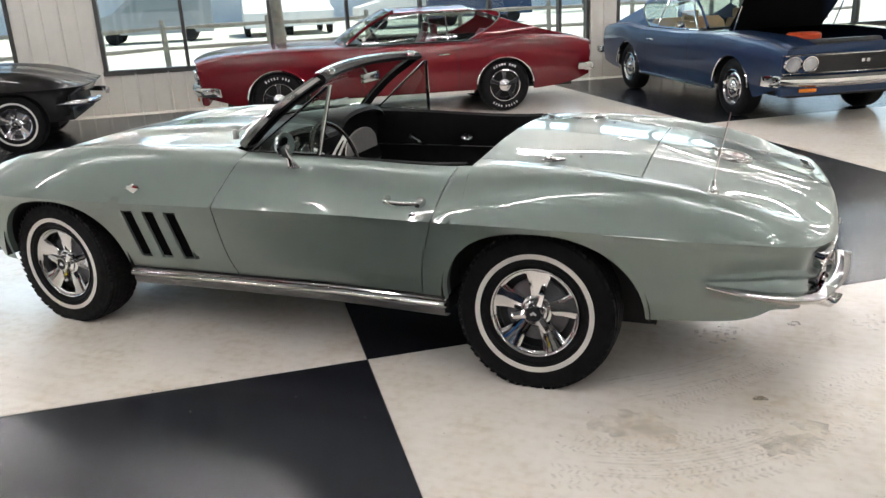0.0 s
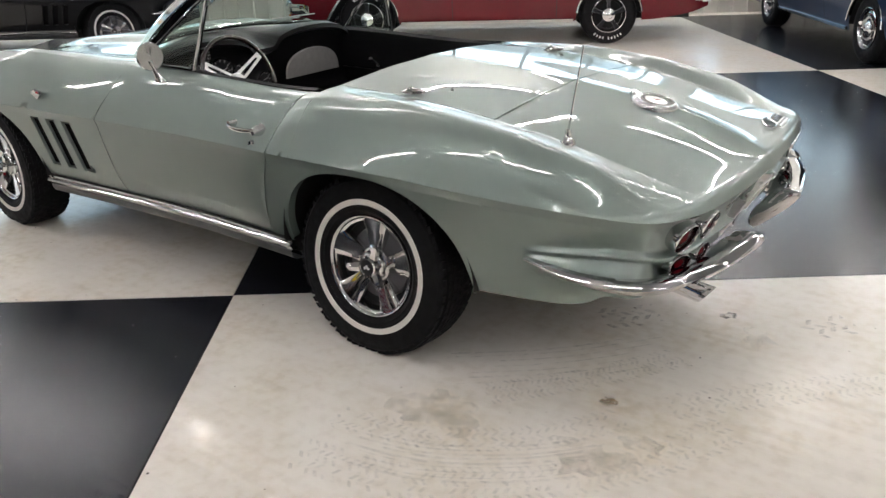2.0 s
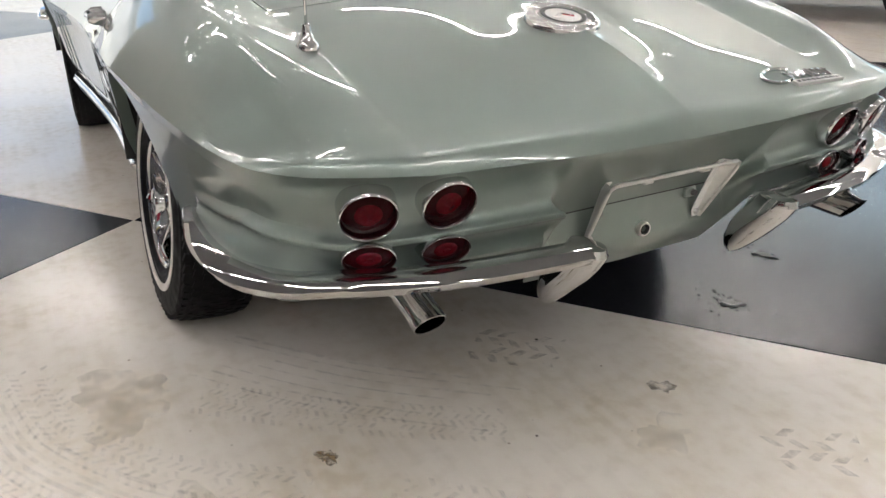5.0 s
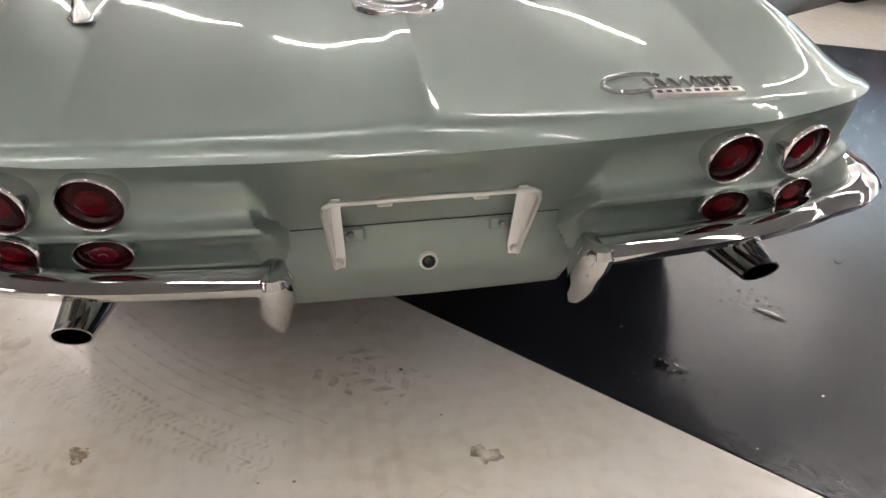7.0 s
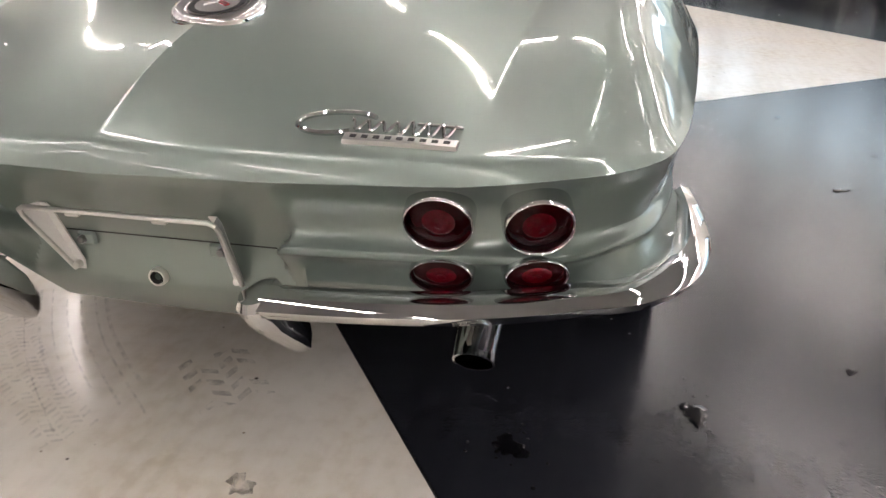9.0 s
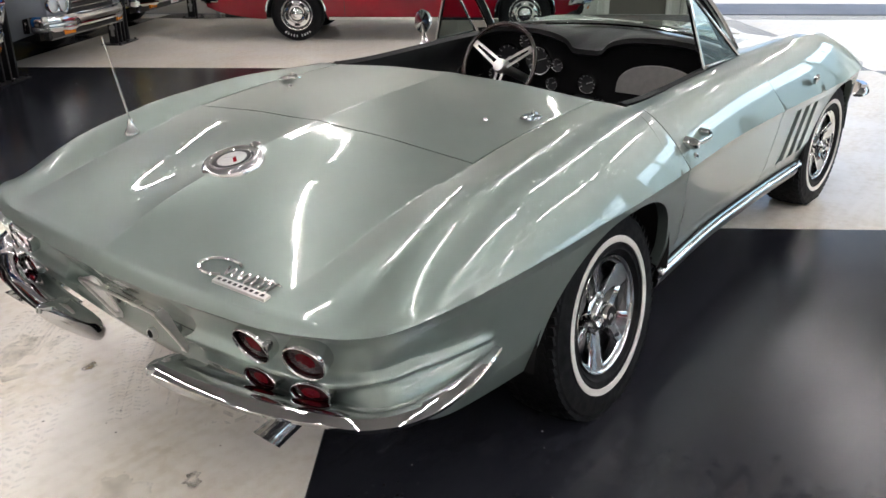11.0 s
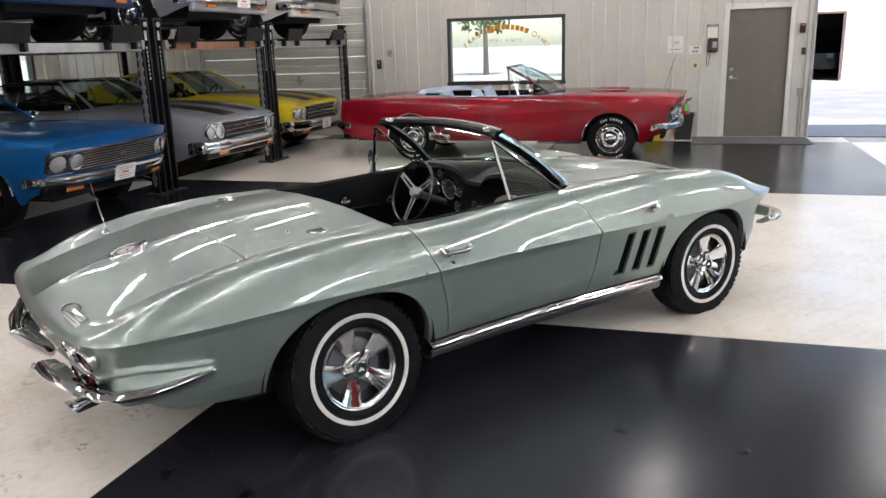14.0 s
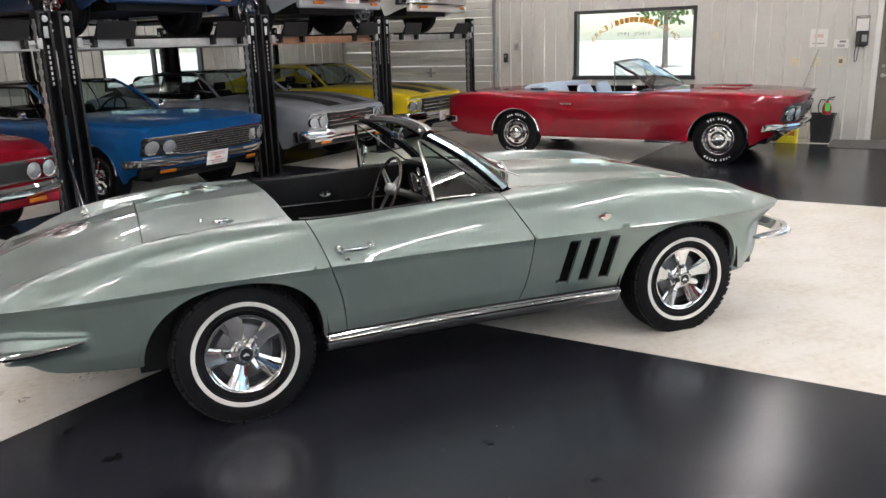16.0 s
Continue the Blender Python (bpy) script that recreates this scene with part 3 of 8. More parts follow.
def roadster_body(top):
    bm = bmesh.new()
    # tail deck outside the lid, fenders
    ts = [XT + LIP * k for k in (0, 0.02, 0.07, 0.16, 0.3, 0.5, 0.75, 1.05)] + span(XT + LIP * 1.6, -1.0, 7) + span(-0.985, -0.62, 22) + span(-0.60, -0.362, 10)
    rows = [deck_row(t) for t in ts]
    skin(bm, [r[:NIN] for r in rows])
    skin(bm, [r[NIN - 1:] for r in rows] + [deck_row(t)[NIN - 1:] for t in span(-0.345, 0.30, 26)])
    # cockpit flanks
    d0, d1 = 0.43, 1.50
    skin(bm, [sheared(door_row(t), t) for t in span(0.30, d0 - 0.0025, 8)])
    # bonnet and front fenders; the cowl is cut for the screen
    skin(bm, [cowl_cut(hood_row(t), t) for t in span(d1 + 0.0025, 2.75, 50) + span(2.77, XN, 24)])
    # flanks below the crease
    rx, rr, _ = ARCH["rear"]
    fx, fr, _ = ARCH["front"]
    cols = span(XTC + 0.0, -0.68, 10) + span(-0.67, -0.58, 14) + span(-0.565, rx - rr - 0.004, 8)
    skin(bm, [flank_column(x, [0, 0.006, 0.014, 0.03] + span(0.05, 0.8, 66) + span(0.82, 1.0, 6)) for x in cols])
    skin(bm, [flank_column(x, LV) for x in arch_cols(rx, rr * 0.9999)])
    skin(bm, [flank_column(rx - rr - 0.004, LV), flank_column(rx - rr * 0.9999, LV)])
    skin(bm, [flank_column(rx + rr * 0.9999, LV), flank_column(rx + rr + 0.003, LV), sheared(flank_column(0.41, LV), 0.41), sheared(flank_column(d0 - 0.0025, LV), d0)])
    skin(bm, [sheared(flank_column(x, LV), x) for x in span(d1 + 0.0025, 1.66, 12)] + [flank_slant(x) for x in span(1.664, 2.046, 76)] + [flank_column(fx - fr - 0.003, LV), flank_column(fx - fr * 0.9999, LV)])
    skin(bm, [flank_column(x, LV) for x in arch_cols(fx, fr * 0.9999)])
    skin(bm, [flank_column(x, LV) for x in [fx + fr * 0.9999, fx + fr + 0.004] + span(fx + fr + 0.01, XNC, 12)])
    # tail panel below the edge, from the middle round to the corner
    rows = []
    for p in deck_row(XT):
        rows.append(tail_column(p))
    skin(bm, rows)
    # nose below the edge
    rows = []
    for y in span(0.0, 0.782, 30):
        x = XN - curve_at(NOSE, y)
        zc = curve_at(CREASE_Z, x)
        k = max(0.0, (y - 0.6) / 0.182)
        rows.append([Vector((x - i * (1 - k) - side_inset(x, zc + (low_edge(XNC) - zc) * z, zc) * k, y - side_inset(x, zc + (low_edge(XNC) - zc) * z, zc) * k, zc + (low_edge(XNC) - zc) * z)) for z, i in ((0, 0), (0.05, 0.012), (0.3, 0.06), (0.31, 0.12), (0.6, 0.14), (0.8, 0.05), (1.0, 0.10))])
    skin(bm, rows)
    # turned-in lips round the wheel openings
    for cx, r, rz in ARCH.values():
        for s in (1, -1):
            lo, hi = [], []
            for x in arch_cols(cx, r * 0.9999):
                z = low_edge(x)
                yc, zc = crease(x)
                y = yc - side_inset(x, z, zc)
                lo.append((x, s * y, z))
                hi.append((x, s * (y - 0.035), z + 0.004))
            loft(bm, [lo, hi] if s > 0 else [hi, lo])
    # the nose tucks back under its edge
    for v in bm.verts:
        zc = crease(v.co.x)[1]
        if v.co.x > 2.9 and v.co.z < zc - 0.002:
            a, b = min(1.0, (v.co.x - 2.9) / 0.25), min(1.0, max(0.0, zc - v.co.z - 0.022) / 0.115)
            v.co.x -= 0.105 * a * a * (3 - 2 * a) * (1 - (1 - b) ** 2) * min(1.0, abs(v.co.y) / 0.5)
    finish(bm)
    front = bm.copy()
    bmesh.ops.delete(front, geom=[f for f in front.faces if f.calc_center_median().x < 1.0], context="FACES")
    bmesh.ops.delete(bm, geom=[f for f in bm.faces if f.calc_center_median().x > 1.0], context="FACES")
    part("front_body", front, PAINT[0], top, "silver-green bonnet and front fenders", fold=20)
    # a black sheet across each louvre's recess paints in its shade
    for s in (1, -1):
        for k in range(3):
            sl = bmesh.new()
            rows = []
            for z in span(0.414, 0.627, 8):
                c = 1.985 - 0.121 * k - (0.63 - z) * 0.25
                row = []
                for x in (c - 0.029, c, c + 0.029):
                    yc, zc = crease(x)
                    h = zc - z
                    row.append((x, s * (yc - 0.012 - 0.13 * h - 0.007), z))
                rows.append(row)
            loft(sl, rows)
            part("vent_slot", sl, VENTSHADE, top, "black sheet for the shade inside a fender louvre", smooth=False)
    return part("rear_body", bm, PAINT[0], top, "silver-green tail and rear fenders", fold=20)


TAIL_MID = [(0.641, 0), (0.635, 0.004), (0.627, 0.010), (0.616, 0.019), (0.60, 0.032), (0.57, 0.056), (0.545, 0.075), (0.52, 0.094), (0.505, 0.104), (0.49, 0.112), (0.45, 0.117), (0.41, 0.119), (0.37, 0.138), (0.322, 0.178)]
TAIL_POD = [(0.641, 0), (0.635, 0.008), (0.627, 0.018), (0.616, 0.030), (0.602, 0.041), (0.58, 0.049), (0.552, 0.053), (0.537, 0.044), (0.528, 0.032), (0.519, 0.034), (0.507, 0.050), (0.487, 0.064), (0.445, 0.068), (0.402, 0.10)]


def tail_x(z):
    """Place of the plain middle of the tail panel at a height."""
    return XT + curve_at([(a, b) for a, b in TAIL_MID[::-1]], z)


def tail_level(rows, n):
    """A point between the rows of a tail profile."""
    return curve_at([(k, r[0]) for k, r in enumerate(rows)], n), curve_at([(k, r[1]) for k, r in enumerate(rows)], n)


def tail_column(edge):
    """The tail from its edge down: undercut lamp panel, shelf, and the plain middle."""
    x0, y, ze = edge
    q = max(0.0, min(1.0, (y - 0.68) / 0.142))
    q = q * q * (3 - 2 * q)
    e = 0.004
    slope = (curve_at(TAIL, y) - curve_at(TAIL, y - e)) / e if y > 0.02 else 0.0
    way = Vector((1, -slope, 0)).normalized().lerp(Vector((0, -1, 0)), q**3).normalized()
    out = []
    for n in span(0, 13, 52):
        k = max(0.0, min(1.0, (y - 0.232 - 0.030 * curve_at([(6, 1), (7, 0.75), (8, 0.3), (9, 0.05), (9.5, 0), (11.5, 1), (13, 1)], n)) / 0.028))
        k = k * k * (3 - 2 * k)
        (za, ia), (zb, ib) = tail_level(TAIL_MID, n), tail_level(TAIL_POD, n)
        z = za + (zb - za) * k + 0.028 * q * curve_at([(3.5, 0), (5, 1), (10, 1), (12, 0)], n) + (ze - 0.641) * curve_at([(0, 1), (3, 1), (5, 0)], n)
        z += (0.028 * (1 - q) * k + 0.018 * q) * curve_at([(11, 0), (13, 1)], n)  # the pod's foot sweeps up behind the bumper
        i = ia + (ib - ia) * k
        j = side_inset(XTC, z + 0.028 * (1 - q) * curve_at([(3.5, 0), (5, 1), (10, 1), (12, 0)], n), ze)
        out.append(Vector((x0, y, z)) + way * (i * (1 - q) + j * q))
    return out


def roadster_door(top, s):
    bm = bmesh.new()
    d0, d1 = 0.4325, 1.4975
    ts = span(d0, d1, 44)
    rows = [sheared(door_row(t), t) + sheared(flank_column(t, LV, 0.345), t)[1:] for t in ts]
    vs = [[(p.x, p.y * s, p.z) for p in r] for r in (rows if s > 0 else rows[::-1])]
    loft(bm, vs)
    # folded edges give the skin its thickness
    for r in (rows[0], rows[-1]):
        a = [(p.x, p.y * s, p.z) for p in r]
        b = [(p.x, (p.y - 0.025) * s, p.z) for p in r]
        loft(bm, [a, b])
    finish(bm)
    ob = part("door", bm, PAINT[0], top, "silver-green door skin", fold=20)
    # inner card
    bm = bmesh.new()
    inner = []
    for t in span(0.34, 1.40, 24):
        z1 = curve_at(DOOR_TOP, t)
        inner.append([(t, s * y, z) for y, z in ((0.66, z1 + 0.002), (0.64, z1 + 0.008), (0.615, z1 - 0.004), (0.605, z1 - 0.05), (0.60, 0.70), (0.615, 0.69), (0.61, 0.52), (0.60, 0.50), (0.59, 0.30))])
    loft(bm, inner)
    finish(bm)
    part("door_card", bm, VINYL, ob, "black vinyl door panel")
    bm = bmesh.new()
    tube(bm, [(0.42, s * 0.603, 0.695), (1.32, s * 0.603, 0.70)], 0.004, 6)
    part("card_strip", bm, CHROME, ob, "thin chrome strip on the door panel")
    bm = bmesh.new()
    tube(bm, [(1.12, s * 0.60, 0.75), (1.12, s * 0.57, 0.75)], 0.016, 10)
    tube(bm, [(1.12, s * 0.575, 0.75), (1.06, s * 0.57, 0.72)], 0.008, 8)
    lathe(bm, [(0, 0.012), (0.013, 0.008), (0.013, -0.014), (0, -0.016)], "y", 12, m=Matrix.Translation((1.06, s * 0.56, 0.72)))
    part("window_crank", bm, CHROME, ob, "chrome window crank")
    bm = bmesh.new()
    lathe(bm, [(0.0, 0.0), (0.018, 0.0), (0.026, 0.006), (0.026, 0.012)], "y", 16, m=Matrix.Translation((0.78, s * 0.598, 0.755)) @ Matrix.Diagonal((1.4, -s, 0.8, 1)))
    part("inside_handle", bm, CHROME, ob, "chrome inside door pull")
    # outside handle: a blade on two feet with a thumb button
    bm = bmesh.new()
    hy = 0.832
    rows = []
    for k in span(0, 1, 14):
        x = 0.64 - 0.17 * k
        h = 0.0055 + 0.0035 * math.sin(math.pi * k)
        z = 0.757 - 0.006 * math.sin(k * math.pi)
        y = hy + 0.022 * math.sin(min(1, k * 3 + 0.1) * math.pi / 2) * (1 if k < 0.85 else 1)
        rows.append([(x, s * (y + 0.0045 * math.cos(a)), z + h * math.sin(a)) for a in span(0, 2 * math.pi, 10)[:-1]])
    loft(bm, rows, closed=True, caps=True)
    lathe(bm, [(0.0, 0.030), (0.012, 0.028), (0.019, 0.012), (0.022, -0.02)], "y", 18, m=Matrix.Translation((0.478, 0, 0.752)) @ Matrix.Diagonal((1, s, 1, 1)) @ Matrix.Translation((0, hy, 0)))
    lathe(bm, [(0.0, 0.006), (0.012, 0.004), (0.014, -0.03)], "y", 12, m=Matrix.Translation((0.63, 0, 0.757)) @ Matrix.Diagonal((1, s, 1, 1)) @ Matrix.Translation((0, hy, 0)))
    finish(bm)
    part("door_handle", bm, CHROME, ob, "chrome door handle with thumb button")
    bm = bmesh.new()
    lathe(bm, [(0.0, 0.003), (0.006, 0.004), (0.012, 0.006), (0.016, 0.002), (0.017, -0.02)], "y", 18, m=Matrix.Translation((0.508, 0, 0.700)) @ Matrix.Diagonal((1, s, 1, 1)) @ Matrix.Translation((0, 0.842, 0)))
    part("door_lock", bm, CHROME, ob, "round chrome door lock")
    return ob


def roadster_lid(top):
    bm = bmesh.new()
    rows = [[p for p in deck_row(t)[:NIN]] for t in span(-0.357, 0.30, 30)]
    rows = [[Vector((p.x, min(p.y, LID_Y - 0.004), p.z)) for p in r] for r in rows]
    skin(bm, rows)
    for s in (1, -1):
        e = [r[-1] for r in rows]
        loft(bm, [[(p.x, s * p.y, p.z) for p in e], [(p.x, s * p.y, p.z - 0.02) for p in e]])
        for r in (rows[0], rows[-1]):
            loft(bm, [[(p.x, s * p.y, p.z) for p in r], [(p.x, s * p.y, p.z - 0.03) for p in r]])
    finish(bm)
    ob = part("deck_lid", bm, PAINT[0], top, "silver-green convertible top lid behind the seats")
    for s in (1, -1):
        bm = bmesh.new()
        lathe(bm, [(0.018, 0.006), (0.024, 0.009), (0.030, 0.007), (0.032, 0.0)], "z", 20, m=Matrix.Translation((0.005, s * 0.52, deck_z(0.005, 0.52) + 0.002)) @ Matrix.Rotation(radians(-s * 4), 4, "X") @ Matrix.Rotation(radians(6), 4, "Y") @ Matrix.Diagonal((1.7, 0.75, 1, 1)))
        tube(bm, [(x, s * 0.52, deck_z(x, 0.52) + 0.010) for x in (-0.03, 0.0, 0.03)], 0.006, 8)
        tube(bm, [(0.012, s * 0.52, 0.88), (0.014, s * 0.52, 0.898)], 0.006, 8)
        part("lid_emblem", bm, CHROME, ob, "small chrome emblem on the lid")
        bm = bmesh.new()
        lathe(bm, [(0.0, 0.008), (0.006, 0.006), (0.008, 0.0)], "z", 10, m=Matrix.Translation((-0.09, s * 0.42, deck_z(-0.09, 0.42))))
        part("lid_button", bm, CHROME, ob, "tiny chrome stud")
    return ob


def wheel(name, top, x, s, steer=0.0, spin=0.5, lean=0.0, hub=0.314):
    """Tyre with a narrow white band, standing a little flattened, and a deep five-spoke bright cover with a three-bar spinner."""
    R, W = 0.343, 0.092
    m = Matrix.Translation((x, s * 0.720, hub)) @ Matrix.Diagonal((1, s, 1, 1)) @ Matrix.Rotation(radians(steer), 4, "Z") @ Matrix.Rotation(radians(lean), 4, "X") @ Matrix.Diagonal((0.972, 1, 0.972, 1))
    inv = m.inverted()

    def settle(bm):
        for v in bm.verts:
            w = m @ v.co
            if w.z < 0.001:
                w.z = 0.001
                v.co = inv @ w
        return bm

    bm = bmesh.new()
    prof = [(0.195, -W), (0.21, -W - 0.004), (0.25, -W - 0.012), (0.285, -W - 0.010), (0.315, -W + 0.004), (0.330, -W + 0.020), (R - 0.007, -0.05), (R - 0.007, 0.05), (0.331, W - 0.020), (0.322, W - 0.005), (0.3105, W + 0.004), (0.3085, W + 0.0045), (0.3065, W + 0.004), (0.293, W + 0.008), (0.272, W + 0.010), (0.246, W + 0.0095), (0.228, W + 0.007), (0.2245, W + 0.0085), (0.2215, W + 0.0065), (0.212, W + 0.005), (0.2095, W + 0.0065), (0.2065, W + 0.004), (0.198, W - 0.006), (0.186, W - 0.014), (0.178, W - 0.03)]
    prof = [(r * (1.015 if r > 0.27 else 1.0), y) for r, y in prof]
    lathe(bm, prof, "y", 72)
    wh = part("wheel", settle(bm), RUBBER, top, "black tyre", m=m)
    bm = bmesh.new()
    lathe(bm, [(0.2525, W + 0.0085), (0.2518, W + 0.0118), (0.242, W + 0.0124), (0.2318, W + 0.0112), (0.2308, W + 0.006)], "y", 72)
    part("whitewall", bm, WHITEWALL, wh, "narrow white sidewall band")
    # tread blocks
    bm = bmesh.new()
    n = 66
    for i in range(n):
        a = 2 * math.pi * i / n
        for j, yy in enumerate((-0.082, -0.059, -0.036, -0.012, 0.012, 0.036, 0.059, 0.082)):
            off = a + (0.5 * (j % 2) + 0.12 * math.sin(i * 2.4)) * 2 * math.pi / n
            half = 0.0118 + 0.0012 * math.sin(i * 5.1 + j)
            lo, hi = -0.0102, 0.0102
            drop = 0.009 if abs(yy) > 0.07 else 0.003 if abs(yy) > 0.05 else 0.0
            q = []
            for r in (R - 0.022, R - drop):
                for da, dy in ((-half, lo - 0.003), (half, lo + 0.003), (half, hi + 0.003), (-half, hi - 0.003)):
                    aa = off + da / R
                    q.append(bm.verts.new((r * math.cos(aa), yy + dy, r * math.sin(aa))))
            for f in ((4, 5, 6, 7), (0, 1, 5, 4), (1, 2, 6, 5), (2, 3, 7, 6), (3, 0, 4, 7)):
                bm.faces.new([q[k] for k in f])
    bmesh.ops.recalc_face_normals(bm, faces=bm.faces)
    tagged(part("tread", settle(bm), RUBBER, wh, smooth=False), kind="stuff")
    # black rim well between tyre and cover
    bm = bmesh.new()
    lathe(bm, [(0.203, W - 0.006), (0.195, W - 0.022), (0.18, W - 0.03), (0.17, W - 0.075), (0.05, W - 0.078), (0.0, W - 0.078)], "y", 48)
    part("rim", bm, RIMGREY, wh, "dark painted steel rim")
    # bright outer ring
    bm = bmesh.new()
    lathe(bm, [(0.1915, W - 0.026), (0.1925, W - 0.008), (0.1885, W - 0.002), (0.1835, W - 0.004), (0.1795, W - 0.011), (0.1735, W - 0.0125), (0.1680, W - 0.017), (0.1665, W - 0.055)], "y", 72)
    co = part("wheel_cover", bm, CHROME, wh, "polished five-spoke wheel cover with a deep dish")
    # grey dish behind the spokes
    bm = bmesh.new()
    lathe(bm, [(0.136, W - 0.074), (0.132, W - 0.060), (0.10, W - 0.053), (0.055, W - 0.046)], "y", 48)
    part("dish", bm, DISHGREY, co, "grey satin dish between the spokes")
    # five broad spokes that widen to the ring, each with a folded face
    for k in range(5):
        a0 = math.pi / 2 + 2 * math.pi * k / 5 + spin * 0.2
        d, e = Vector((math.cos(a0), 0, math.sin(a0))), Vector((-math.sin(a0), 0, math.cos(a0)))
        bm = bmesh.new()
        rows = []
        for r, hw, y in ((0.176, 0.060, -0.012), (0.164, 0.055, -0.0145), (0.135, 0.045, -0.021), (0.100, 0.035, -0.028), (0.064, 0.029, -0.034)):
            row = []
            for u, dd in ((-1, -0.030), (-1, -0.003), (-0.93, 0.0), (-0.5, 0.0012), (0, 0.002), (0.5, 0.0012), (0.93, 0.0), (1, -0.003), (1, -0.030)):
                row.append(tuple(d * (r - 0.004 * u * u * (r > 0.17)) + e * (u * hw) + Vector((0, W + y + dd, 0))))
            rows.append(row)
        loft(bm, rows)
        finish(bm, 0.0002)
        part("spoke", bm, CHROME, co, "broad chrome spoke")
    # stepped hub
    bm = bmesh.new()
    lathe(bm, [(0.070, W - 0.050), (0.068, W - 0.036), (0.060, W - 0.030), (0.056, W - 0.029), (0.053, W - 0.018), (0.046, W - 0.013), (0.042, W - 0.012), (0.040, W + 0.004), (0.034, W + 0.012), (0.031, W + 0.012), (0.029, W + 0.008), (0.0, W + 0.007)], "y", 36)
    part("hub", bm, CHROME, co, "stepped chrome hub")
    for k in range(3):
        a = math.pi / 2 + 2 * math.pi * k / 3 + spin
        d, e = Vector((math.cos(a), 0, math.sin(a))), Vector((-math.sin(a), 0, math.cos(a)))
        bm = bmesh.new()
        rows = []
        for r, hw, y0, y1 in ((0.028, 0.020, -0.016, 0.006), (0.048, 0.0175, -0.018, 0.010), (0.070, 0.0155, -0.014, 0.014), (0.088, 0.0140, -0.002, 0.017), (0.094, 0.0110, 0.004, 0.015)):
            rows.append([tuple(d * r + e * (u * hw) + Vector((0, W + (y0 if v < 0 else y1 - abs(u) * 0.007), 0))) for u, v in ((-1, -1), (1, -1), (1, 1), (0.55, 1), (0.0, 1), (-0.55, 1), (-1, 1))])
        loft(bm, rows, closed=True, caps=True)
        finish(bm, 0.0003)
        part("hub_bar", bm, CHROME, co, "chrome spinner bar")
    bm = bmesh.new()
    lathe(bm, [(0.0, W + 0.0090), (0.020, W + 0.0090), (0.0285, W + 0.0080)], "y", 24)
    part("hub_disc", bm, DARK, co, "black centre disc")
    for sx in (-1, 1):
        bm = bmesh.new()
        box(bm, (-0.010, W + 0.0090, -0.0045), (0.010, W + 0.0104, 0.0045), m=Matrix.Translation((sx * 0.004, 0, 0)) @ Matrix.Rotation(radians(35 * sx), 4, "Y"))
        part("hub_flag", bm, BADGE_W, co, "tiny emblem flag", smooth=False)
    return wh


BLADE = [(0, 0), (0.25, 0.007), (0.5, 0.035), (0.66, 0.083), (0.755, 0.135), (0.81, 0.20), (0.832, 0.26)]


def tail_point(y, out, z):
    """A point on the rear blade's line, pushed outwards."""
    a, b = max(0, y - 0.01), min(0.832, y + 0.01)
    n = Vector((a - b, curve_at(BLADE, b) - curve_at(BLADE, a), 0)).normalized()
    return Vector((-1.18 + curve_at(BLADE, y), y, z)) + n * out


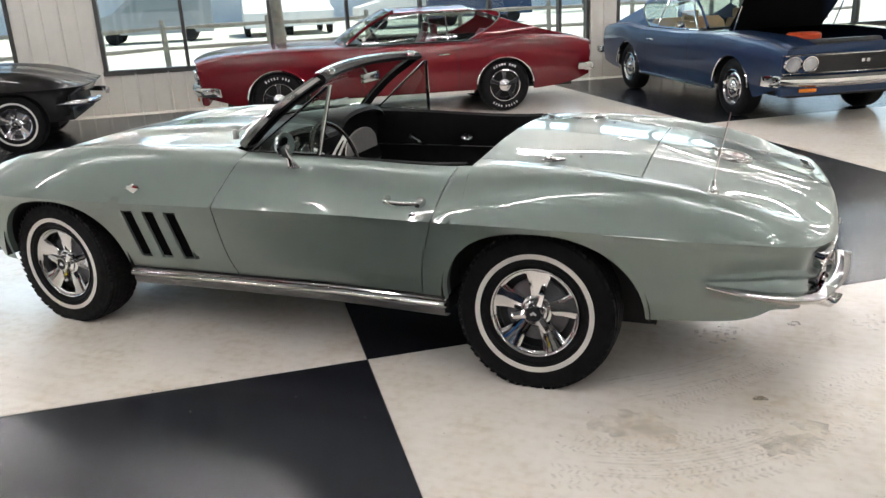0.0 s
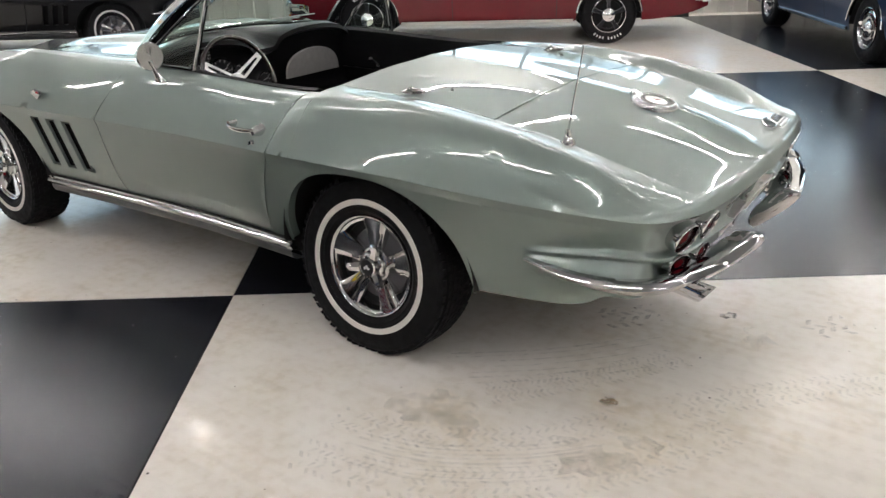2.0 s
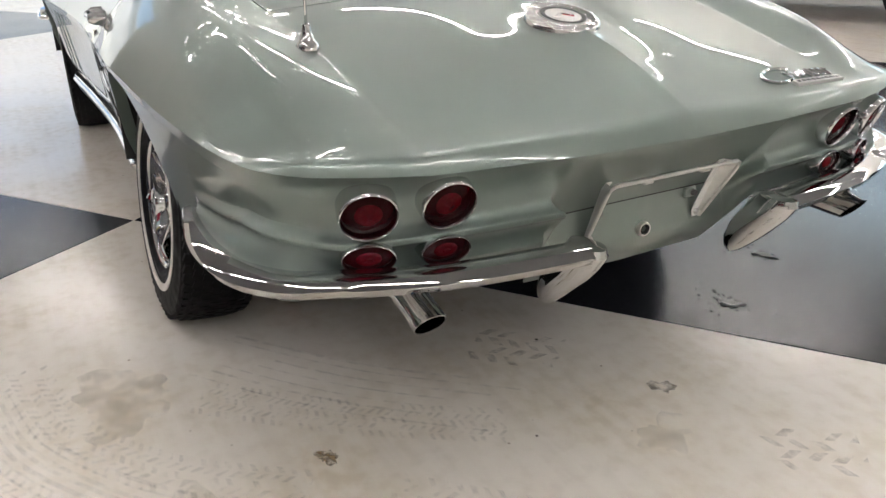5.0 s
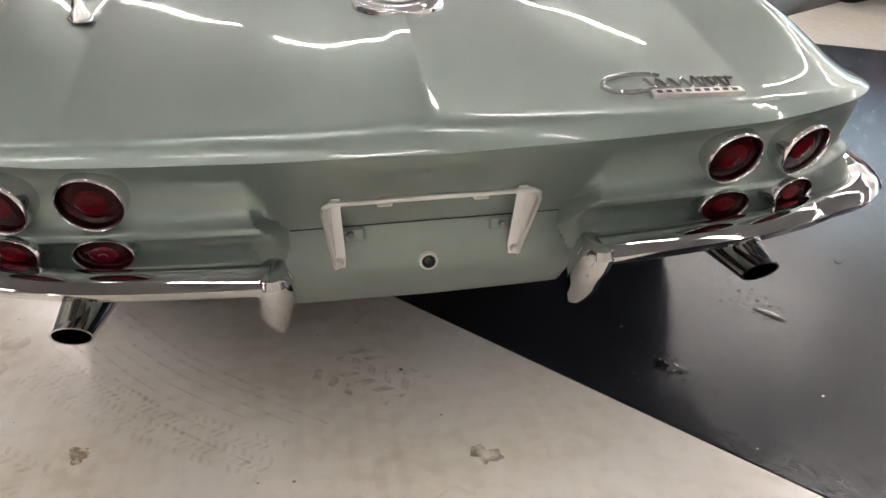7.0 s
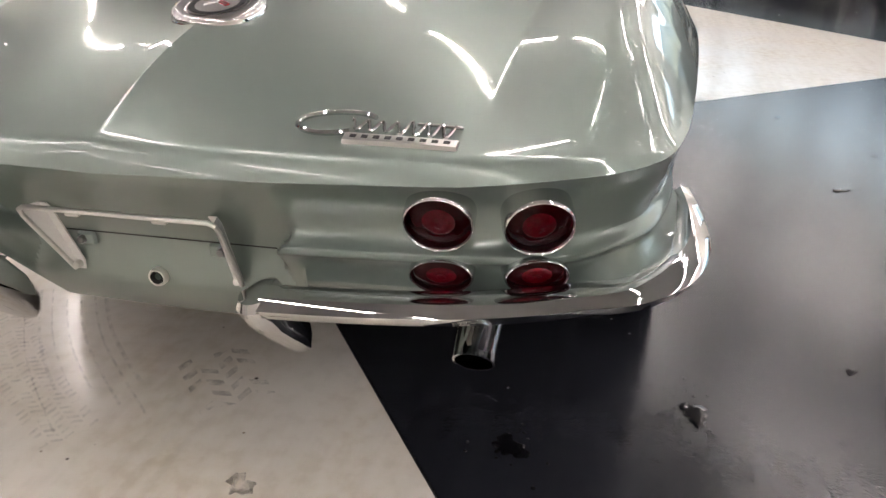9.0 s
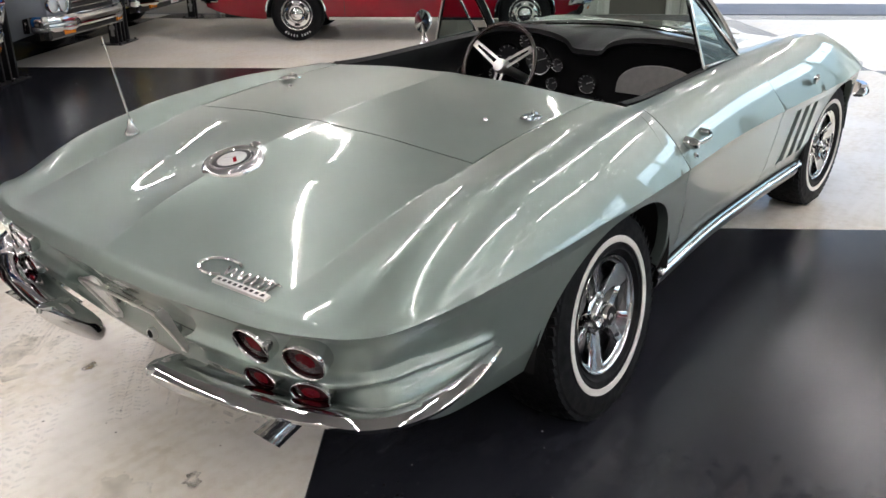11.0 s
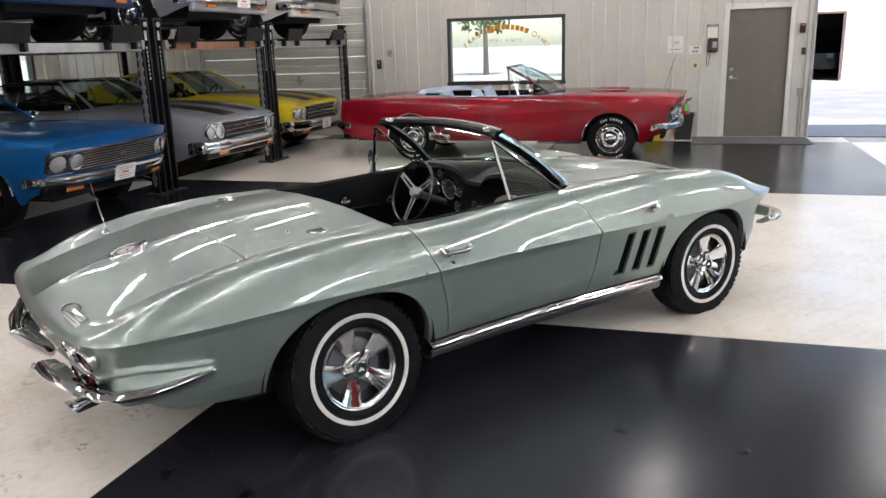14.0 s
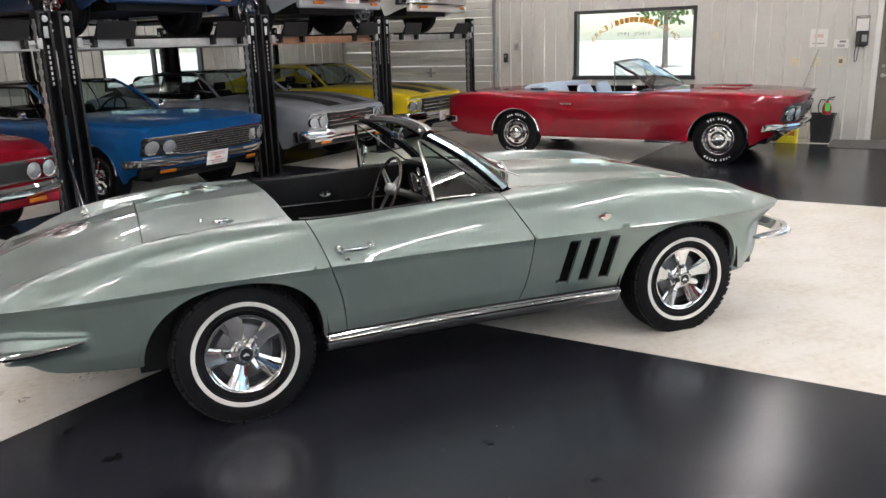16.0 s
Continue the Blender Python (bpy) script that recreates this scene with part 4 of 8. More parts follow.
def rear_bumper(top, s):
    """A bright blade from the overrider beside the plate, along the tail and round the corner to a point."""
    pts = []
    for y in span(0.255, 0.70, 16):
        p = tail_point(y, -0.052, 0.470 + 0.004 * (y - 0.25))
        pts.append((p, 1.0))
    corner = [(-1.008, 0.758), (-0.975, 0.800), (-0.932, 0.832), (-0.88, 0.852), (-0.82, 0.862), (-0.76, 0.863), (-0.70, 0.859), (-0.66, 0.854), (-0.635, 0.850)]
    last = pts[-1][0]
    for i, (x, y) in enumerate(spline([(last.x, last.y)] + corner, 37)[1:]):
        g = (i + 1) / 4
        pts.append((Vector((x, y, 0.474 + 0.035 * (g / 9) ** 1.2)), 1.0 - max(0.0, g - 3) / 6.6))
    rows = []
    for i, (p, k) in enumerate(pts):
        d = (pts[min(i + 1, len(pts) - 1)][0] - pts[max(i - 1, 0)][0]).normalized()
        n = Vector((d.y, -d.x, 0)).normalized()
        if n.x > 0 and i < 8:
            n = -n
        if n.dot(Vector((-0.6, 1, 0))) < 0:
            n = -n
        h = 0.014 * k + 0.004
        w = 0.030 * k + 0.005
        sec = [(-0.085 * max(k, 0.3), -h * 1.0), (-0.045 * max(k, 0.3), h * 0.25), (-0.008, h * 1.2), (w * 0.7, h * 0.75), (w, h * 0.1), (w * 0.75, -h * 0.75), (w * 0.2, -h * 1.2), (-0.03 * k, -h * 1.2)]
        rows.append([(p.x + n.x * o, s * (p.y + n.y * o), p.z + z) for o, z in sec])
    bm = bmesh.new()
    loft(bm, rows, closed=True, caps=True)
    # overrider: the blade's inner end drops like a tusk
    rows = []
    for z, xr, xf, t in ((0.486, -1.146, -1.085, 0.006), (0.482, -1.158, -1.068, 0.012), (0.468, -1.162, -1.056, 0.015), (0.44, -1.144, -1.036, 0.0145), (0.41, -1.118, -1.014, 0.014), (0.38, -1.088, -0.994, 0.013), (0.35, -1.056, -0.984, 0.011), (0.331, -1.034, -0.988, 0.009), (0.321, -1.018, -0.998, 0.005)):
        row = []
        for a in span(0, 2 * math.pi, 18)[:-1]:
            c = math.cos(a)
            row.append(((xr + xf) / 2 + (xf - xr) / 2 * c, s * (0.250 + 0.008 * (z < 0.4) + 2.1 * t * math.sin(a) * (1.0 if c < 0 else 0.8)), z))
        rows.append(row)
    loft(bm, rows, closed=True, caps=True)
    finish(bm, 0.0002)
    return part("rear_bumper", bm, CHROME, top, "chrome rear bumper blade wrapping the corner")


def lamp(top, x, y, z, r, tilt, squash, s, yaw=6, lip=1.0):
    """A round tail lamp: bright bezel, surround coloured dark for recess shade, red bull's-eye lens."""
    m = Matrix.Translation((x, s * y, z)) @ Matrix.Rotation(radians(-s * yaw), 4, "Z") @ Matrix.Rotation(radians(tilt), 4, "Y") @ Matrix.Diagonal((1, 1, squash, 1))
    bm = bmesh.new()
    lathe(bm, [(r * 0.880, 0.000), (r * 0.888, -0.009 * lip), (r * 0.905, -0.0135 * lip), (r * 0.932, -0.0155 * lip), (r * 0.960, -0.0145 * lip), (r * 0.985, -0.011 * lip), (r, -0.005 * lip), (r * 1.0, 0.025)], "x", 48)
    b = part("tail_lamp", bm, CHROME, top, "round tail lamp with chrome bezel", m=m)
    bm = bmesh.new()
    lathe(bm, [(0.0, -0.0075), (r * 0.46, -0.0065), (r * 0.70, -0.0045), (r * 0.84, -0.0020), (r * 0.882, 0.0)], "x", 40)
    part("lens", bm, DARKLENS, b, "red outer lens darkened for the shade of its recess")
    bm = bmesh.new()
    lathe(bm, [(0.0, -0.0125), (r * 0.12, -0.0120), (r * 0.15, -0.0105), (r * 0.30, -0.0098), (r * 0.42, -0.0080), (r * 0.47, -0.0060)], "x", 36)
    part("reflector", bm, REDLENS, b, "bright red centre lens")
    return b


def roadster(label):
    top = empty("sports_car", Matrix(), label, "car")
    roadster_body(top)
    roadster_lid(top)
    for s in (1, -1):
        roadster_door(top, s)
    # underside and inner wells
    bm = boxes(((-0.86, -0.56, 0.43), (-0.44, 0.56, 0.60)), ((0.42, -0.70, 0.235), (2.0, 0.70, 0.30)), ((-0.44, -0.58, 0.22), (0.42, 0.58, 0.62)), ((2.0, -0.58, 0.22), (2.90, 0.58, 0.66)), ((2.90, -0.68, 0.30), (3.1, 0.68, 0.60)))
    part("underbody", bm, UNDER, top, "black floor pan and chassis", smooth=False)
    for cx, r, rz in ARCH.values():
        for s in (1, -1):
            bm = bmesh.new()
            rows = []
            for yy in (0.83, 0.70, 0.56):
                rows.append([(cx + (r + 0.02) * math.cos(a), s * yy, 0.335 + (rz + 0.02) * arch_rise(math.cos(a), 1.0)) for a in span(0, math.pi, 32)])
            loft(bm, rows)
            bm.faces.new([bm.verts.new(p) for p in rows[-1]])
            part("wheel_well", bm, UNDER, top, "black wheel well", smooth=False)
    wheel("wheel", top, 0.014, 1, 0, 0.35, 6.0, 0.306)
    wheel("wheel", top, 0.014, -1, 0, 1.55, 6.0, 0.306)
    wheel("wheel", top, 2.495, 1, -4, 0.9)
    wheel("wheel", top, 2.495, -1, 4, 0.2)
    # rocker trims: a bright ribbed moulding with a dark groove above
    for s in (1, -1):
        bm = bmesh.new()
        rows = []
        for x in [0.392, 0.398] + span(0.42, 2.03, 20) + [2.045]:
            k = 0.35 if x < 0.395 else 1.0
            yc, zc = crease(x)
            y = yc - side_inset(0.7, 0.345, 0.67) - 0.002
            rows.append([(x, s * (y + o * k), z) for o, z in ((-0.03, 0.338), (0.006, 0.336), (0.010, 0.330), (0.004, 0.325), (0.014, 0.321), (0.019, 0.312), (0.014, 0.301), (0.006, 0.297), (-0.03, 0.295))])
        loft(bm, rows, caps=False)
        for r in (rows[0], rows[-1]):
            bm.faces.new([bm.verts.new(p) for p in r])
        finish(bm)
        part("rocker_moulding", bm, CHROME, top, "bright rocker moulding below the door")
        bm = bmesh.new()
        rows = []
        for x in span(0.40, 2.04, 20):
            y = crease(x)[0] - side_inset(0.7, 0.345, 0.67) - 0.002
            rows.append([(x, s * (y + o), z) for o, z in ((-0.02, 0.2945), (0.002, 0.2940), (0.005, 0.290), (0.002, 0.272), (-0.006, 0.258), (-0.022, 0.248), (-0.06, 0.244))])
        loft(bm, rows)
        finish(bm)
        part("rocker_panel", bm, SILL, top, "dull metal sill under the moulding")
        bm = bmesh.new()
        rows = []
        for x in span(0.40, 2.04, 12):
            yc, zc = crease(x)
            y = yc - side_inset(0.7, 0.345, 0.67)
            rows.append([(x, s * (y - 0.004), 0.346), (x, s * (y + 0.0035), 0.345), (x, s * (y + 0.0035), 0.337), (x, s * (y - 0.01), 0.336)])
        loft(bm, rows, closed=True, caps=True)
        finish(bm)
        part("rocker_groove", bm, DARK, top, "black line above the rocker moulding", smooth=False)
        rear_bumper(top, s)
        # lamps
        lamp(top, -1.046, 0.500, 0.587, 0.051, -20, 1.0, s, 5)
        lamp(top, -1.025, 0.636, 0.585, 0.051, -20, 1.0, s, 16)
        lamp(top, -1.034, 0.500, 0.498, 0.048, -6, 0.60, s, 6, 0.8)
        lamp(top, -1.014, 0.634, 0.502, 0.048, -6, 0.60, s, 19, 0.8)
        # exhaust tip, cut on a slant
        bm = bmesh.new()
        rows = []
        for k, (x, z) in enumerate(((-0.78, 0.408), (-0.95, 0.397), (-1.086, 0.387))):
            row = []
            for a in span(0, 2 * math.pi, 20)[:-1]:
                cut = -0.034 * math.sin(a) if k == 2 else 0.0
                row.append((x + cut * 0.9 + 0.008 * math.sin(a), s * (0.518 + 0.020 * k + 0.031 * math.cos(a)), z + 0.028 * math.sin(a)))
            rows.append(row)
        inner = [Vector(p) * 1.0 for p in rows[-1]]
        c = sum(inner, Vector()) / len(inner)
        inn = [tuple(c + (p - c) * 0.9) for p in inner]
        back = [tuple(c + (p - c) * 0.88 + Vector((0.16, 0, 0.04))) for p in inner]
        loft(bm, rows + [inn, back], closed=True)
        finish(bm, 0.0002)
        part("exhaust_tip", bm, CHROME, top, "oval chrome exhaust tip")
        # front bumper blade
        bm = bmesh.new()
        rows = []
        for i, (x, y, k) in enumerate(((2.97, 0.856, 0.15), (3.03, 0.864, 0.5), (3.10, 0.862, 0.8), (3.18, 0.848, 1), (3.25, 0.815, 1), (3.31, 0.73, 1), (3.345, 0.58, 1), (3.365, 0.40, 1), (3.37, 0.30, 0.6))):
            d = Vector((1, -(i / 8) * 3, 0)).normalized()
            n = Vector((0.15 + i * 0.14, 1.05 - i * 0.12, 0)).normalized()
            h = 0.030 * k + 0.003
            rows.append([(x + n.x * o, s * (y + n.y * o), 0.505 + z) for o, z in ((-0.03, h), (0.0, h * 1.1), (0.016, h * 0.5), (0.02, 0), (0.014, -h * 0.6), (0.0, -h), (-0.03, -h))])
        loft(bm, rows, closed=True, caps=True)
        finish(bm, 0.0002)
        part("front_bumper", bm, CHROME, top, "chrome front bumper blade")
        # crossed-flag badge on the front fender
        bm = bmesh.new()
        mm = Matrix.Translation((1.92, s * 0.846, 0.752)) @ Matrix.Rotation(radians(-s * 12), 4, "X")
        for pts, mi in ((((-0.042, 0.002), (0.0, -0.026), (0.042, 0.002), (0.0, 0.006)), 0), (((-0.036, 0.012), (-0.012, 0.016), (-0.002, 0.002), (-0.026, 0.0)), 2), (((0.036, 0.012), (0.012, 0.016), (0.002, 0.002), (0.026, 0.0)), 1), (((-0.012, 0.016), (0.0, 0.022), (0.012, 0.016), (0.0, 0.004)), 0)):
            lo = [bm.verts.new(mm @ Vector((x, s * 0.0, z))) for x, z in pts]
            hi = [bm.verts.new(mm @ Vector((x * 0.94, s * (0.012 if mi == 0 else 0.010), z * 0.94))) for x, z in pts]
            bm.faces.new(hi).material_index = mi
            for k in range(4):
                bm.faces.new([lo[k], lo[(k + 1) % 4], hi[(k + 1) % 4], hi[k]]).material_index = 0
        bmesh.ops.recalc_face_normals(bm, faces=bm.faces)
        part("fender_badge", bm, [CHROME, BADGE_W, BADGE_R], top, "small crossed-flag badge", smooth=False)
    return top


car = roadster("silver-green two-seat convertible with chrome trim and whitewall tyres")


# ---- roadster: screen, cabin, trim ----
def roadster_cabin(top):
    # screen glass and frame
    def base(y):
        return Vector((screen_base(y) - 0.012, y, 0.952 - 0.085 * y * y))

    def head(y):
        return Vector((1.115 - 0.22 * y * y, y, 1.238 - 0.07 * y * y))

    bm = bmesh.new()
    rows = []
    for k in span(0, 1, 10):
        row = []
        for u in span(-1, 1, 24):
            a, b = base(u * 0.60), head(u * 0.525)
            p = a.lerp(b, k)
            p += Vector((0.03, 0, 0.03)) * math.sin(math.pi * k) * 0.5
            row.append(p)
        rows.append(row)
    loft(bm, rows)
    g = part("windshield", bm, TINT, top, "tinted curved windshield glass")
    g.visible_shadow = False
    bm = bmesh.new()
    for i in (0, 1):
        pts = []
        for u in span(-1, 1, 24):
            p = base(u * 0.61) if i == 0 else head(u * 0.535)
            pts.append(p + Vector((0.004, 0, 0.004)))
        if i == 0:
            tube(bm, pts, 0.011, 8)
    part("screen_moulding", bm, CHROME, g, "chrome moulding at the foot of the screen")
    bm = bmesh.new()
    rows = []
    for u in span(-1, 1, 24):
        p = head(u * 0.55)
        rows.append([p + Vector(q) for q in ((0.022, 0, -0.016), (0.026, 0, 0.004), (0.006, 0, 0.018), (-0.022, 0, 0.012), (-0.034, 0, -0.006), (-0.026, 0, -0.022))])
    loft(bm, rows, closed=True, caps=True)
    h = part("screen_header", bm, VINYL, g, "black padded screen header")
    bm = bmesh.new()
    pts = [head(u * 0.55) + Vector((0.014, 0, 0.019)) for u in span(-1, 1, 24)]
    rows = []
    for p in pts:
        rows.append([p + Vector(q) for q in ((0.016, 0, -0.018), (0.017, 0, -0.002), (0.004, 0, 0.004), (-0.020, 0, 0.001), (-0.020, 0, -0.004))])
    loft(bm, rows, closed=True, caps=True)
    part("header_strip", bm, CHROME, g, "chrome strip over the screen header")
    for s in (1, -1):
        a, b = base(0.615), head(0.54)
        bm = bmesh.new()
        rows = []
        for k in span(0, 1, 12):
            p = a.lerp(b, k) + Vector((0.03, 0, 0.03)) * math.sin(math.pi * k) * 0.5
            w = 0.66 - 0.12 * k
            rows.append([(p.x + x * w, s * (p.y + y * w), p.z + z * w) for x, y, z in ((0.030, -0.016, 0.016), (0.032, 0.004, 0.020), (0.012, 0.026, 0.006), (-0.018, 0.026, -0.012), (-0.030, 0.008, -0.022), (-0.026, -0.016, -0.018))])
        loft(bm, rows, closed=True, caps=True)
        part("screen_pillar", bm, CHROME, g, "chrome-cased windshield pillar")
        bm = bmesh.new()
        rows = []
        for k in span(0, 1, 12):
            p = a.lerp(b, k) + Vector((0.03, 0, 0.03)) * math.sin(math.pi * k) * 0.5
            rows.append([(p.x + x, s * (p.y + y), p.z + z) for x, y, z in ((0.010, -0.012, 0.002), (-0.020, -0.011, -0.020), (-0.028, -0.024, -0.022), (-0.004, -0.028, 0.0))])
        loft(bm, rows, closed=True, caps=True)
        part("pillar_pad", bm, VINYL, g, "black inner pillar trim")
        bm = bmesh.new()
        lathe(bm, [(0.0, 0.014), (0.02, 0.012), (0.028, 0.004), (0.028, -0.01)], "z", 16, m=Matrix.Translation((head(0.5).x - 0.012, s * 0.46, head(0.5).z + 0.014)) @ Matrix.Diagonal((0.8, 1.5, 1, 1)))
        part("header_latch", bm, CHROME, g, "chrome roof latch plate")
        # quarter vent: bright frame and glass
        z0 = 0.894
        p0, p1, p2 = Vector((1.032, s * 0.650, z0)), Vector((1.365, s * 0.662, z0 + 0.008)), Vector((0.995, s * 0.553, 1.188))
        p3 = p1.lerp(p2, 0.06)
        bm = bmesh.new()
        bm.faces.new([bm.verts.new(q) for q in (p0, p1, p2)])
        gl = part("vent_window", bm, TINT, top, "tinted triangular vent glass")
        gl.visible_shadow = False
        bm = bmesh.new()
        tube(bm, [p0 + Vector((0, 0, -0.02)), p2], 0.0095, 8)
        part("vent_post", bm, CHROME, gl, "chrome vent post")
        bm = bmesh.new()
        tube(bm, [p0 + Vector((0.004, 0, 0.006)), p1 + Vector((0, 0, 0.004)), p2 + Vector((0.012, 0, -0.006))], 0.0075, 8)
        part("vent_frame", bm, CHROME, gl, "chrome vent frame")
    # mirror on the driver's door
    bm = bmesh.new()
    lathe(bm, [(0.0, 0.030), (0.030, 0.028), (0.050, 0.016), (0.056, 0.0), (0.053, -0.006), (0.0, -0.004)], "x", 28, m=Matrix.Translation((1.105, 0.79, 0.965)) @ Matrix.Rotation(radians(-10), 4, "Z") @ Matrix.Rotation(radians(4), 4, "Y"))
    rows = []
    for z, rx, ry in ((0.862, 0.034, 0.020), (0.872, 0.026, 0.016), (0.895, 0.014, 0.011), (0.925, 0.012, 0.010), (0.95, 0.014, 0.012)):
        rows.append([(1.092 + 0.2 * (z - 0.862) + rx * math.cos(a), 0.765 + 0.35 * (z - 0.862) + ry * math.sin(a), z) for a in span(0, 2 * math.pi, 12)[:-1]])
    loft(bm, rows, closed=True, caps=True)
    part("door_mirror", bm, CHROME, top, "round chrome door mirror")
    # inside mirror
    bm = bmesh.new()
    box(bm, (1.065, -0.09, 1.135), (1.082, 0.09, 1.18), 0.008, seg=2)
    tube(bm, [(1.08, 0, 1.16), (1.115, 0, 1.215)], 0.006)
    part("inside_mirror", bm, CHROME, top, "rear-view mirror")
    # cabin tub
    bm = boxes(((0.20, -0.60, 0.28), (1.62, 0.60, 0.31)), ((0.16, -0.60, 0.30), (0.20, 0.60, 0.86)), ((1.60, -0.62, 0.30), (1.62, 0.62, 0.88)))
    part("cabin_floor", bm, CARPET, top, "black carpeted cabin floor", smooth=False)
    part("tunnel", boxes(((0.22, -0.13, 0.30), (1.50, 0.13, 0.56)), bevel=0.03), VINYL, top, "black centre tunnel")
    for y in (0.36, -0.36):
        bm = bmesh.new()
        box(bm, (0.42, y - 0.22, 0.32), (0.95, y + 0.22, 0.46), 0.05, seg=3)
        st = part("seat", bm, VINYL, top, "low black vinyl bucket seat")
        bm = bmesh.new()
        rows = []
        for z, x, w, t in ((0.42, 0.42, 0.20, 0.06), (0.55, 0.36, 0.22, 0.06), (0.68, 0.31, 0.21, 0.05), (0.75, 0.285, 0.16, 0.035), (0.77, 0.28, 0.10, 0.01)):
            rows.append([(x + t * math.cos(a), y + w * math.sin(a) * (1 if abs(math.sin(a)) < 0.99 else 1), z) for a in span(0, 2 * math.pi, 20)[:-1]])
        loft(bm, rows, closed=True, caps=True)
        part("backrest", bm, VINYL, st, "black pleated seat back")
    # dash: two hoods with a stepped middle
    bm = bmesh.new()
    rows = []
    for y in span(-0.63, 0.63, 50):
        a = max(0.0, 1 - (abs(abs(y) - 0.345) / 0.27) ** 2.4)
        hz = 0.875 + 0.075 * a ** 0.5
        rows.append([(screen_base(y) - 0.035, y, 0.942 - 0.08 * y * y), (min(1.48, screen_base(y) - 0.10), y, 0.925 + 0.02 * a), (1.36, y, hz + 0.01), (1.315, y, hz), (1.305, y, hz - 0.02), (1.345, y, hz - 0.035), (1.36, y, 0.70), (1.34, y, 0.62), (1.40, y, 0.52), (1.60, y, 0.45)])
    loft(bm, rows)
    finish(bm)
    d = part("dashboard", bm, VINYL, top, "black twin-hood dashboard")
    gm = Matrix.Rotation(radians(-8), 4, "Y")
    for y, z, r in ((0.435, 0.80, 0.068), (0.265, 0.80, 0.068), (0.345, 0.885, 0.030), (0.16, 0.79, 0.032), (0.185, 0.70, 0.032), (0.52, 0.715, 0.030), (0.0, 0.72, 0.046)):
        bm = bmesh.new()
        lathe(bm, [(r * 0.9, 0.0), (r * 0.93, -0.012), (r, -0.014), (r * 1.06, -0.006), (r * 1.06, 0.03)], "x", 28, m=Matrix.Translation((1.342, y, z)) @ gm)
        ga = part("gauge", bm, CHROME, d, "round gauge with chrome ring")
        bm = bmesh.new()
        lathe(bm, [(0.0, -0.002), (r * 0.94, -0.002)], "x", 24, m=Matrix.Translation((1.342, y, z)) @ gm)
        part("dial", bm, DIAL, d, "black dial face")
        bm = bmesh.new()
        for k in range(9):
            a = radians(-120 + 30 * k)
            c = Matrix.Translation((1.339, y, z)) @ gm @ Matrix.Rotation(a, 4, "X")
            box(bm, (-0.001, -0.0012, r * 0.70), (0.001, 0.0012, r * 0.86), m=c)
        box(bm, (-0.0015, -0.0015, -r * 0.1), (0.0005, 0.0015, r * 0.66), m=Matrix.Translation((1.338, y, z)) @ gm @ Matrix.Rotation(radians(70), 4, "X"))
        tagged(part("dial_marks", bm, BADGE_W, d, smooth=False), kind="stuff")
    for y, z in ((0.06, 0.62), (-0.06, 0.62), (0.07, 0.66), (-0.07, 0.66)):
        bm = bmesh.new()
        lathe(bm, [(0.0, -0.03), (0.014, -0.028), (0.017, -0.01), (0.010, 0.02)], "x", 14, m=Matrix.Translation((1.33, y, z)))
        part("knob", bm, CHROME, d, "chrome dash knob")
    bm = bmesh.new()
    rows = []
    for k in (0.0, 1.0):
        row = []
        for a in span(0, math.pi, 20):
            row.append((1.335 - 0.006 * k, -0.345 - 0.20 * math.cos(a) * (1 - 0.03 * k), 0.70 + 0.135 * math.sin(a) ** 0.7 * (1 - 0.03 * k)))
        rows.append(row)
    vs = loft(bm, rows)
    bm.faces.new(vs[1])
    part("glovebox", bm, SILVERCARD, d, "silver glovebox panel")
    bm = bmesh.new()
    box(bm, (1.27, -0.09, 0.50), (1.36, 0.09, 0.66), 0.015)
    part("console", bm, VINYL, d, "black radio console")
    # steering wheel
    hub = Vector((1.11, 0.345, 0.80))
    sm = Matrix.Translation(hub) @ Matrix.Rotation(radians(-68), 4, "Y")
    bm = bmesh.new()
    R = 0.192
    pts = [sm @ Vector((R * math.cos(a), R * math.sin(a), 0.0)) for a in span(0, 2 * math.pi, 48)]
    tube(bm, pts, 0.0108, 10, cap=False)
    finish(bm, 0.0004)
    w = part("steering_wheel", bm, WOODRIM, top, "wood-rimmed steering wheel with three spokes")
    for ang in (90, 210, 330):
        a = radians(ang - 90 + 180)
        d2, e2 = Vector((math.cos(a), math.sin(a), 0)), Vector((-math.sin(a), math.cos(a), 0))
        bm = bmesh.new()
        for o in (-1, 1):
            rows = []
            for r, hw in ((0.03, 0.026), (0.10, 0.022), (0.185, 0.016)):
                c = d2 * r + e2 * (o * hw * 0.62)
                rows.append([sm @ (c + e2 * u * 0.006 + Vector((0, 0, v * 0.002 - 0.03 * (1 - r / 0.19)))) for u, v in ((-1, -1), (1, -1), (1, 1), (-1, 1))])
            loft(bm, rows, closed=True, caps=True)
        c0 = [sm @ (d2 * r + e2 * u + Vector((0, 0, -0.03 * (1 - r / 0.19)))) for r, u in ((0.16, -0.012), (0.188, -0.02), (0.188, 0.02), (0.16, 0.012))]
        bm.faces.new([bm.verts.new(q) for q in c0])
        part("spoke", bm, SATIN, w, "slotted brushed steel spoke")
    bm = bmesh.new()
    lathe(bm, [(0.0, 0.004), (0.026, 0.002), (0.034, -0.01), (0.036, -0.05), (0.022, -0.06), (0.02, -0.30)], "z", 24, m=sm)
    part("hub", bm, SATIN, w, "bright horn hub on the column")
    # antenna
    ab = Vector((-0.625, 0.576, deck_z(-0.625, 0.576) + 0.003))
    bm = bmesh.new()
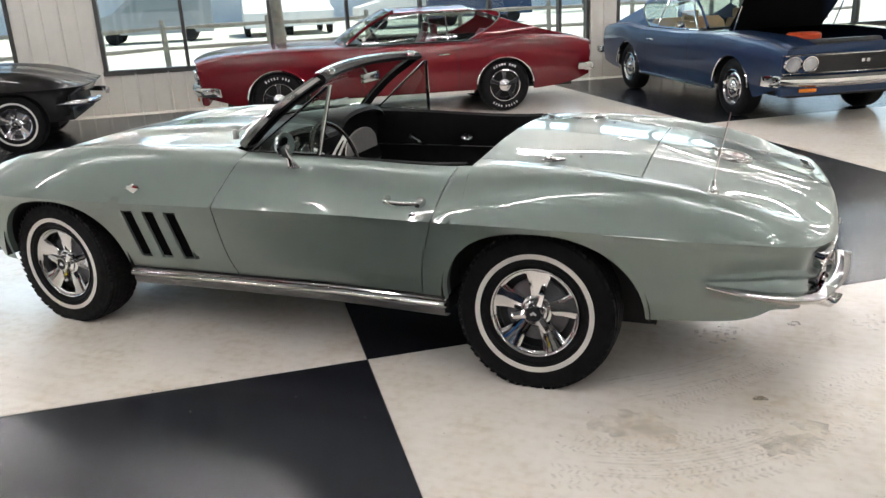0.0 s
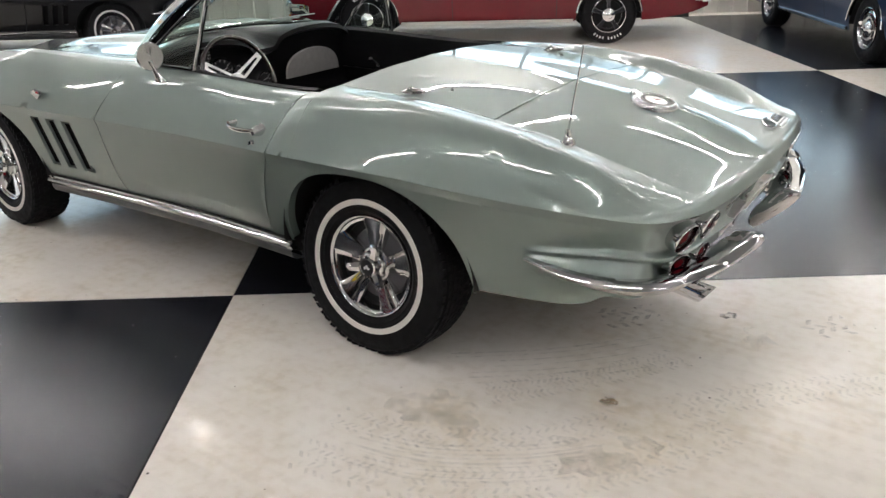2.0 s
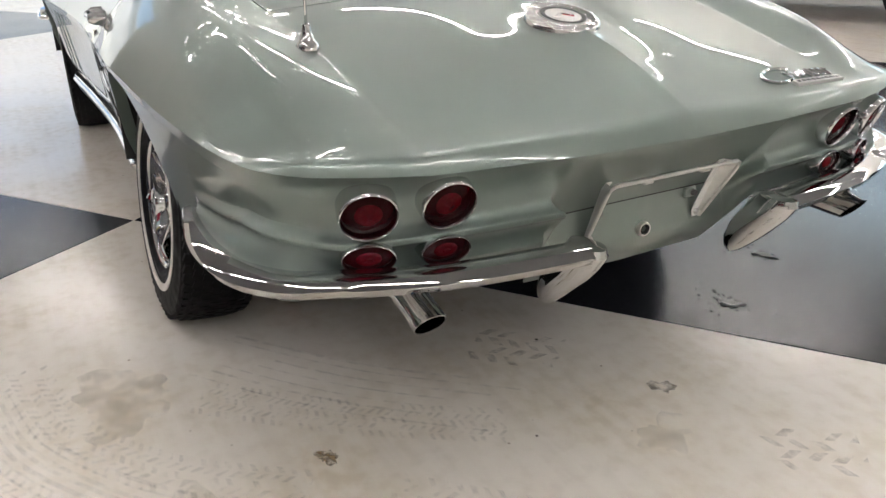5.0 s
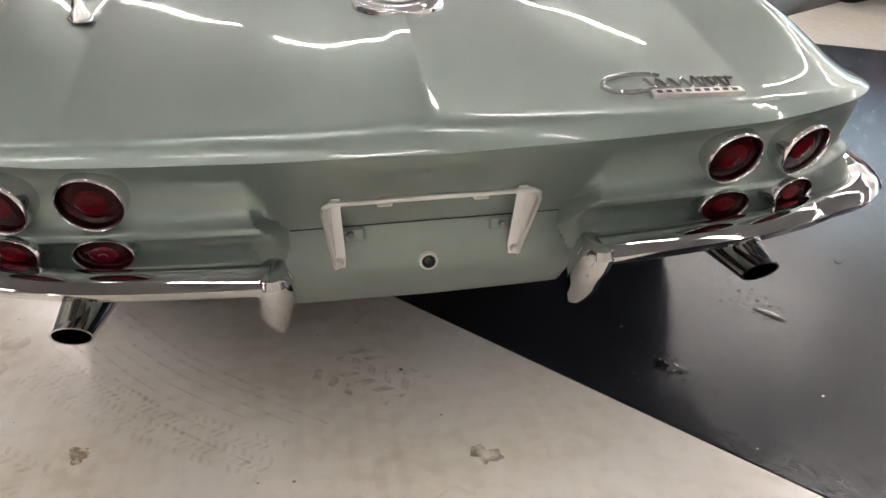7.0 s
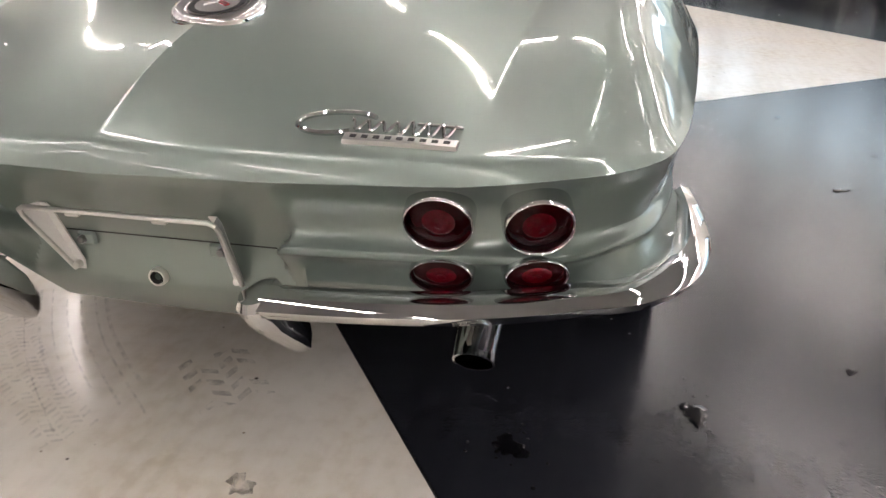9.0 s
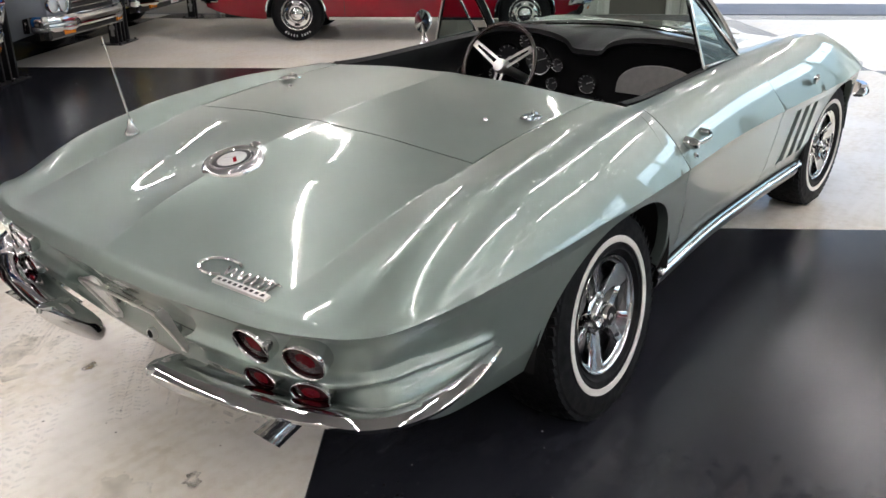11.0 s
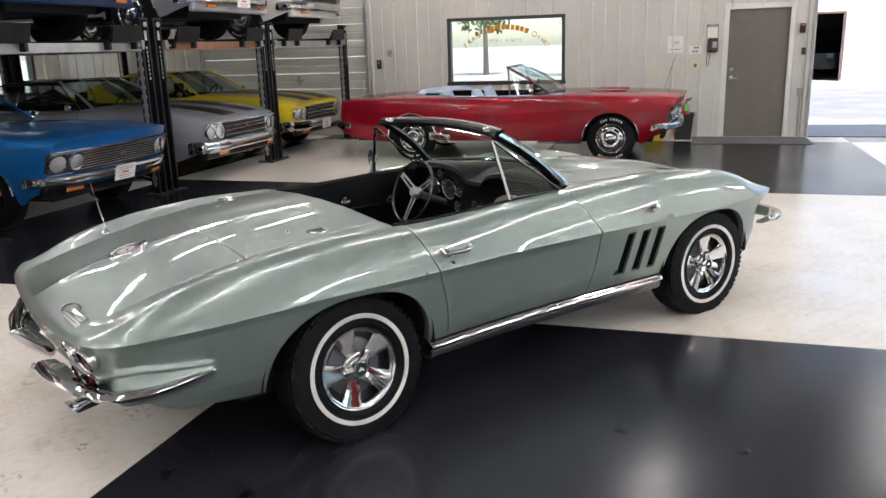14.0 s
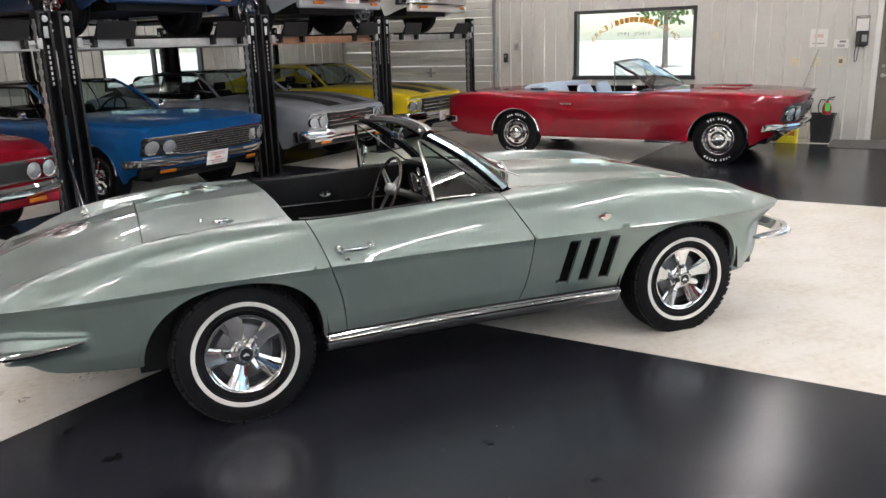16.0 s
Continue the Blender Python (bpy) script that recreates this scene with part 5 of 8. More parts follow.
    lathe(bm, [(0.024, -0.004), (0.023, 0.006), (0.014, 0.016), (0.010, 0.032), (0.008, 0.044), (0.0, 0.046)], "z", 20, m=Matrix.Translation(ab))
    an = part("antenna", bm, CHROME, top, "chrome antenna foot")
    bm = bmesh.new()
    tube(bm, [ab + Vector((0, 0, 0.04)), ab + Vector((-0.022, 0.004, 0.17)), ab + Vector((-0.045, 0.008, 0.30))], (0.0032, 0.0028, 0.0022), 8)
    part("mast", bm, CHROME, an, "thin antenna mast")
    # fuel filler
    fm = Matrix.Translation((-0.680, 0, 0.813)) @ Matrix.Rotation(radians(-14), 4, "Y")
    bm = bmesh.new()
    lathe(bm, [(0.052, 0.003), (0.057, 0.008), (0.069, 0.0105), (0.080, 0.008), (0.085, 0.002), (0.087, -0.01)], "z", 48, m=fm)
    box(bm, (0.074, -0.016, -0.004), (0.098, 0.016, 0.013), 0.004, m=fm)
    cp = part("fuel_filler", bm, CHROME, top, "round chrome fuel filler lid")
    bm = bmesh.new()
    lathe(bm, [(0.0, 0.007), (0.04, 0.0065), (0.054, 0.004)], "z", 40, m=fm)
    part("filler_disc", bm, SATIN, cp, "satin silver disc")
    bm = bmesh.new()
    lathe(bm, [(0.041, 0.0075), (0.046, 0.0085), (0.053, 0.0075)], "z", 40, m=fm)
    part("filler_ring", bm, DIAL, cp, "dark ring round the disc")
    bm = bmesh.new()
    for sx, mi in ((-1, 0), (1, 1)):
        box(bm, (-0.015, -0.005, 0.0060), (0.015, 0.005, 0.0085), m=fm @ Matrix.Translation((0, sx * 0.012, 0)) @ Matrix.Rotation(radians(35 * sx + 90), 4, "Z"), mi=mi)
    part("filler_emblem", bm, [BADGE_R, BADGE_W], cp, "crossed-flag emblem", smooth=False)
    # script badge: a looped bright wire over a small bar, drawn as plain shapes
    def on_deck(a, b, lift=0.006):
        """a runs along the badge to the car's right, b forward."""
        y = 0.285 + a
        x = -1.035 + b + 0.06 * a
        t = x
        for _ in range(6):
            w = max(0.0, min(1.0, (-0.5 - t) / (-0.5 - XT)))
            w = w * w * (3 - 2 * w)
            t = x - w * curve_at(TAIL, y)
        return Vector((x, -y, deck_z(t, y) + lift))

    bm = bmesh.new()
    loop = [(0.055 + 0.055 * math.cos(a) * (1 + 0.12 * math.sin(a)), 0.034 + 0.026 * math.sin(a) + 0.008 * math.cos(a)) for a in span(radians(25), radians(300), 22)]
    wave = [(0.075 + 0.15 * k, 0.020 + 0.006 * math.sin(k * 44) + 0.010 * math.sin(k * 44 + 1.5) * (1 if k < 0.5 else 1.6) + 0.012) for k in span(0, 1, 60)]
    tube(bm, [on_deck(a, b) for a, b in loop], 0.0040, 6)
    tube(bm, [on_deck(a, b) for a, b in wave], 0.0026, 6)
    tube(bm, [on_deck(a, b) for a, b in ((0.17, 0.044), (0.20, 0.046), (0.235, 0.044))], 0.0024, 6)
    sc = part("script_badge", bm, CHROME, top, "looped chrome script badge on the tail")
    bm = bmesh.new()
    rows = []
    for a in span(0.075, 0.235, 10):
        rows.append([on_deck(a, b, z) for b, z in ((-0.006, 0.0), (-0.005, 0.006), (0.013, 0.006), (0.014, 0.0))])
    loft(bm, rows, closed=True, caps=True)
    part("badge_bar", bm, SATIN, sc, "flat silver bar under the script")
    bm = bmesh.new()
    for k in range(9):
        a = 0.084 + 0.0165 * k
        rows = [[on_deck(q, b, z) for b, z in ((0.0005, 0.0064), (0.0005, 0.0072), (0.0075, 0.0072), (0.0075, 0.0064))] for q in (a, a + 0.009)]
        loft(bm, rows, closed=True, caps=True)
    tagged(part("badge_marks", bm, DIAL, sc, smooth=False), kind="stuff")
    # plate frame on the tail
    tx = tail_x

    bm = bmesh.new()
    pts = [Vector((x, y, z)) for x, y, z in ((tx(0.42) - 0.008, -0.155, 0.420), (-1.066, -0.170, 0.545), (-1.072, -0.168, 0.557), (-1.075, -0.158, 0.563), (-1.075, 0.158, 0.563), (-1.072, 0.168, 0.557), (-1.066, 0.170, 0.545), (tx(0.42) - 0.008, 0.155, 0.420))]
    tube(bm, pts, 0.0042, 10)
    fr = part("plate_frame", bm, SATIN, top, "empty bright metal number plate frame")
    for s in (1, -1):
        bm = bmesh.new()
        rows = [[(tx(z) - 0.004, s * ya, z), (tx(z) - 0.004, s * yb, z), (tx(z) - d, s * yc, z), (tx(z) - d + 0.002, s * yc, z), (tx(z) - 0.001, s * yb, z), (tx(z) - 0.001, s * ya, z)] for z, d, ya, yb, yc in ((0.418, 0.009, 0.140, 0.154, 0.156), (0.435, 0.018, 0.138, 0.154, 0.158), (0.545, tx(0.545) + 1.066, 0.142, 0.156, 0.169), (0.560, tx(0.56) + 1.074, 0.142, 0.156, 0.166))]
        loft(bm, rows, closed=True, caps=True)
        part("frame_side", bm, BADGE_W, fr, "pale bracket of the plate frame", smooth=False)
        bm = bmesh.new()
        lathe(bm, [(0.0, -0.012), (0.006, -0.011), (0.008, 0.0)], "x", 12, m=Matrix.Translation((tx(0.428) - 0.004, s * 0.149, 0.428)))
        part("screw", bm, SATIN, fr, "bright screw")
        bm = boxes(((tx(0.48) - 0.005, s * 0.122 - 0.018, 0.465), (tx(0.48) + 0.004, s * 0.122 + 0.018, 0.490)), bevel=0.004)
        part("plate_clip", bm, PAINT[0], fr, "small painted clip", smooth=False)
        bm = bmesh.new()
        lathe(bm, [(0.0, -0.010), (0.006, -0.009), (0.008, 0.0)], "x", 8, m=Matrix.Translation((tx(0.478) - 0.004, s * 0.128, 0.478)))
        part("bolt", bm, SILL, fr, "hexagon bolt")
        bm = boxes(((-1.074, s * 0.075 - 0.012, 0.552), (-1.05, s * 0.075 + 0.012, 0.558)), bevel=0.002)
        part("clip_tab", bm, SATIN, fr, "small bright tab", smooth=False)
    bm = bmesh.new()
    lathe(bm, [(0.006, -0.004), (0.011, -0.010), (0.013, 0.004)], "x", 18, m=Matrix.Translation((tx(0.418) - 0.002, 0, 0.418)))
    lock = part("tail_lock", bm, DARK, top, "black round tail lock")
    bm = bmesh.new()
    lathe(bm, [(0.0115, -0.003), (0.0125, -0.009), (0.0150, -0.009), (0.0165, -0.004), (0.0165, 0.004)], "x", 24, m=Matrix.Translation((tx(0.418) - 0.002, 0, 0.418)))
    part("lock_ring", bm, SATIN, lock, "bright ring round the lock")
    bm = bmesh.new()
    for s in (1, -1):
        rows = [[(tx(z0) - 0.0012, s * y, z0 + dz) for dz in (-0.0012, 0.0012)] for y, z0 in ((0.0, 0.4935), (0.12, 0.4935), (0.225, 0.4935))]
        loft(bm, rows)
    part("panel_seam", bm, DARK, top, "dark joint line across the tail panel", smooth=False)
    # wipers
    for y0, y1 in ((0.45, 0.02), (-0.05, -0.48)):
        bm = bmesh.new()
        p0 = Vector((screen_base(y0) + 0.05, y0, 0.945))
        p1 = Vector((screen_base(y1) + 0.004, y1, 0.962))
        tube(bm, [p0, p0.lerp(p1, 0.5) + Vector((0, 0, 0.01)), p1], 0.0045, 6)
        lathe(bm, [(0.0, 0.02), (0.012, 0.016), (0.016, 0.0), (0.016, -0.03)], "z", 12, m=Matrix.Translation(p0))
        tube(bm, [p1 + Vector((0, 0.20, 0.012)), p1 + Vector((-0.005, -0.12, 0.008))], 0.0035, 6)
        part("wiper", bm, SATIN, top, "bright wiper arm resting on the screen")


roadster_cabin(car)


# ---- the other cars of the showroom ----
def gloss_paint(name, base, metal=0.0):
    m = mat(name, base, 0.35, metal, 0.75, vary=0.04, scale=2.5, spec=0.1)
    m.node_tree.nodes["Principled BSDF"].inputs["Coat IOR"].default_value = 1.5
    return m


P_MAROON = gloss_paint("garnet_red_paint", (0.11, 0.003, 0.008))
P_NAVY = gloss_paint("metallic_blue_paint", (0.012, 0.034, 0.09), 0.5)
P_BLACK = gloss_paint("black_paint", (0.006, 0.006, 0.006))
P_RED = gloss_paint("bright_red_paint", (0.20, 0.001, 0.009))
P_BLUE = gloss_paint("marina_blue_paint", (0.012, 0.14, 0.42), 0.5)
P_SILVER = gloss_paint("silver_grey_paint", (0.32, 0.34, 0.36), 0.35)
P_YELLOW = gloss_paint("bright_yellow_paint", (0.62, 0.47, 0.015))
P_WHITE = gloss_paint("off_white_paint", (0.62, 0.60, 0.55))
SEAT_BLUE = mat("pale_blue_vinyl", (0.42, 0.50, 0.60), 0.45, vary=0.08, scale=12, bump=0.0005, bscale=150)
SEAT_RED = mat("dark_red_vinyl", (0.14, 0.01, 0.02), 0.45, vary=0.1, scale=12)
SEAT_TAN = mat("tan_vinyl", (0.40, 0.27, 0.14), 0.45, vary=0.1, scale=12)
HEADLAMP = mat("headlamp_glass", (0.42, 0.44, 0.45), 0.10, 0.5, 1.0, vary=0.12, scale=60, bump=0.001, bscale=150)
LETTER = mat("white_tyre_lettering", (0.72, 0.72, 0.70), 0.6, vary=0.05, scale=30)
GRILLE = mat("grille_black", (0.01, 0.01, 0.01), 0.45, vary=0.2, scale=30)
ENGINE = mat("greasy_engine_metal", (0.05, 0.05, 0.05), 0.5, 0.5, vary=0.4, scale=14)
ORANGE = mat("orange_engine_paint", (0.45, 0.06, 0.015), 0.4, vary=0.15, scale=12)
PLATE = mat("white_sale_plate", (0.75, 0.74, 0.72), 0.5, vary=0.04, scale=20)
STRIPE = mat("satin_black_stripe", (0.005, 0.005, 0.005), 0.5, spec=0.25, vary=0.2, scale=10)
PRINT_RED = mat("red_print", (0.50, 0.16, 0.15), 0.6, vary=0.1, scale=40)
TAILRED = mat("red_tail_lens", (0.22, 0.005, 0.008), 0.2, 0, 1.0, vary=0.15, scale=40)
CARGLASS = glass("car_side_glass", (0.82, 0.90, 0.88), clear=0.80)

shared = {}


def shared_part(key, name, make, material, parent, label="", m=None, smooth=True, kind=""):
    """A part whose mesh is built once and then used again."""
    if key not in shared:
        bm = make()
        me = bpy.data.meshes.new(name)
        bm.to_mesh(me)
        bm.free()
        for q in (material if isinstance(material, (list, tuple)) else [material]):
            me.materials.append(q)
        if smooth:
            me.shade_smooth()
            me.set_sharp_from_angle(angle=radians(40))
        shared[key] = me
    ob = new(name, shared[key])
    ob.parent = parent
    if m is not None:
        ob.matrix_local = m
    return tagged(ob, label, kind=kind)


def m_tyre():
    bm = bmesh.new()
    W = 0.105
    lathe(bm, [(0.19, -W + 0.02), (0.22, -W), (0.27, -W - 0.008), (0.31, -W + 0.004), (0.328, -W + 0.025), (0.334, -W + 0.04), (0.334, -0.052), (0.328, -0.05), (0.328, -0.042), (0.334, -0.04), (0.334, -0.004), (0.328, -0.002), (0.328, 0.004), (0.334, 0.006), (0.334, 0.04), (0.328, 0.042), (0.328, 0.05), (0.334, 0.052), (0.334, W - 0.04), (0.328, W - 0.025), (0.31, W - 0.004), (0.27, W + 0.008), (0.22, W), (0.195, W - 0.015)], "y", 56)
    return bm


def m_letters():
    """Raised white lettering as short bars in two arcs."""
    bm = bmesh.new()
    for a0, n in ((58, 8), (236, 9)):
        for k in range(n):
            a = radians(a0 + k * 8.0 + (6 if k > 4 else 0))
            hw = 0.0065 if k % 3 else 0.0085
            q = []
            for r, d in ((0.255, 0.0), (0.282, 0.0)):
                for u in (-hw, hw):
                    q.append(Vector((r * math.cos(a) - u * math.sin(a), 0.1145, r * math.sin(a) + u * math.cos(a))))
            v = [bm.verts.new(p) for p in (q[0], q[1], q[3], q[2])]
            bm.faces.new(v)
            w = [bm.verts.new(p.co - Vector((0, 0.006, 0))) for p in v]
            for i in range(4):
                bm.faces.new([v[i], w[i], w[(i + 1) % 4], v[(i + 1) % 4]])
    return bm


def m_rim(style):
    def make():
        bm = bmesh.new()
        W = 0.105
        lathe(bm, [(0.198, W - 0.02), (0.203, W + 0.002), (0.196, W + 0.004), (0.186, W - 0.012), (0.178, W - 0.05), (0.160, W - 0.07)], "y", 48)
        if style == "rally":  # slotted disc
            lathe(bm, [(0.172, W - 0.045), (0.165, W - 0.02), (0.150, W - 0.012), (0.105, W - 0.006), (0.085, W - 0.012)], "y", 48)
        lathe(bm, [(0.085, W - 0.03), (0.075, W - 0.004), (0.055, W + 0.004), (0.040, W + 0.022), (0.030, W + 0.03), (0.0, W + 0.031)], "y", 28)
        bmesh.ops.recalc_face_normals(bm, faces=bm.faces)
        return bm
    return make


def m_star():
    bm = bmesh.new()
    W = 0.105
    for k in range(5):
        a0 = math.pi / 2 + 2 * math.pi * k / 5
        rows = []
        for r, hw, d in ((0.180, 0.030, -0.04), (0.13, 0.022, -0.016), (0.08, 0.022, -0.008), (0.05, 0.03, -0.006)):
            dd, e = Vector((math.cos(a0), 0, math.sin(a0))), Vector((-math.sin(a0), 0, math.cos(a0)))
            rows.append([tuple(dd * r + e * u * hw + Vector((0, W + d + v, 0))) for u, v in ((-1, -0.03), (-0.8, 0.0), (0.8, 0.0), (1, -0.03))])
        loft(bm, rows, closed=True, caps=True)
    bmesh.ops.recalc_face_normals(bm, faces=bm.faces)
    return bm


def m_dish():
    bm = bmesh.new()
    lathe(bm, [(0.19, 0.06), (0.17, 0.035), (0.06, 0.03), (0.0, 0.03)], "y", 36)
    return bm


def m_slots():
    bm = bmesh.new()
    W = 0.105
    for k in range(5):
        a0 = math.pi / 2 + 2 * math.pi * (k + 0.5) / 5
        pts = []
        for r, sgn in ((0.148, 1), (0.118, -1)):
            for u in (span(-0.26, 0.26, 6) if sgn > 0 else span(0.26, -0.26, 6)):
                pts.append(bm.verts.new((r * math.cos(a0 + u), W - 0.0085 + (0.148 - r) * 0.14, r * math.sin(a0 + u))))
        bm.faces.new(pts)
    return bm


def muscle_wheel(top, x, s, style, letters):
    m = Matrix.Translation((x, s * 0.79, 0.333)) @ Matrix.Diagonal((1, s, 1, 1))
    w = shared_part("tyre", "wheel", m_tyre, RUBBER, top, "black tyre", m)
    shared_part("rim" + style, "rim", m_rim(style), CHROME, w, "bright wheel")
    if style in ("five", "dark"):
        shared_part("star" + style, "spokes", m_star, CHROME if style == "five" else RIMGREY, w, "five-spoke wheel centre")
    shared_part("dish", "brake_dish", m_dish, DARK, w, "dark wheel dish")
    if style == "rally":
        shared_part("slots", "slot", m_slots, DARK, w, "dark wheel slots", smooth=False, kind="stuff")
    if letters:
        shared_part("letters", "tyre_lettering", m_letters, LETTER, w, "white raised tyre lettering", smooth=False, kind="stuff")
    return w


MW = [(-1.17, 0.84), (-1.0, 0.91), (-0.5, 0.945), (0, 0.955), (1.4, 0.945), (2.9, 0.955), (3.5, 0.935), (3.8, 0.905), (3.92, 0.87)]


def muscle_low(x):
    for cx in (0.0, 2.9):
        if abs(x - cx) < 0.385:
            return 0.335 + 0.365 * (1 - ((x - cx) / 0.385) ** 2) ** 0.5
    return curve_at([(-1.2, 0.42), (-0.9, 0.33), (-0.4, 0.27), (3.3, 0.27), (3.6, 0.33), (3.95, 0.42)], x)


def muscle_row(x, zs):
    w, z = curve_at(MW, x), curve_at(zs, x)
    w += 0.010 * (math.exp(-((x / 0.5) ** 2)) + math.exp(-(((x - 2.9) / 0.5) ** 2)))
    low = muscle_low(x)
    pts = [(0, z + 0.036), (0.3 * w, z + 0.033), (0.62 * w, z + 0.024), (0.84 * w, z + 0.014), (0.92 * w, z + 0.006), (0.958 * w, z - 0.010), (0.975 * w, z - 0.035), (0.988 * w, z - 0.10), (w, z - 0.2)]
    body = spline(pts, 30)
    zb = z - 0.2
    for k in span(0, 1, 12)[1:]:
        zz = zb + (low - zb) * k
        h = max(0.0, 0.55 - zz)
        body.append((w - 0.020 * (zb - zz) / 0.3 - 0.45 * h ** 1.8, zz))
    return [Vector((x, y, zz)) for y, zz in body]


def greenhouse(top, paint, fast):
    """Hardtop roof: side glass with a curved rear edge, broad swept rear pillars, a crowned roof and the rear window."""
    if fast:
        front, back, tail = [(0, 1.90), (1, 1.42)], [(0, 0.46), (0.3, 0.22), (0.6, 0.04), (0.82, 0.0), (0.93, 0.05)], [(0, -0.86), (0.2, -0.60), (0.45, -0.28), (0.7, 0.02), (0.88, 0.22), (1, 0.42)]
    else:
        front, back, tail = [(0, 1.90), (1, 1.42)], [(0, 0.30), (0.4, 0.20), (0.7, 0.20), (0.93, 0.28)], [(0, -0.42), (0.25, -0.26), (0.6, -0.02), (0.85, 0.16), (1, 0.34)]
    belt, eave = 0.925, 1.292

    def side(x, v, s):
        bow = 0.018 * math.sin(math.pi * min(1.0, v))
        taper = 0.03 * max(0.0, (0.3 - x)) * (1 - v)
        return Vector((x, s * (0.805 - 0.18 * v + bow - taper), belt + (eave - belt) * v + 0.012 * v * math.sin(math.pi * max(0.0, min(1.0, (x + 0.2) / 1.8)))))

    vs = span(0, 0.93, 10)
    rf_bm = bmesh.new()
    for s in (1, -1):
        order = (lambda q: q) if s > 0 else (lambda q: q[::-1])
        loft(rf_bm, order([[side(curve_at(tail, v) + (curve_at(back, v) - curve_at(tail, v)) * u, v, s) for u in span(0, 1, 8)] for v in vs]))
        loft(rf_bm, order([[side(curve_at(tail, v) + (curve_at(front, v) - 0.012 - curve_at(tail, v)) * u, v, s) for u in span(0, 1, 24)] for v in (0.93, 0.96, 1.0)]))
    rows = []
    for u in span(0, 1, 24):
        x = curve_at(tail, 1) + (1.408 - curve_at(tail, 1)) * u
        e = side(x, 1.0, 1)
        rows.append([(x - 0.05 * (k / 8) ** 2 * u * 0 + 0.05 * (1 - (k / 8) ** 2) * (u - 0.3), e.y * k / 8, e.z + 0.048 * (1 - (abs(k) / 8) ** 2.6)) for k in range(-8, 9)])
    loft(rf_bm, rows)
    finish(rf_bm, 0.002)
    rf = part("roof", rf_bm, paint, top, "painted roof with broad rear pillars")
    bm = bmesh.new()
    rows = []
    for v in span(0.06, 1.0, 10):
        e = side(curve_at(tail, v), v, 1)
        rows.append([(e.x - 0.06 * (1 - (k / 8) ** 2) * (1 - v) + 0.015, e.y * k / 8, e.z + 0.045 * (1 - (abs(k) / 8) ** 2.4) * v) for k in range(-8, 9)])
    loft(bm, rows)
    rg = part("rear_window", bm, CARGLASS, rf, "rear window glass")
    rg.visible_shadow = False
    for s in (1, -1):
        bm = bmesh.new()
        loft(bm, [[side(curve_at(back, v) + (curve_at(front, v) - 0.05 - curve_at(back, v)) * u, v, s) - Vector((0, s * 0.008, 0)) for u in span(0, 1, 12)] for v in vs])
        sg = part("side_window", bm, CARGLASS, top, "side window glass")
        sg.visible_shadow = False
        bm = bmesh.new()
        tube(bm, [side(curve_at(front, v) - 0.03, v, s) for v in span(0.0, 0.93, 5)] + [side(x, 0.945, s) for x in span(1.36, curve_at(back, 0.93) + 0.06, 8)] + [side(curve_at(back, v), v, s) for v in (0.9, 0.8, 0.6, 0.4, 0.2, 0.0)], 0.009, 6)
        part("window_trim", bm, CHROME, sg, "bright window surround")
        bm = bmesh.new()
        tube(bm, [side(x, -0.005, s) for x in span(1.88, curve_at(back, 0), 8)], 0.008, 6)
        part("belt_trim", bm, CHROME, sg, "bright strip below the glass")
        bm = bmesh.new()
        tube(bm, [side(0.72, v, s) for v in span(0, 0.93, 4)], 0.008, 6)
        part("window_post", bm, CHROME, sg, "bright window post")


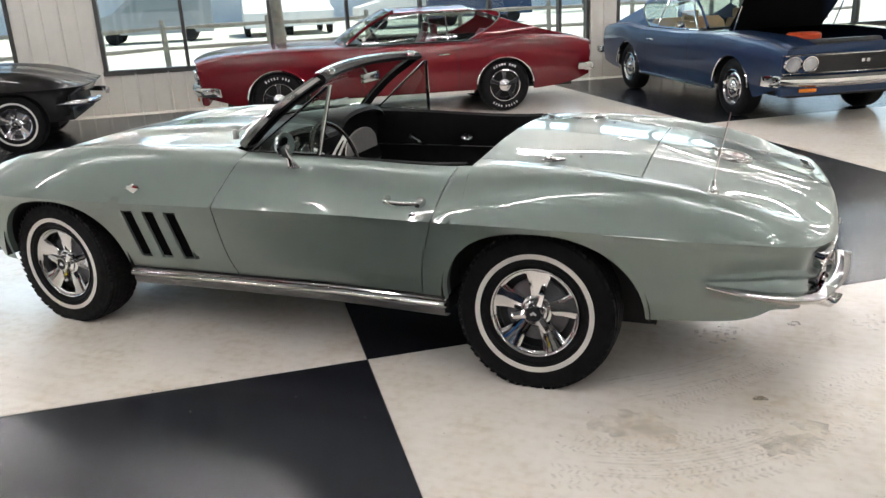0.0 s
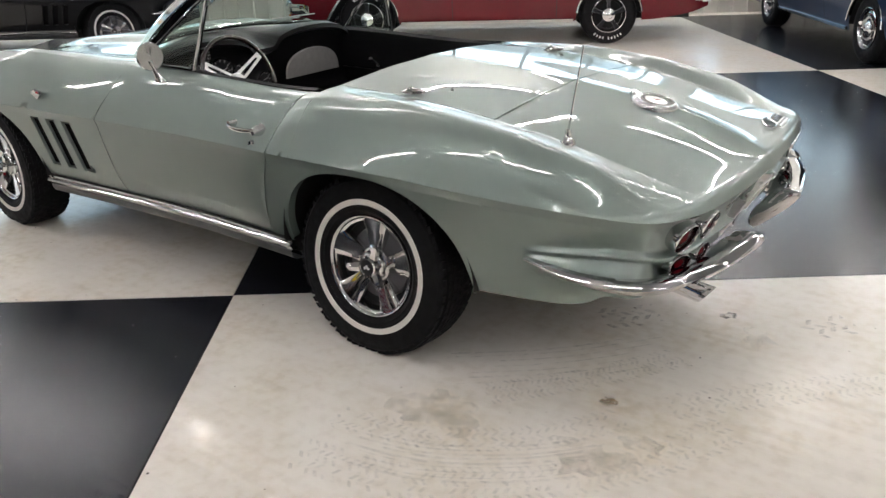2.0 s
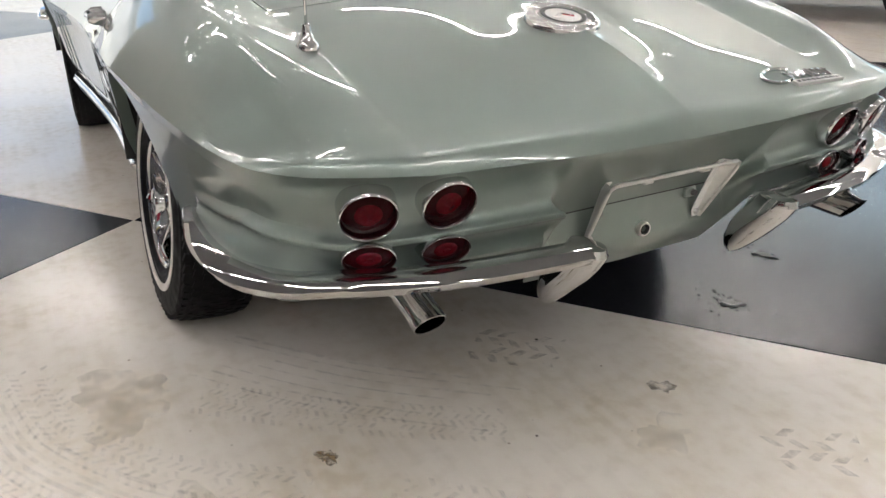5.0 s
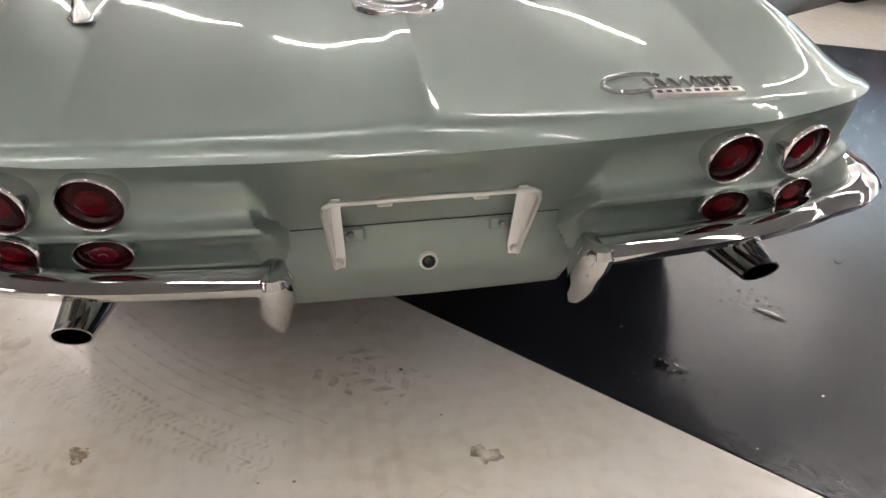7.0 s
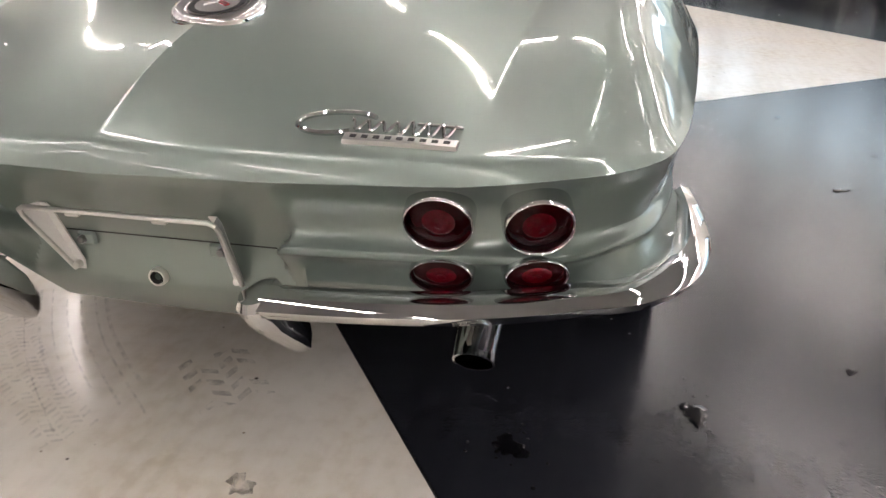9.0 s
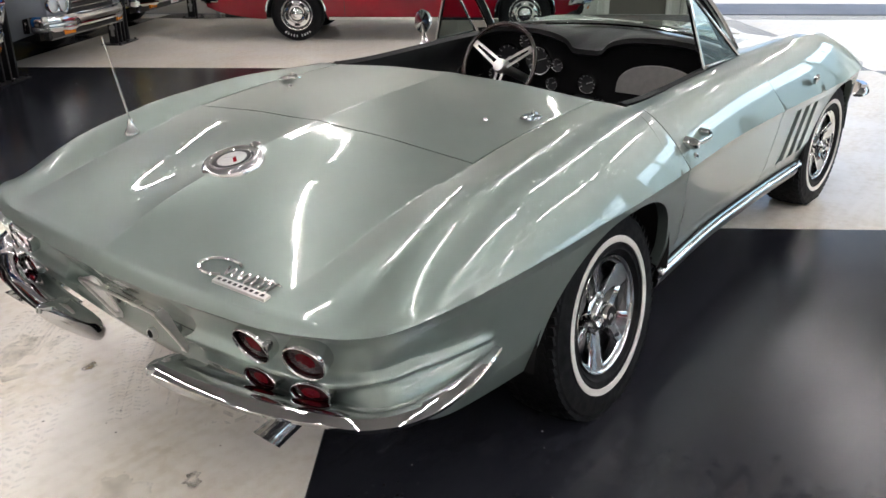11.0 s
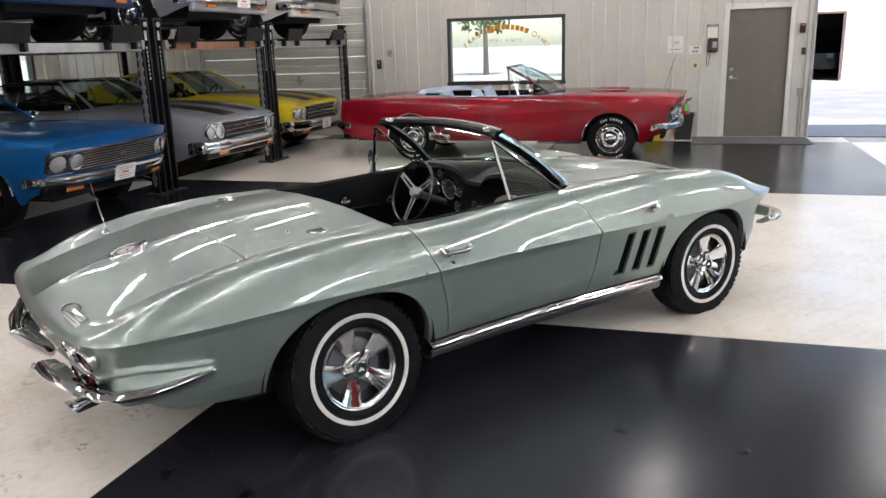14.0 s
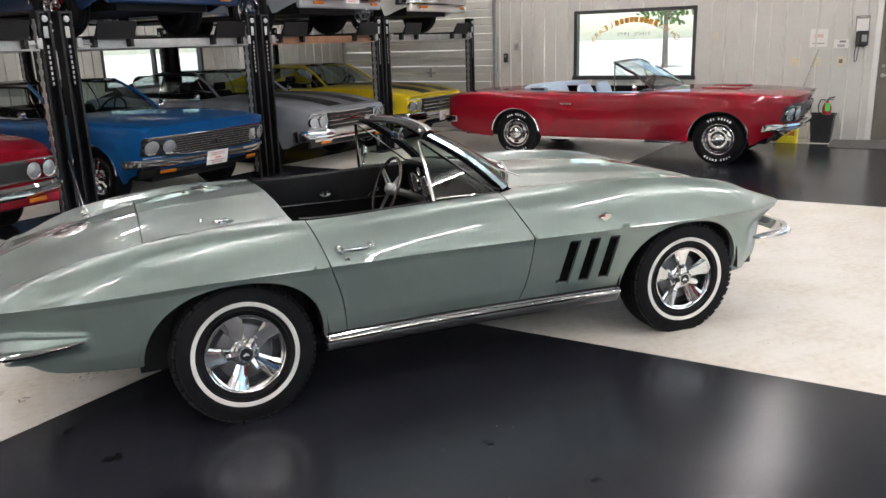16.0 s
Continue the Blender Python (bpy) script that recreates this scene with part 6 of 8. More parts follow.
def muscle_car(name, m, paint, label, roof="coupe", nose="sixty_six", seat=None, wheels="five", letters=True, stripes=False, hood_open=False, plate=False, roof_paint=None, group="", scoop=False):
    top = empty(name, m, label, "car", group)
    seat = seat or VINYL
    if nose == "sixty_six":
        zs = [(-1.17, 0.855), (-1.0, 0.885), (-0.3, 0.915), (0.3, 0.915), (0.9, 0.895), (1.6, 0.90), (2.0, 0.925), (2.4, 0.93), (3.3, 0.91), (3.8, 0.885), (3.92, 0.875)]
    elif nose == "sixty_nine":
        zs = [(-1.17, 0.84), (-0.9, 0.905), (-0.2, 0.95), (0.5, 0.90), (1.6, 0.90), (2.6, 0.925), (3.4, 0.905), (3.8, 0.86), (3.92, 0.82)]
    else:
        zs = [(-1.17, 0.85), (-0.9, 0.91), (-0.2, 0.95), (0.5, 0.905), (1.6, 0.91), (2.0, 0.955), (2.6, 0.945), (3.4, 0.885), (3.8, 0.825), (3.92, 0.795)]
    xs = span(-1.17, -0.39, 16) + [0.385 * math.cos(a) for a in span(math.pi * 0.999, 0.001, 24)] + span(0.40, 2.50, 32) + [2.9 + 0.385 * math.cos(a) for a in span(math.pi * 0.999, 0.001, 24)] + span(3.30, 3.92, 14)
    rows = [muscle_row(x, zs) for x in xs]
    bm = bmesh.new()
    CUT = 16
    skin(bm, [r[CUT:] for r in rows])
    c0, c1 = (-0.45, 2.0) if roof != "open" else (0.0, 2.0)
    deck = [muscle_row(x, zs)[:CUT + 1] for x in span(-1.17, c0, 10)]
    skin(bm, deck)
    h1 = 2.25 if hood_open else XN + 0.61
    hood = [muscle_row(x, zs)[:CUT + 1] for x in span(c1, h1, 18)]
    skin(bm, hood)
    # tail and nose closings
    for r, s in ((rows[0], -1), (rows[-1], 1)):
        back = [Vector((p.x - s * 0.02, p.y * 0.985, min(p.z, 0.80) - 0.0)) for p in r]
        skin(bm, [r, back] if s < 0 else [back, r])
        prof = [(p.y, p.z) for p in back]
        for q in (1, -1):
            vs = [bm.verts.new((back[0].x, q * y, z)) for y, z in prof] + [bm.verts.new((back[0].x, 0, prof[-1][1]))]
            bm.faces.new(vs if q > 0 else vs[::-1])
    finish(bm, 0.0008)
    body = part("body", bm, paint, top, fold=25)
    part("underbody", boxes(((-1.0, -0.62, 0.26), (3.6, 0.62, 0.42))), UNDER, top, "black chassis", smooth=False)
    for cx in (0.0, 2.9):
        for s in (1, -1):
            bm = bmesh.new()
            rw = [[(cx + 0.40 * math.cos(a), s * y, 0.33 + 0.38 * math.sin(a)) for a in span(0, math.pi, 16)] for y in (0.90, 0.62)]
            loft(bm, rw)
            bm.faces.new([bm.verts.new(p) for p in rw[-1]])
            part("wheel_well", bm, UNDER, top, "black wheel well", smooth=False)
            bm = bmesh.new()
            pts = []
            for a in span(0.10, math.pi - 0.10, 20):
                x = cx + 0.383 * math.cos(a)
                w = curve_at(MW, x)
                pts.append((x, s * (w - 0.012), 0.335 + 0.366 * math.sin(a)))
            tube(bm, pts, 0.011, 6)
            part("arch_trim", bm, CHROME, body, "bright wheel arch trim")
            muscle_wheel(top, cx, s, wheels, letters)
    for s in (1, -1):
        bm = bmesh.new()
        loft(bm, [[(x, s * (curve_at(MW, x) - 0.055), 0.262), (x, s * (curve_at(MW, x) - 0.035), 0.272), (x, s * (curve_at(MW, x) - 0.028), 0.30), (x, s * (curve_at(MW, x) - 0.05), 0.31)] for x in span(0.42, 2.48, 10)], closed=True, caps=True)
        part("sill_trim", bm, CHROME, body, "bright sill trim")
        bm = bmesh.new()
        for xa in (0.62, 1.86):
            rw = []
            for p in muscle_row(xa, zs)[22:]:
                rw.append([(xa - 0.003, s * (p.y + 0.0012), p.z), (xa + 0.003, s * (p.y + 0.0012), p.z)])
            loft(bm, rw)
        part("door_gap", bm, DARK, body, "dark door gaps", smooth=False)
        bm = bmesh.new()
        z = curve_at(zs, 0.75) - 0.13
        tube(bm, [(0.72, s * 0.945, z), (0.74, s * 0.972, z + 0.006), (0.86, s * 0.972, z + 0.006), (0.88, s * 0.945, z)], 0.009, 8)
        part("door_handle", bm, CHROME, body, "chrome door handle")
        bm = bmesh.new()
        box(bm, (3.18, s * 0.938 - 0.006, 0.70), (3.30, s * 0.938 + 0.008, 0.735), 0.003)
        part("fender_badge", bm, CHROME, body, "small bright fender badge", smooth=False)
    # cabin
    bm = boxes(((c0, -0.80, 0.36), (2.05, 0.80, 0.40)), ((c0 - 0.02, -0.80, 0.38), (c0 + 0.02, 0.80, 0.93)), ((2.0, -0.80, 0.38), (2.05, 0.80, 0.93)), ((c0, 0.79, 0.38), (2.0, 0.82, 0.92)), ((c0, -0.82, 0.38), (2.0, -0.79, 0.92)))
    part("cabin_floor", bm, VINYL, top, "dark cabin lining", smooth=False)
    for x, ys in ((0.95, (-0.38, 0.38)), (0.1 if roof != "open" else 0.25, (0.0,))):
        for y in ys:
            hw = 0.25 if ys[0] else 0.62
            bm = bmesh.new()
            box(bm, (x, y - hw, 0.40), (x + 0.5, y + hw, 0.60), 0.06, seg=2)
            st = part("seat", bm, seat, top, "vinyl seat")
            bm = bmesh.new()
            rw = []
            for z, dx, k, t in ((0.55, 0.05, 1.0, 0.07), (0.75, -0.02, 1.0, 0.065), (0.93, -0.08, 0.95, 0.05), (1.0, -0.10, 0.82, 0.02)):
                rw.append([(x + dx + t * math.copysign(abs(math.cos(a)) ** 0.6, math.cos(a)), y + hw * k * math.copysign(abs(math.sin(a)) ** 0.5, math.sin(a)), z) for a in span(0, 2 * math.pi, 20)[:-1]])
            loft(bm, rw, closed=True, caps=True)
            part("backrest", bm, seat, st, "vinyl seat back")
            if nose != "sixty_six" and ys[0]:
                bm = bmesh.new()
                box(bm, (x - 0.16, y - 0.11, 1.0), (x - 0.09, y + 0.11, 1.13), 0.03, seg=2)
                part("headrest", bm, seat, st, "vinyl headrest")
    bm = bmesh.new()
    box(bm, (1.75, -0.78, 0.70), (2.05, 0.78, 0.95), 0.05)
    part("dashboard", bm, VINYL, top, "dark dashboard")
    bm = bmesh.new()
    sm = Matrix.Translation((1.58, 0.38, 0.93)) @ Matrix.Rotation(radians(-65), 4, "Y")
    tube(bm, [sm @ Vector((0.19 * math.cos(a), 0.19 * math.sin(a), 0)) for a in span(0, 2 * math.pi, 28)], 0.012, 6, cap=False)
    tube(bm, [sm @ Vector((-0.18, 0, 0)), sm @ Vector((0.18, 0, 0))], 0.010, 6)
    part("steering_wheel", bm, VINYL, top, "dark steering wheel")
    # glass and roof
    zb = 0.945
    def wb(y):
        return Vector((2.12 - 0.20 * y * y, y, zb + 0.02 - 0.02 * y * y))

    def wt(y):
        return Vector((1.44 - 0.15 * y * y, y, 1.335 - 0.05 * y * y))

    bm = bmesh.new()
    loft(bm, [[wb(u * 0.74).lerp(wt(u * 0.60), k) + Vector((0.02, 0, 0.02)) * math.sin(math.pi * k) for u in span(-1, 1, 16)] for k in span(0, 1, 6)])
    g = part("windshield", bm, CARGLASS, top, "curved windshield glass")
    g.visible_shadow = False
    for s in (1, -1):
        bm = bmesh.new()
        tube(bm, [wb(s * 0.75), wb(s * 0.75).lerp(wt(s * 0.61), 0.5) + Vector((0.02, 0, 0.02)), wt(s * 0.61)], 0.019, 8)
        part("pillar", bm, paint if roof != "open" else CHROME, g, "windshield pillar")
    bm = bmesh.new()
    tube(bm, [wt(u * 0.61) for u in span(-1, 1, 12)], 0.018, 8)
    part("header", bm, CHROME, g, "bright windshield header")
    if roof == "open":
        bm = bmesh.new()
        rw = []
        for k in span(0, 1, 24):
            a = math.pi * k
            rw.append([(0.42 - 0.44 * math.sin(a) ** 0.8 + o, 0.80 * math.cos(a), z) for o, z in ((0.06, 0.93), (0.04, 0.985), (-0.04, 1.0), (-0.10, 0.97), (-0.10, 0.92))])
        loft(bm, rw, closed=True, caps=True)
        part("folded_top", bm, seat, top, "folded soft top with pale boot")
        bm = bmesh.new()
        tube(bm, [(0.42 - 0.50 * math.sin(math.pi * k) ** 0.8, 0.83 * math.cos(math.pi * k), 0.965) for k in span(0, 1, 24)], 0.014, 6)
        part("well_trim", bm, VINYL, top, "black trim round the top well")
        for s in (1, -1):
            p0, p1, p2 = Vector((1.46, s * 0.79, 0.93)), Vector((1.92, s * 0.80, 0.94)), Vector((1.40, s * 0.63, 1.29))
            bm = bmesh.new()
            bm.faces.new([bm.verts.new(q) for q in (p0, p1, p2)])
            vg = part("vent_window", bm, CARGLASS, top, "vent glass")
            vg.visible_shadow = False
            bm = bmesh.new()
            tube(bm, [p2, p0], 0.010, 6)
            part("vent_post", bm, CHROME, vg, "bright vent post")
    else:
        greenhouse(top, roof_paint or paint, roof == "fast")
    # bonnet: stripes, scoop or raised
    if stripes:
        for s in (1, -1):
            bm = bmesh.new()
            rw = []
            for x in span(2.1, 3.86, 16):
                r = muscle_row(x, zs)
                f = lambda y: next(a.z + (b.z - a.z) * (y - a.y) / (b.y - a.y) for a, b in zip(r, r[1:]) if a.y <= y <= b.y)
                rw.append([(x, s * y, f(y) + 0.006) for y in (0.14, 0.25, 0.36, 0.46)])
            loft(bm, rw)
            part("hood_stripe", bm, STRIPE, top, "broad black bonnet stripe")
    if scoop:
        for s in (1, -1):
            bm = boxes(((2.55, s * 0.30 - 0.13, 0.945), (3.05, s * 0.30 + 0.13, 0.970)), bevel=0.010)
            part("hood_louvre", bm, paint, top, "raised bonnet louvre")
    if hood_open:
        hm = Matrix.Translation((2.25, 0, 0.96)) @ Matrix.Rotation(radians(-47), 4, "Y") @ Matrix.Translation((-2.25, 0, -0.96))
        bm = bmesh.new()
        rw = [[p for p in muscle_row(x, zs)[:CUT + 1]] for x in span(2.25, 3.80, 14)]
        skin(bm, rw)
        skin(bm, [[p - Vector((0, 0, 0.035)) for p in r] for r in rw])
        finish(bm, 0.0005)
        bm.transform(hm)
        part("bonnet", bm, [P_BLACK], top, "raised bonnet with black underside")
        bm = boxes(((2.35, -0.30, 0.40), (3.25, 0.30, 0.74)), ((3.35, -0.55, 0.45), (3.5, 0.55, 0.86)), ((2.3, -0.72, 0.45), (3.8, -0.45, 0.70)), ((2.3, 0.45, 0.45), (3.8, 0.72, 0.70)), bevel=0.03)
        part("engine", bm, ENGINE, top, "dark engine and bay", smooth=False)
        bm = bmesh.new()
        lathe(bm, [(0.0, 0.10), (0.17, 0.095), (0.19, 0.08), (0.19, 0.02), (0.15, 0.0)], "z", 28, m=Matrix.Translation((2.85, 0.0, 0.80)))
        part("air_cleaner", bm, ORANGE, top, "orange air cleaner")
        for s in (1, -1):
            bm = bmesh.new()
            tube(bm, [(2.45, s * 0.66, 0.93), (2.60, s * 0.66, 1.22)], 0.009, 6)
            part("bonnet_hinge", bm, CHROME, top, "bonnet hinge")
            bm = boxes(((2.75, s * 0.30 - 0.06, 0.70), (3.15, s * 0.30 + 0.06, 0.78)), bevel=0.02)
            part("rocker_cover", bm, ORANGE, top, "orange rocker cover")
    # face
    xf = 3.928
    if nose == "sixty_six":
        grille, lamps, bz = (0.56, 0.77, 0.62), ((0.80, 0.675), (0.62, 0.675)), 0.50
    elif nose == "sixty_nine":
        grille, lamps, bz = (0.56, 0.74, 0.62), ((0.79, 0.655), (0.62, 0.655)), 0.48
    else:
        grille, lamps, bz = (0.53, 0.75, 0.52), ((0.80, 0.645), (0.645, 0.645)), 0.46
    bm = boxes(((xf - 0.05, -grille[2], grille[0]), (xf + 0.012, grille[2], grille[1])), bevel=0.01)
    gr = part("grille", bm, GRILLE, top, "black grille", smooth=False)
    zz = grille[0] + 0.03
    while zz < grille[1] - 0.01:
        bm = boxes(((xf + 0.006, -grille[2] + 0.01, zz - 0.0018), (xf + 0.016, grille[2] - 0.01, zz + 0.0018)))
        part("grille_bar", bm, SATIN if nose == "sixty_six" else GRILLE, gr, smooth=False)
        zz += 0.026
    bm = bmesh.new()
    tube(bm, [(xf + 0.015, -0.88, grille[1] + 0.006), (xf + 0.018, 0, grille[1] + 0.008), (xf + 0.015, 0.88, grille[1] + 0.006)], 0.011, 8)
    part("grille_surround", bm, CHROME, gr, "bright upper grille moulding")
    if nose == "seventy":
        bm = boxes(((xf + 0.004, -grille[2], 0.632), (xf + 0.024, grille[2], 0.654)), bevel=0.004)
        part("grille_centre_bar", bm, CHROME, gr, "bright grille centre bar", smooth=False)
    bm = boxes(((xf + 0.018, -0.052, 0.645), (xf + 0.03, -0.006, 0.685)), ((xf + 0.018, 0.006, 0.645), (xf + 0.03, 0.052, 0.685)), bevel=0.004)
    part("grille_badge", bm, CHROME, gr, "small bright grille badge", smooth=False)
    for s in (1, -1):
        bm = boxes(((xf - 0.06, s * 0.715 - 0.165, lamps[0][1] - 0.095), (xf + 0.004, s * 0.715 + 0.165, lamps[0][1] + 0.095)), bevel=0.012)
        part("lamp_panel", bm, {"sixty_six": GRILLE, "sixty_nine": paint, "seventy": paint}[nose], top, "headlamp surround", smooth=False)
        for y, z in lamps:
            mm = Matrix.Translation((xf, s * y, z))
            bm = bmesh.new()
            lathe(bm, [(0.072, 0.022), (0.082, 0.026), (0.086, 0.015), (0.086, -0.01)], "x", 28, m=mm)
            hl = part("headlamp", bm, CHROME, top, "round headlamp with bright ring")
            bm = bmesh.new()
            lathe(bm, [(0.0, 0.034), (0.04, 0.029), (0.073, 0.014)], "x", 24, m=mm)
            part("lens", bm, HEADLAMP, hl, "clear headlamp lens")
    bm = bmesh.new()
    rw = []
    for y in span(-0.97, 0.97, 28):
        e = abs(y) / 0.97
        x = xf + 0.10 - 0.10 * e ** 3 - (0.12 if e > 0.97 else 0.0)
        h = {"sixty_six": 0.044, "sixty_nine": 0.058, "seventy": 0.060}[nose] + (0.02 if nose == "seventy" and e > 0.55 else 0.0)
        rw.append([(x - 0.10, y, bz + h * 0.7), (x - 0.012, y, bz + h), (x + 0.012, y, bz + h * 0.45), (x + 0.006, y, bz - h * 0.1), (x + 0.012, y, bz - h * 0.55), (x - 0.02, y, bz - h), (x - 0.10, y, bz - h)])
    loft(bm, rw, closed=True, caps=True)
    finish(bm, 0.0003)
    bp = part("front_bumper", bm, CHROME, top, "chrome front bumper")
    for s in (1, -1):
        bm = boxes(((3.80, s * 0.945 - 0.013, bz - 0.028), (3.95, s * 0.945 + 0.013, bz + 0.034)), bevel=0.012)
        part("bumper_end", bm, CHROME, bp, "chrome bumper return")
        bm = boxes(((xf + 0.03, s * 0.62 - 0.09, bz - 0.115), (xf + 0.055, s * 0.62 + 0.09, bz - 0.075)), bevel=0.006)
        part("marker_lamp", bm, AMBER, bp, "amber marker lamp", smooth=False)
    bm = boxes(((xf - 0.06, -0.90, bz - 0.16), (xf + 0.03, 0.90, bz - 0.05)), bevel=0.02)
    part("valance", bm, P_BLACK if nose != "sixty_nine" else paint, top, "lower front panel", smooth=False)
    if plate:
        bm = boxes(((xf + 0.112, -0.155, bz - 0.10), (xf + 0.118, 0.155, bz + 0.06)), bevel=0.003)
        pl = part("sale_plate", bm, PLATE, top, "white printed sale plate", smooth=False)
        bm = boxes(((xf + 0.118, -0.12, bz + 0.030), (xf + 0.120, 0.12, bz + 0.037)), ((xf + 0.118, -0.10, bz + 0.008), (xf + 0.120, 0.10, bz + 0.015)), ((xf + 0.118, -0.05, bz - 0.032), (xf + 0.120, 0.05, bz - 0.008)), ((xf + 0.118, -0.11, bz - 0.058), (xf + 0.120, 0.11, bz - 0.050)), ((xf + 0.118, -0.08, bz - 0.080), (xf + 0.120, 0.08, bz - 0.073)))
        tagged(part("plate_print", bm, PRINT_RED, pl, "red print bars", smooth=False), kind="stuff")
    bm = bmesh.new()
    tube(bm, [(xf + 0.012, -0.88, grille[0] - 0.004), (xf + 0.015, 0, grille[0] - 0.004), (xf + 0.012, 0.88, grille[0] - 0.004)], 0.009, 8)
    part("grille_lower_trim", bm, CHROME, gr, "bright lower grille moulding")
    if nose == "seventy":
        for z in (0.585, 0.70):
            bm = boxes(((xf + 0.004, -grille[2], z - 0.006), (xf + 0.022, grille[2], z + 0.006)), bevel=0.003)
            part("grille_bar", bm, CHROME, gr, smooth=False)
    # tail
    bm = bmesh.new()
    rw = []
    for y in span(-0.95, 0.95, 24):
        e = abs(y) / 0.95
        x = -1.24 + 0.09 * e ** 3
        rw.append([(x + 0.08, y, 0.57), (x, y, 0.575), (x - 0.012, y, 0.53), (x, y, 0.47), (x + 0.08, y, 0.465)])
    loft(bm, rw, closed=True, caps=True)
    finish(bm, 0.0003)
    part("rear_bumper", bm, CHROME, top, "chrome rear bumper")
    for s in (1, -1):
        bm = boxes(((-1.20, s * 0.62 - 0.17, 0.62), (-1.15, s * 0.62 + 0.17, 0.72)), bevel=0.01)
        part("tail_lamp", bm, TAILRED, top, "red tail lamp", smooth=False)
        bm = boxes(((-1.20, s * 0.93 - 0.02, 0.48), (-0.98, s * 0.93 + 0.02, 0.57)), bevel=0.012)
        part("bumper_end", bm, CHROME, top, "chrome bumper return")
        bm = bmesh.new()
        tube(bm, [(1.80, s * 0.90, 0.93), (1.80, s * 0.97, 0.98)], 0.008, 6)
        lathe(bm, [(0.0, 0.05), (0.03, 0.045), (0.055, 0.0), (0.0, -0.005)], "x", 18, m=Matrix.Translation((1.79, s * 1.0, 1.0)) @ Matrix.Diagonal((1, 1, 0.8, 1)))
        part("door_mirror", bm, CHROME, top, "chrome door mirror")
    # the face leans forward at its top and sweeps back at the corners
    lean, sweep = {"sixty_six": (0.30, 0.55), "sixty_nine": (0.10, 0.35), "seventy": (0.06, 0.30)}[nose]
    short = {"sixty_six": 0.80, "sixty_nine": 0.96, "seventy": 0.92}[nose]
    for ob in top.children_recursive:
        if ob.data.users > 1:
            continue
        for v in ob.data.vertices:
            if v.co.x > 3.25:
                w = min(1.0, (v.co.x - 3.25) / 0.6)
                w = w * w * (3 - 2 * w)
                v.co.x = 3.25 + (v.co.x - 3.25) * short + w * (lean * (v.co.z - 0.62) - sweep * max(0.0, abs(v.co.y) - 0.42) ** 2)
    return top


def car_pose(u, v, heading, along, side, z=0.0):
    """Pose of a car whose wheel stands at (u, v): along is that wheel's x, side its y, heading in room degrees."""
    return ROOM @ pose(u, v, z, 0, 0, heading) @ Matrix.Translation((-along, -side, 0))


muscle_car("coupe", car_pose(-2.98, -6.70, -4.5, 0.0, 0.86), P_MAROON, "garnet red hardtop coupe parked before the windows", roof="fast", nose="sixty_nine", seat=SEAT_RED, wheels="dark")
muscle_car("coupe", car_pose(-5.17, -4.88, 86, 2.9, -0.86), P_NAVY, "metallic blue hardtop coupe with its bonnet raised", roof="fast", nose="sixty_nine", seat=SEAT_TAN, wheels="rally", letters=False, hood_open=True)
muscle_car("convertible", car_pose(6.65, -1.12, -90, 2.9, -0.86), P_RED, "bright red convertible with a pale blue interior", roof="open", nose="sixty_six", seat=SEAT_BLUE, wheels="rally", scoop=True)
muscle_car("coupe", car_pose(2.35, 4.42, -90, 2.9, 0.0), P_BLUE, "bright blue hardtop coupe under a car lift", nose="sixty_six", wheels="five", letters=False, plate=True, roof_paint=P_BLACK)
muscle_car("coupe", car_pose(5.22, 4.72, -90, 2.9, 0.0), P_SILVER, "silver grey coupe with black bonnet stripes under a lift", nose="seventy", roof="fast", stripes=True, roof_paint=P_BLACK)
muscle_car("coupe", car_pose(7.88, 4.85, -90, 2.9, 0.0), P_YELLOW, "bright yellow coupe with black bonnet stripes under a lift", nose="seventy", roof="fast", stripes=True, plate=True)
muscle_car("coupe", car_pose(-0.45, 4.50, -90, 2.9, 0.0), P_RED, "bright red coupe under the last car lift", nose="sixty_nine", roof="fast")
RAISED = 1.84
muscle_car("coupe", car_pose(2.35, 4.75, -90, 2.9, 0.0, RAISED), P_NAVY, "dark blue coupe raised on a car lift", nose="sixty_nine", roof="fast", group="raised cars")
muscle_car("coupe", car_pose(5.15, 4.65, -90, 2.9, 0.0, RAISED), P_SILVER, "grey coupe raised on a car lift", nose="sixty_nine", roof="fast", plate=True, group="raised cars", wheels="rally")
muscle_car("coupe", car_pose(7.9, 4.75, -90, 2.9, 0.0, RAISED), P_WHITE, "off-white coupe raised on a car lift", nose="sixty_nine", roof="coupe", group="raised cars", wheels="rally")
muscle_car("coupe", car_pose(-0.45, 4.75, -90, 2.9, 0.0, RAISED), P_MAROON, "dark red coupe raised on a car lift", nose="sixty_nine", roof="coupe", group="raised cars")

PAINT[0] = P_BLACK
black_car = roadster("black two-seat sports car with bright wheels by the windows")
roadster_cabin(black_car)
black_car.matrix_world = ROOM @ pose(2.9 + 2.489, -6.67 - 0.83, 0, 0, 0, 180)
PAINT[0] = GREEN


# ---- windows, doors and fittings of the room ----
LIFTBLACK = mat("black_lift_enamel", (0.006, 0.006, 0.0065), 0.38, spec=0.3, vary=0.25, scale=10, rvary=0.08)
GALV = mat("galvanised_steel", (0.36, 0.36, 0.35), 0.42, 0.7, vary=0.15, scale=12)
RUST = mat("worn_orange_steel", (0.26, 0.13, 0.07), 0.5, 0.2, vary=0.25, scale=9)
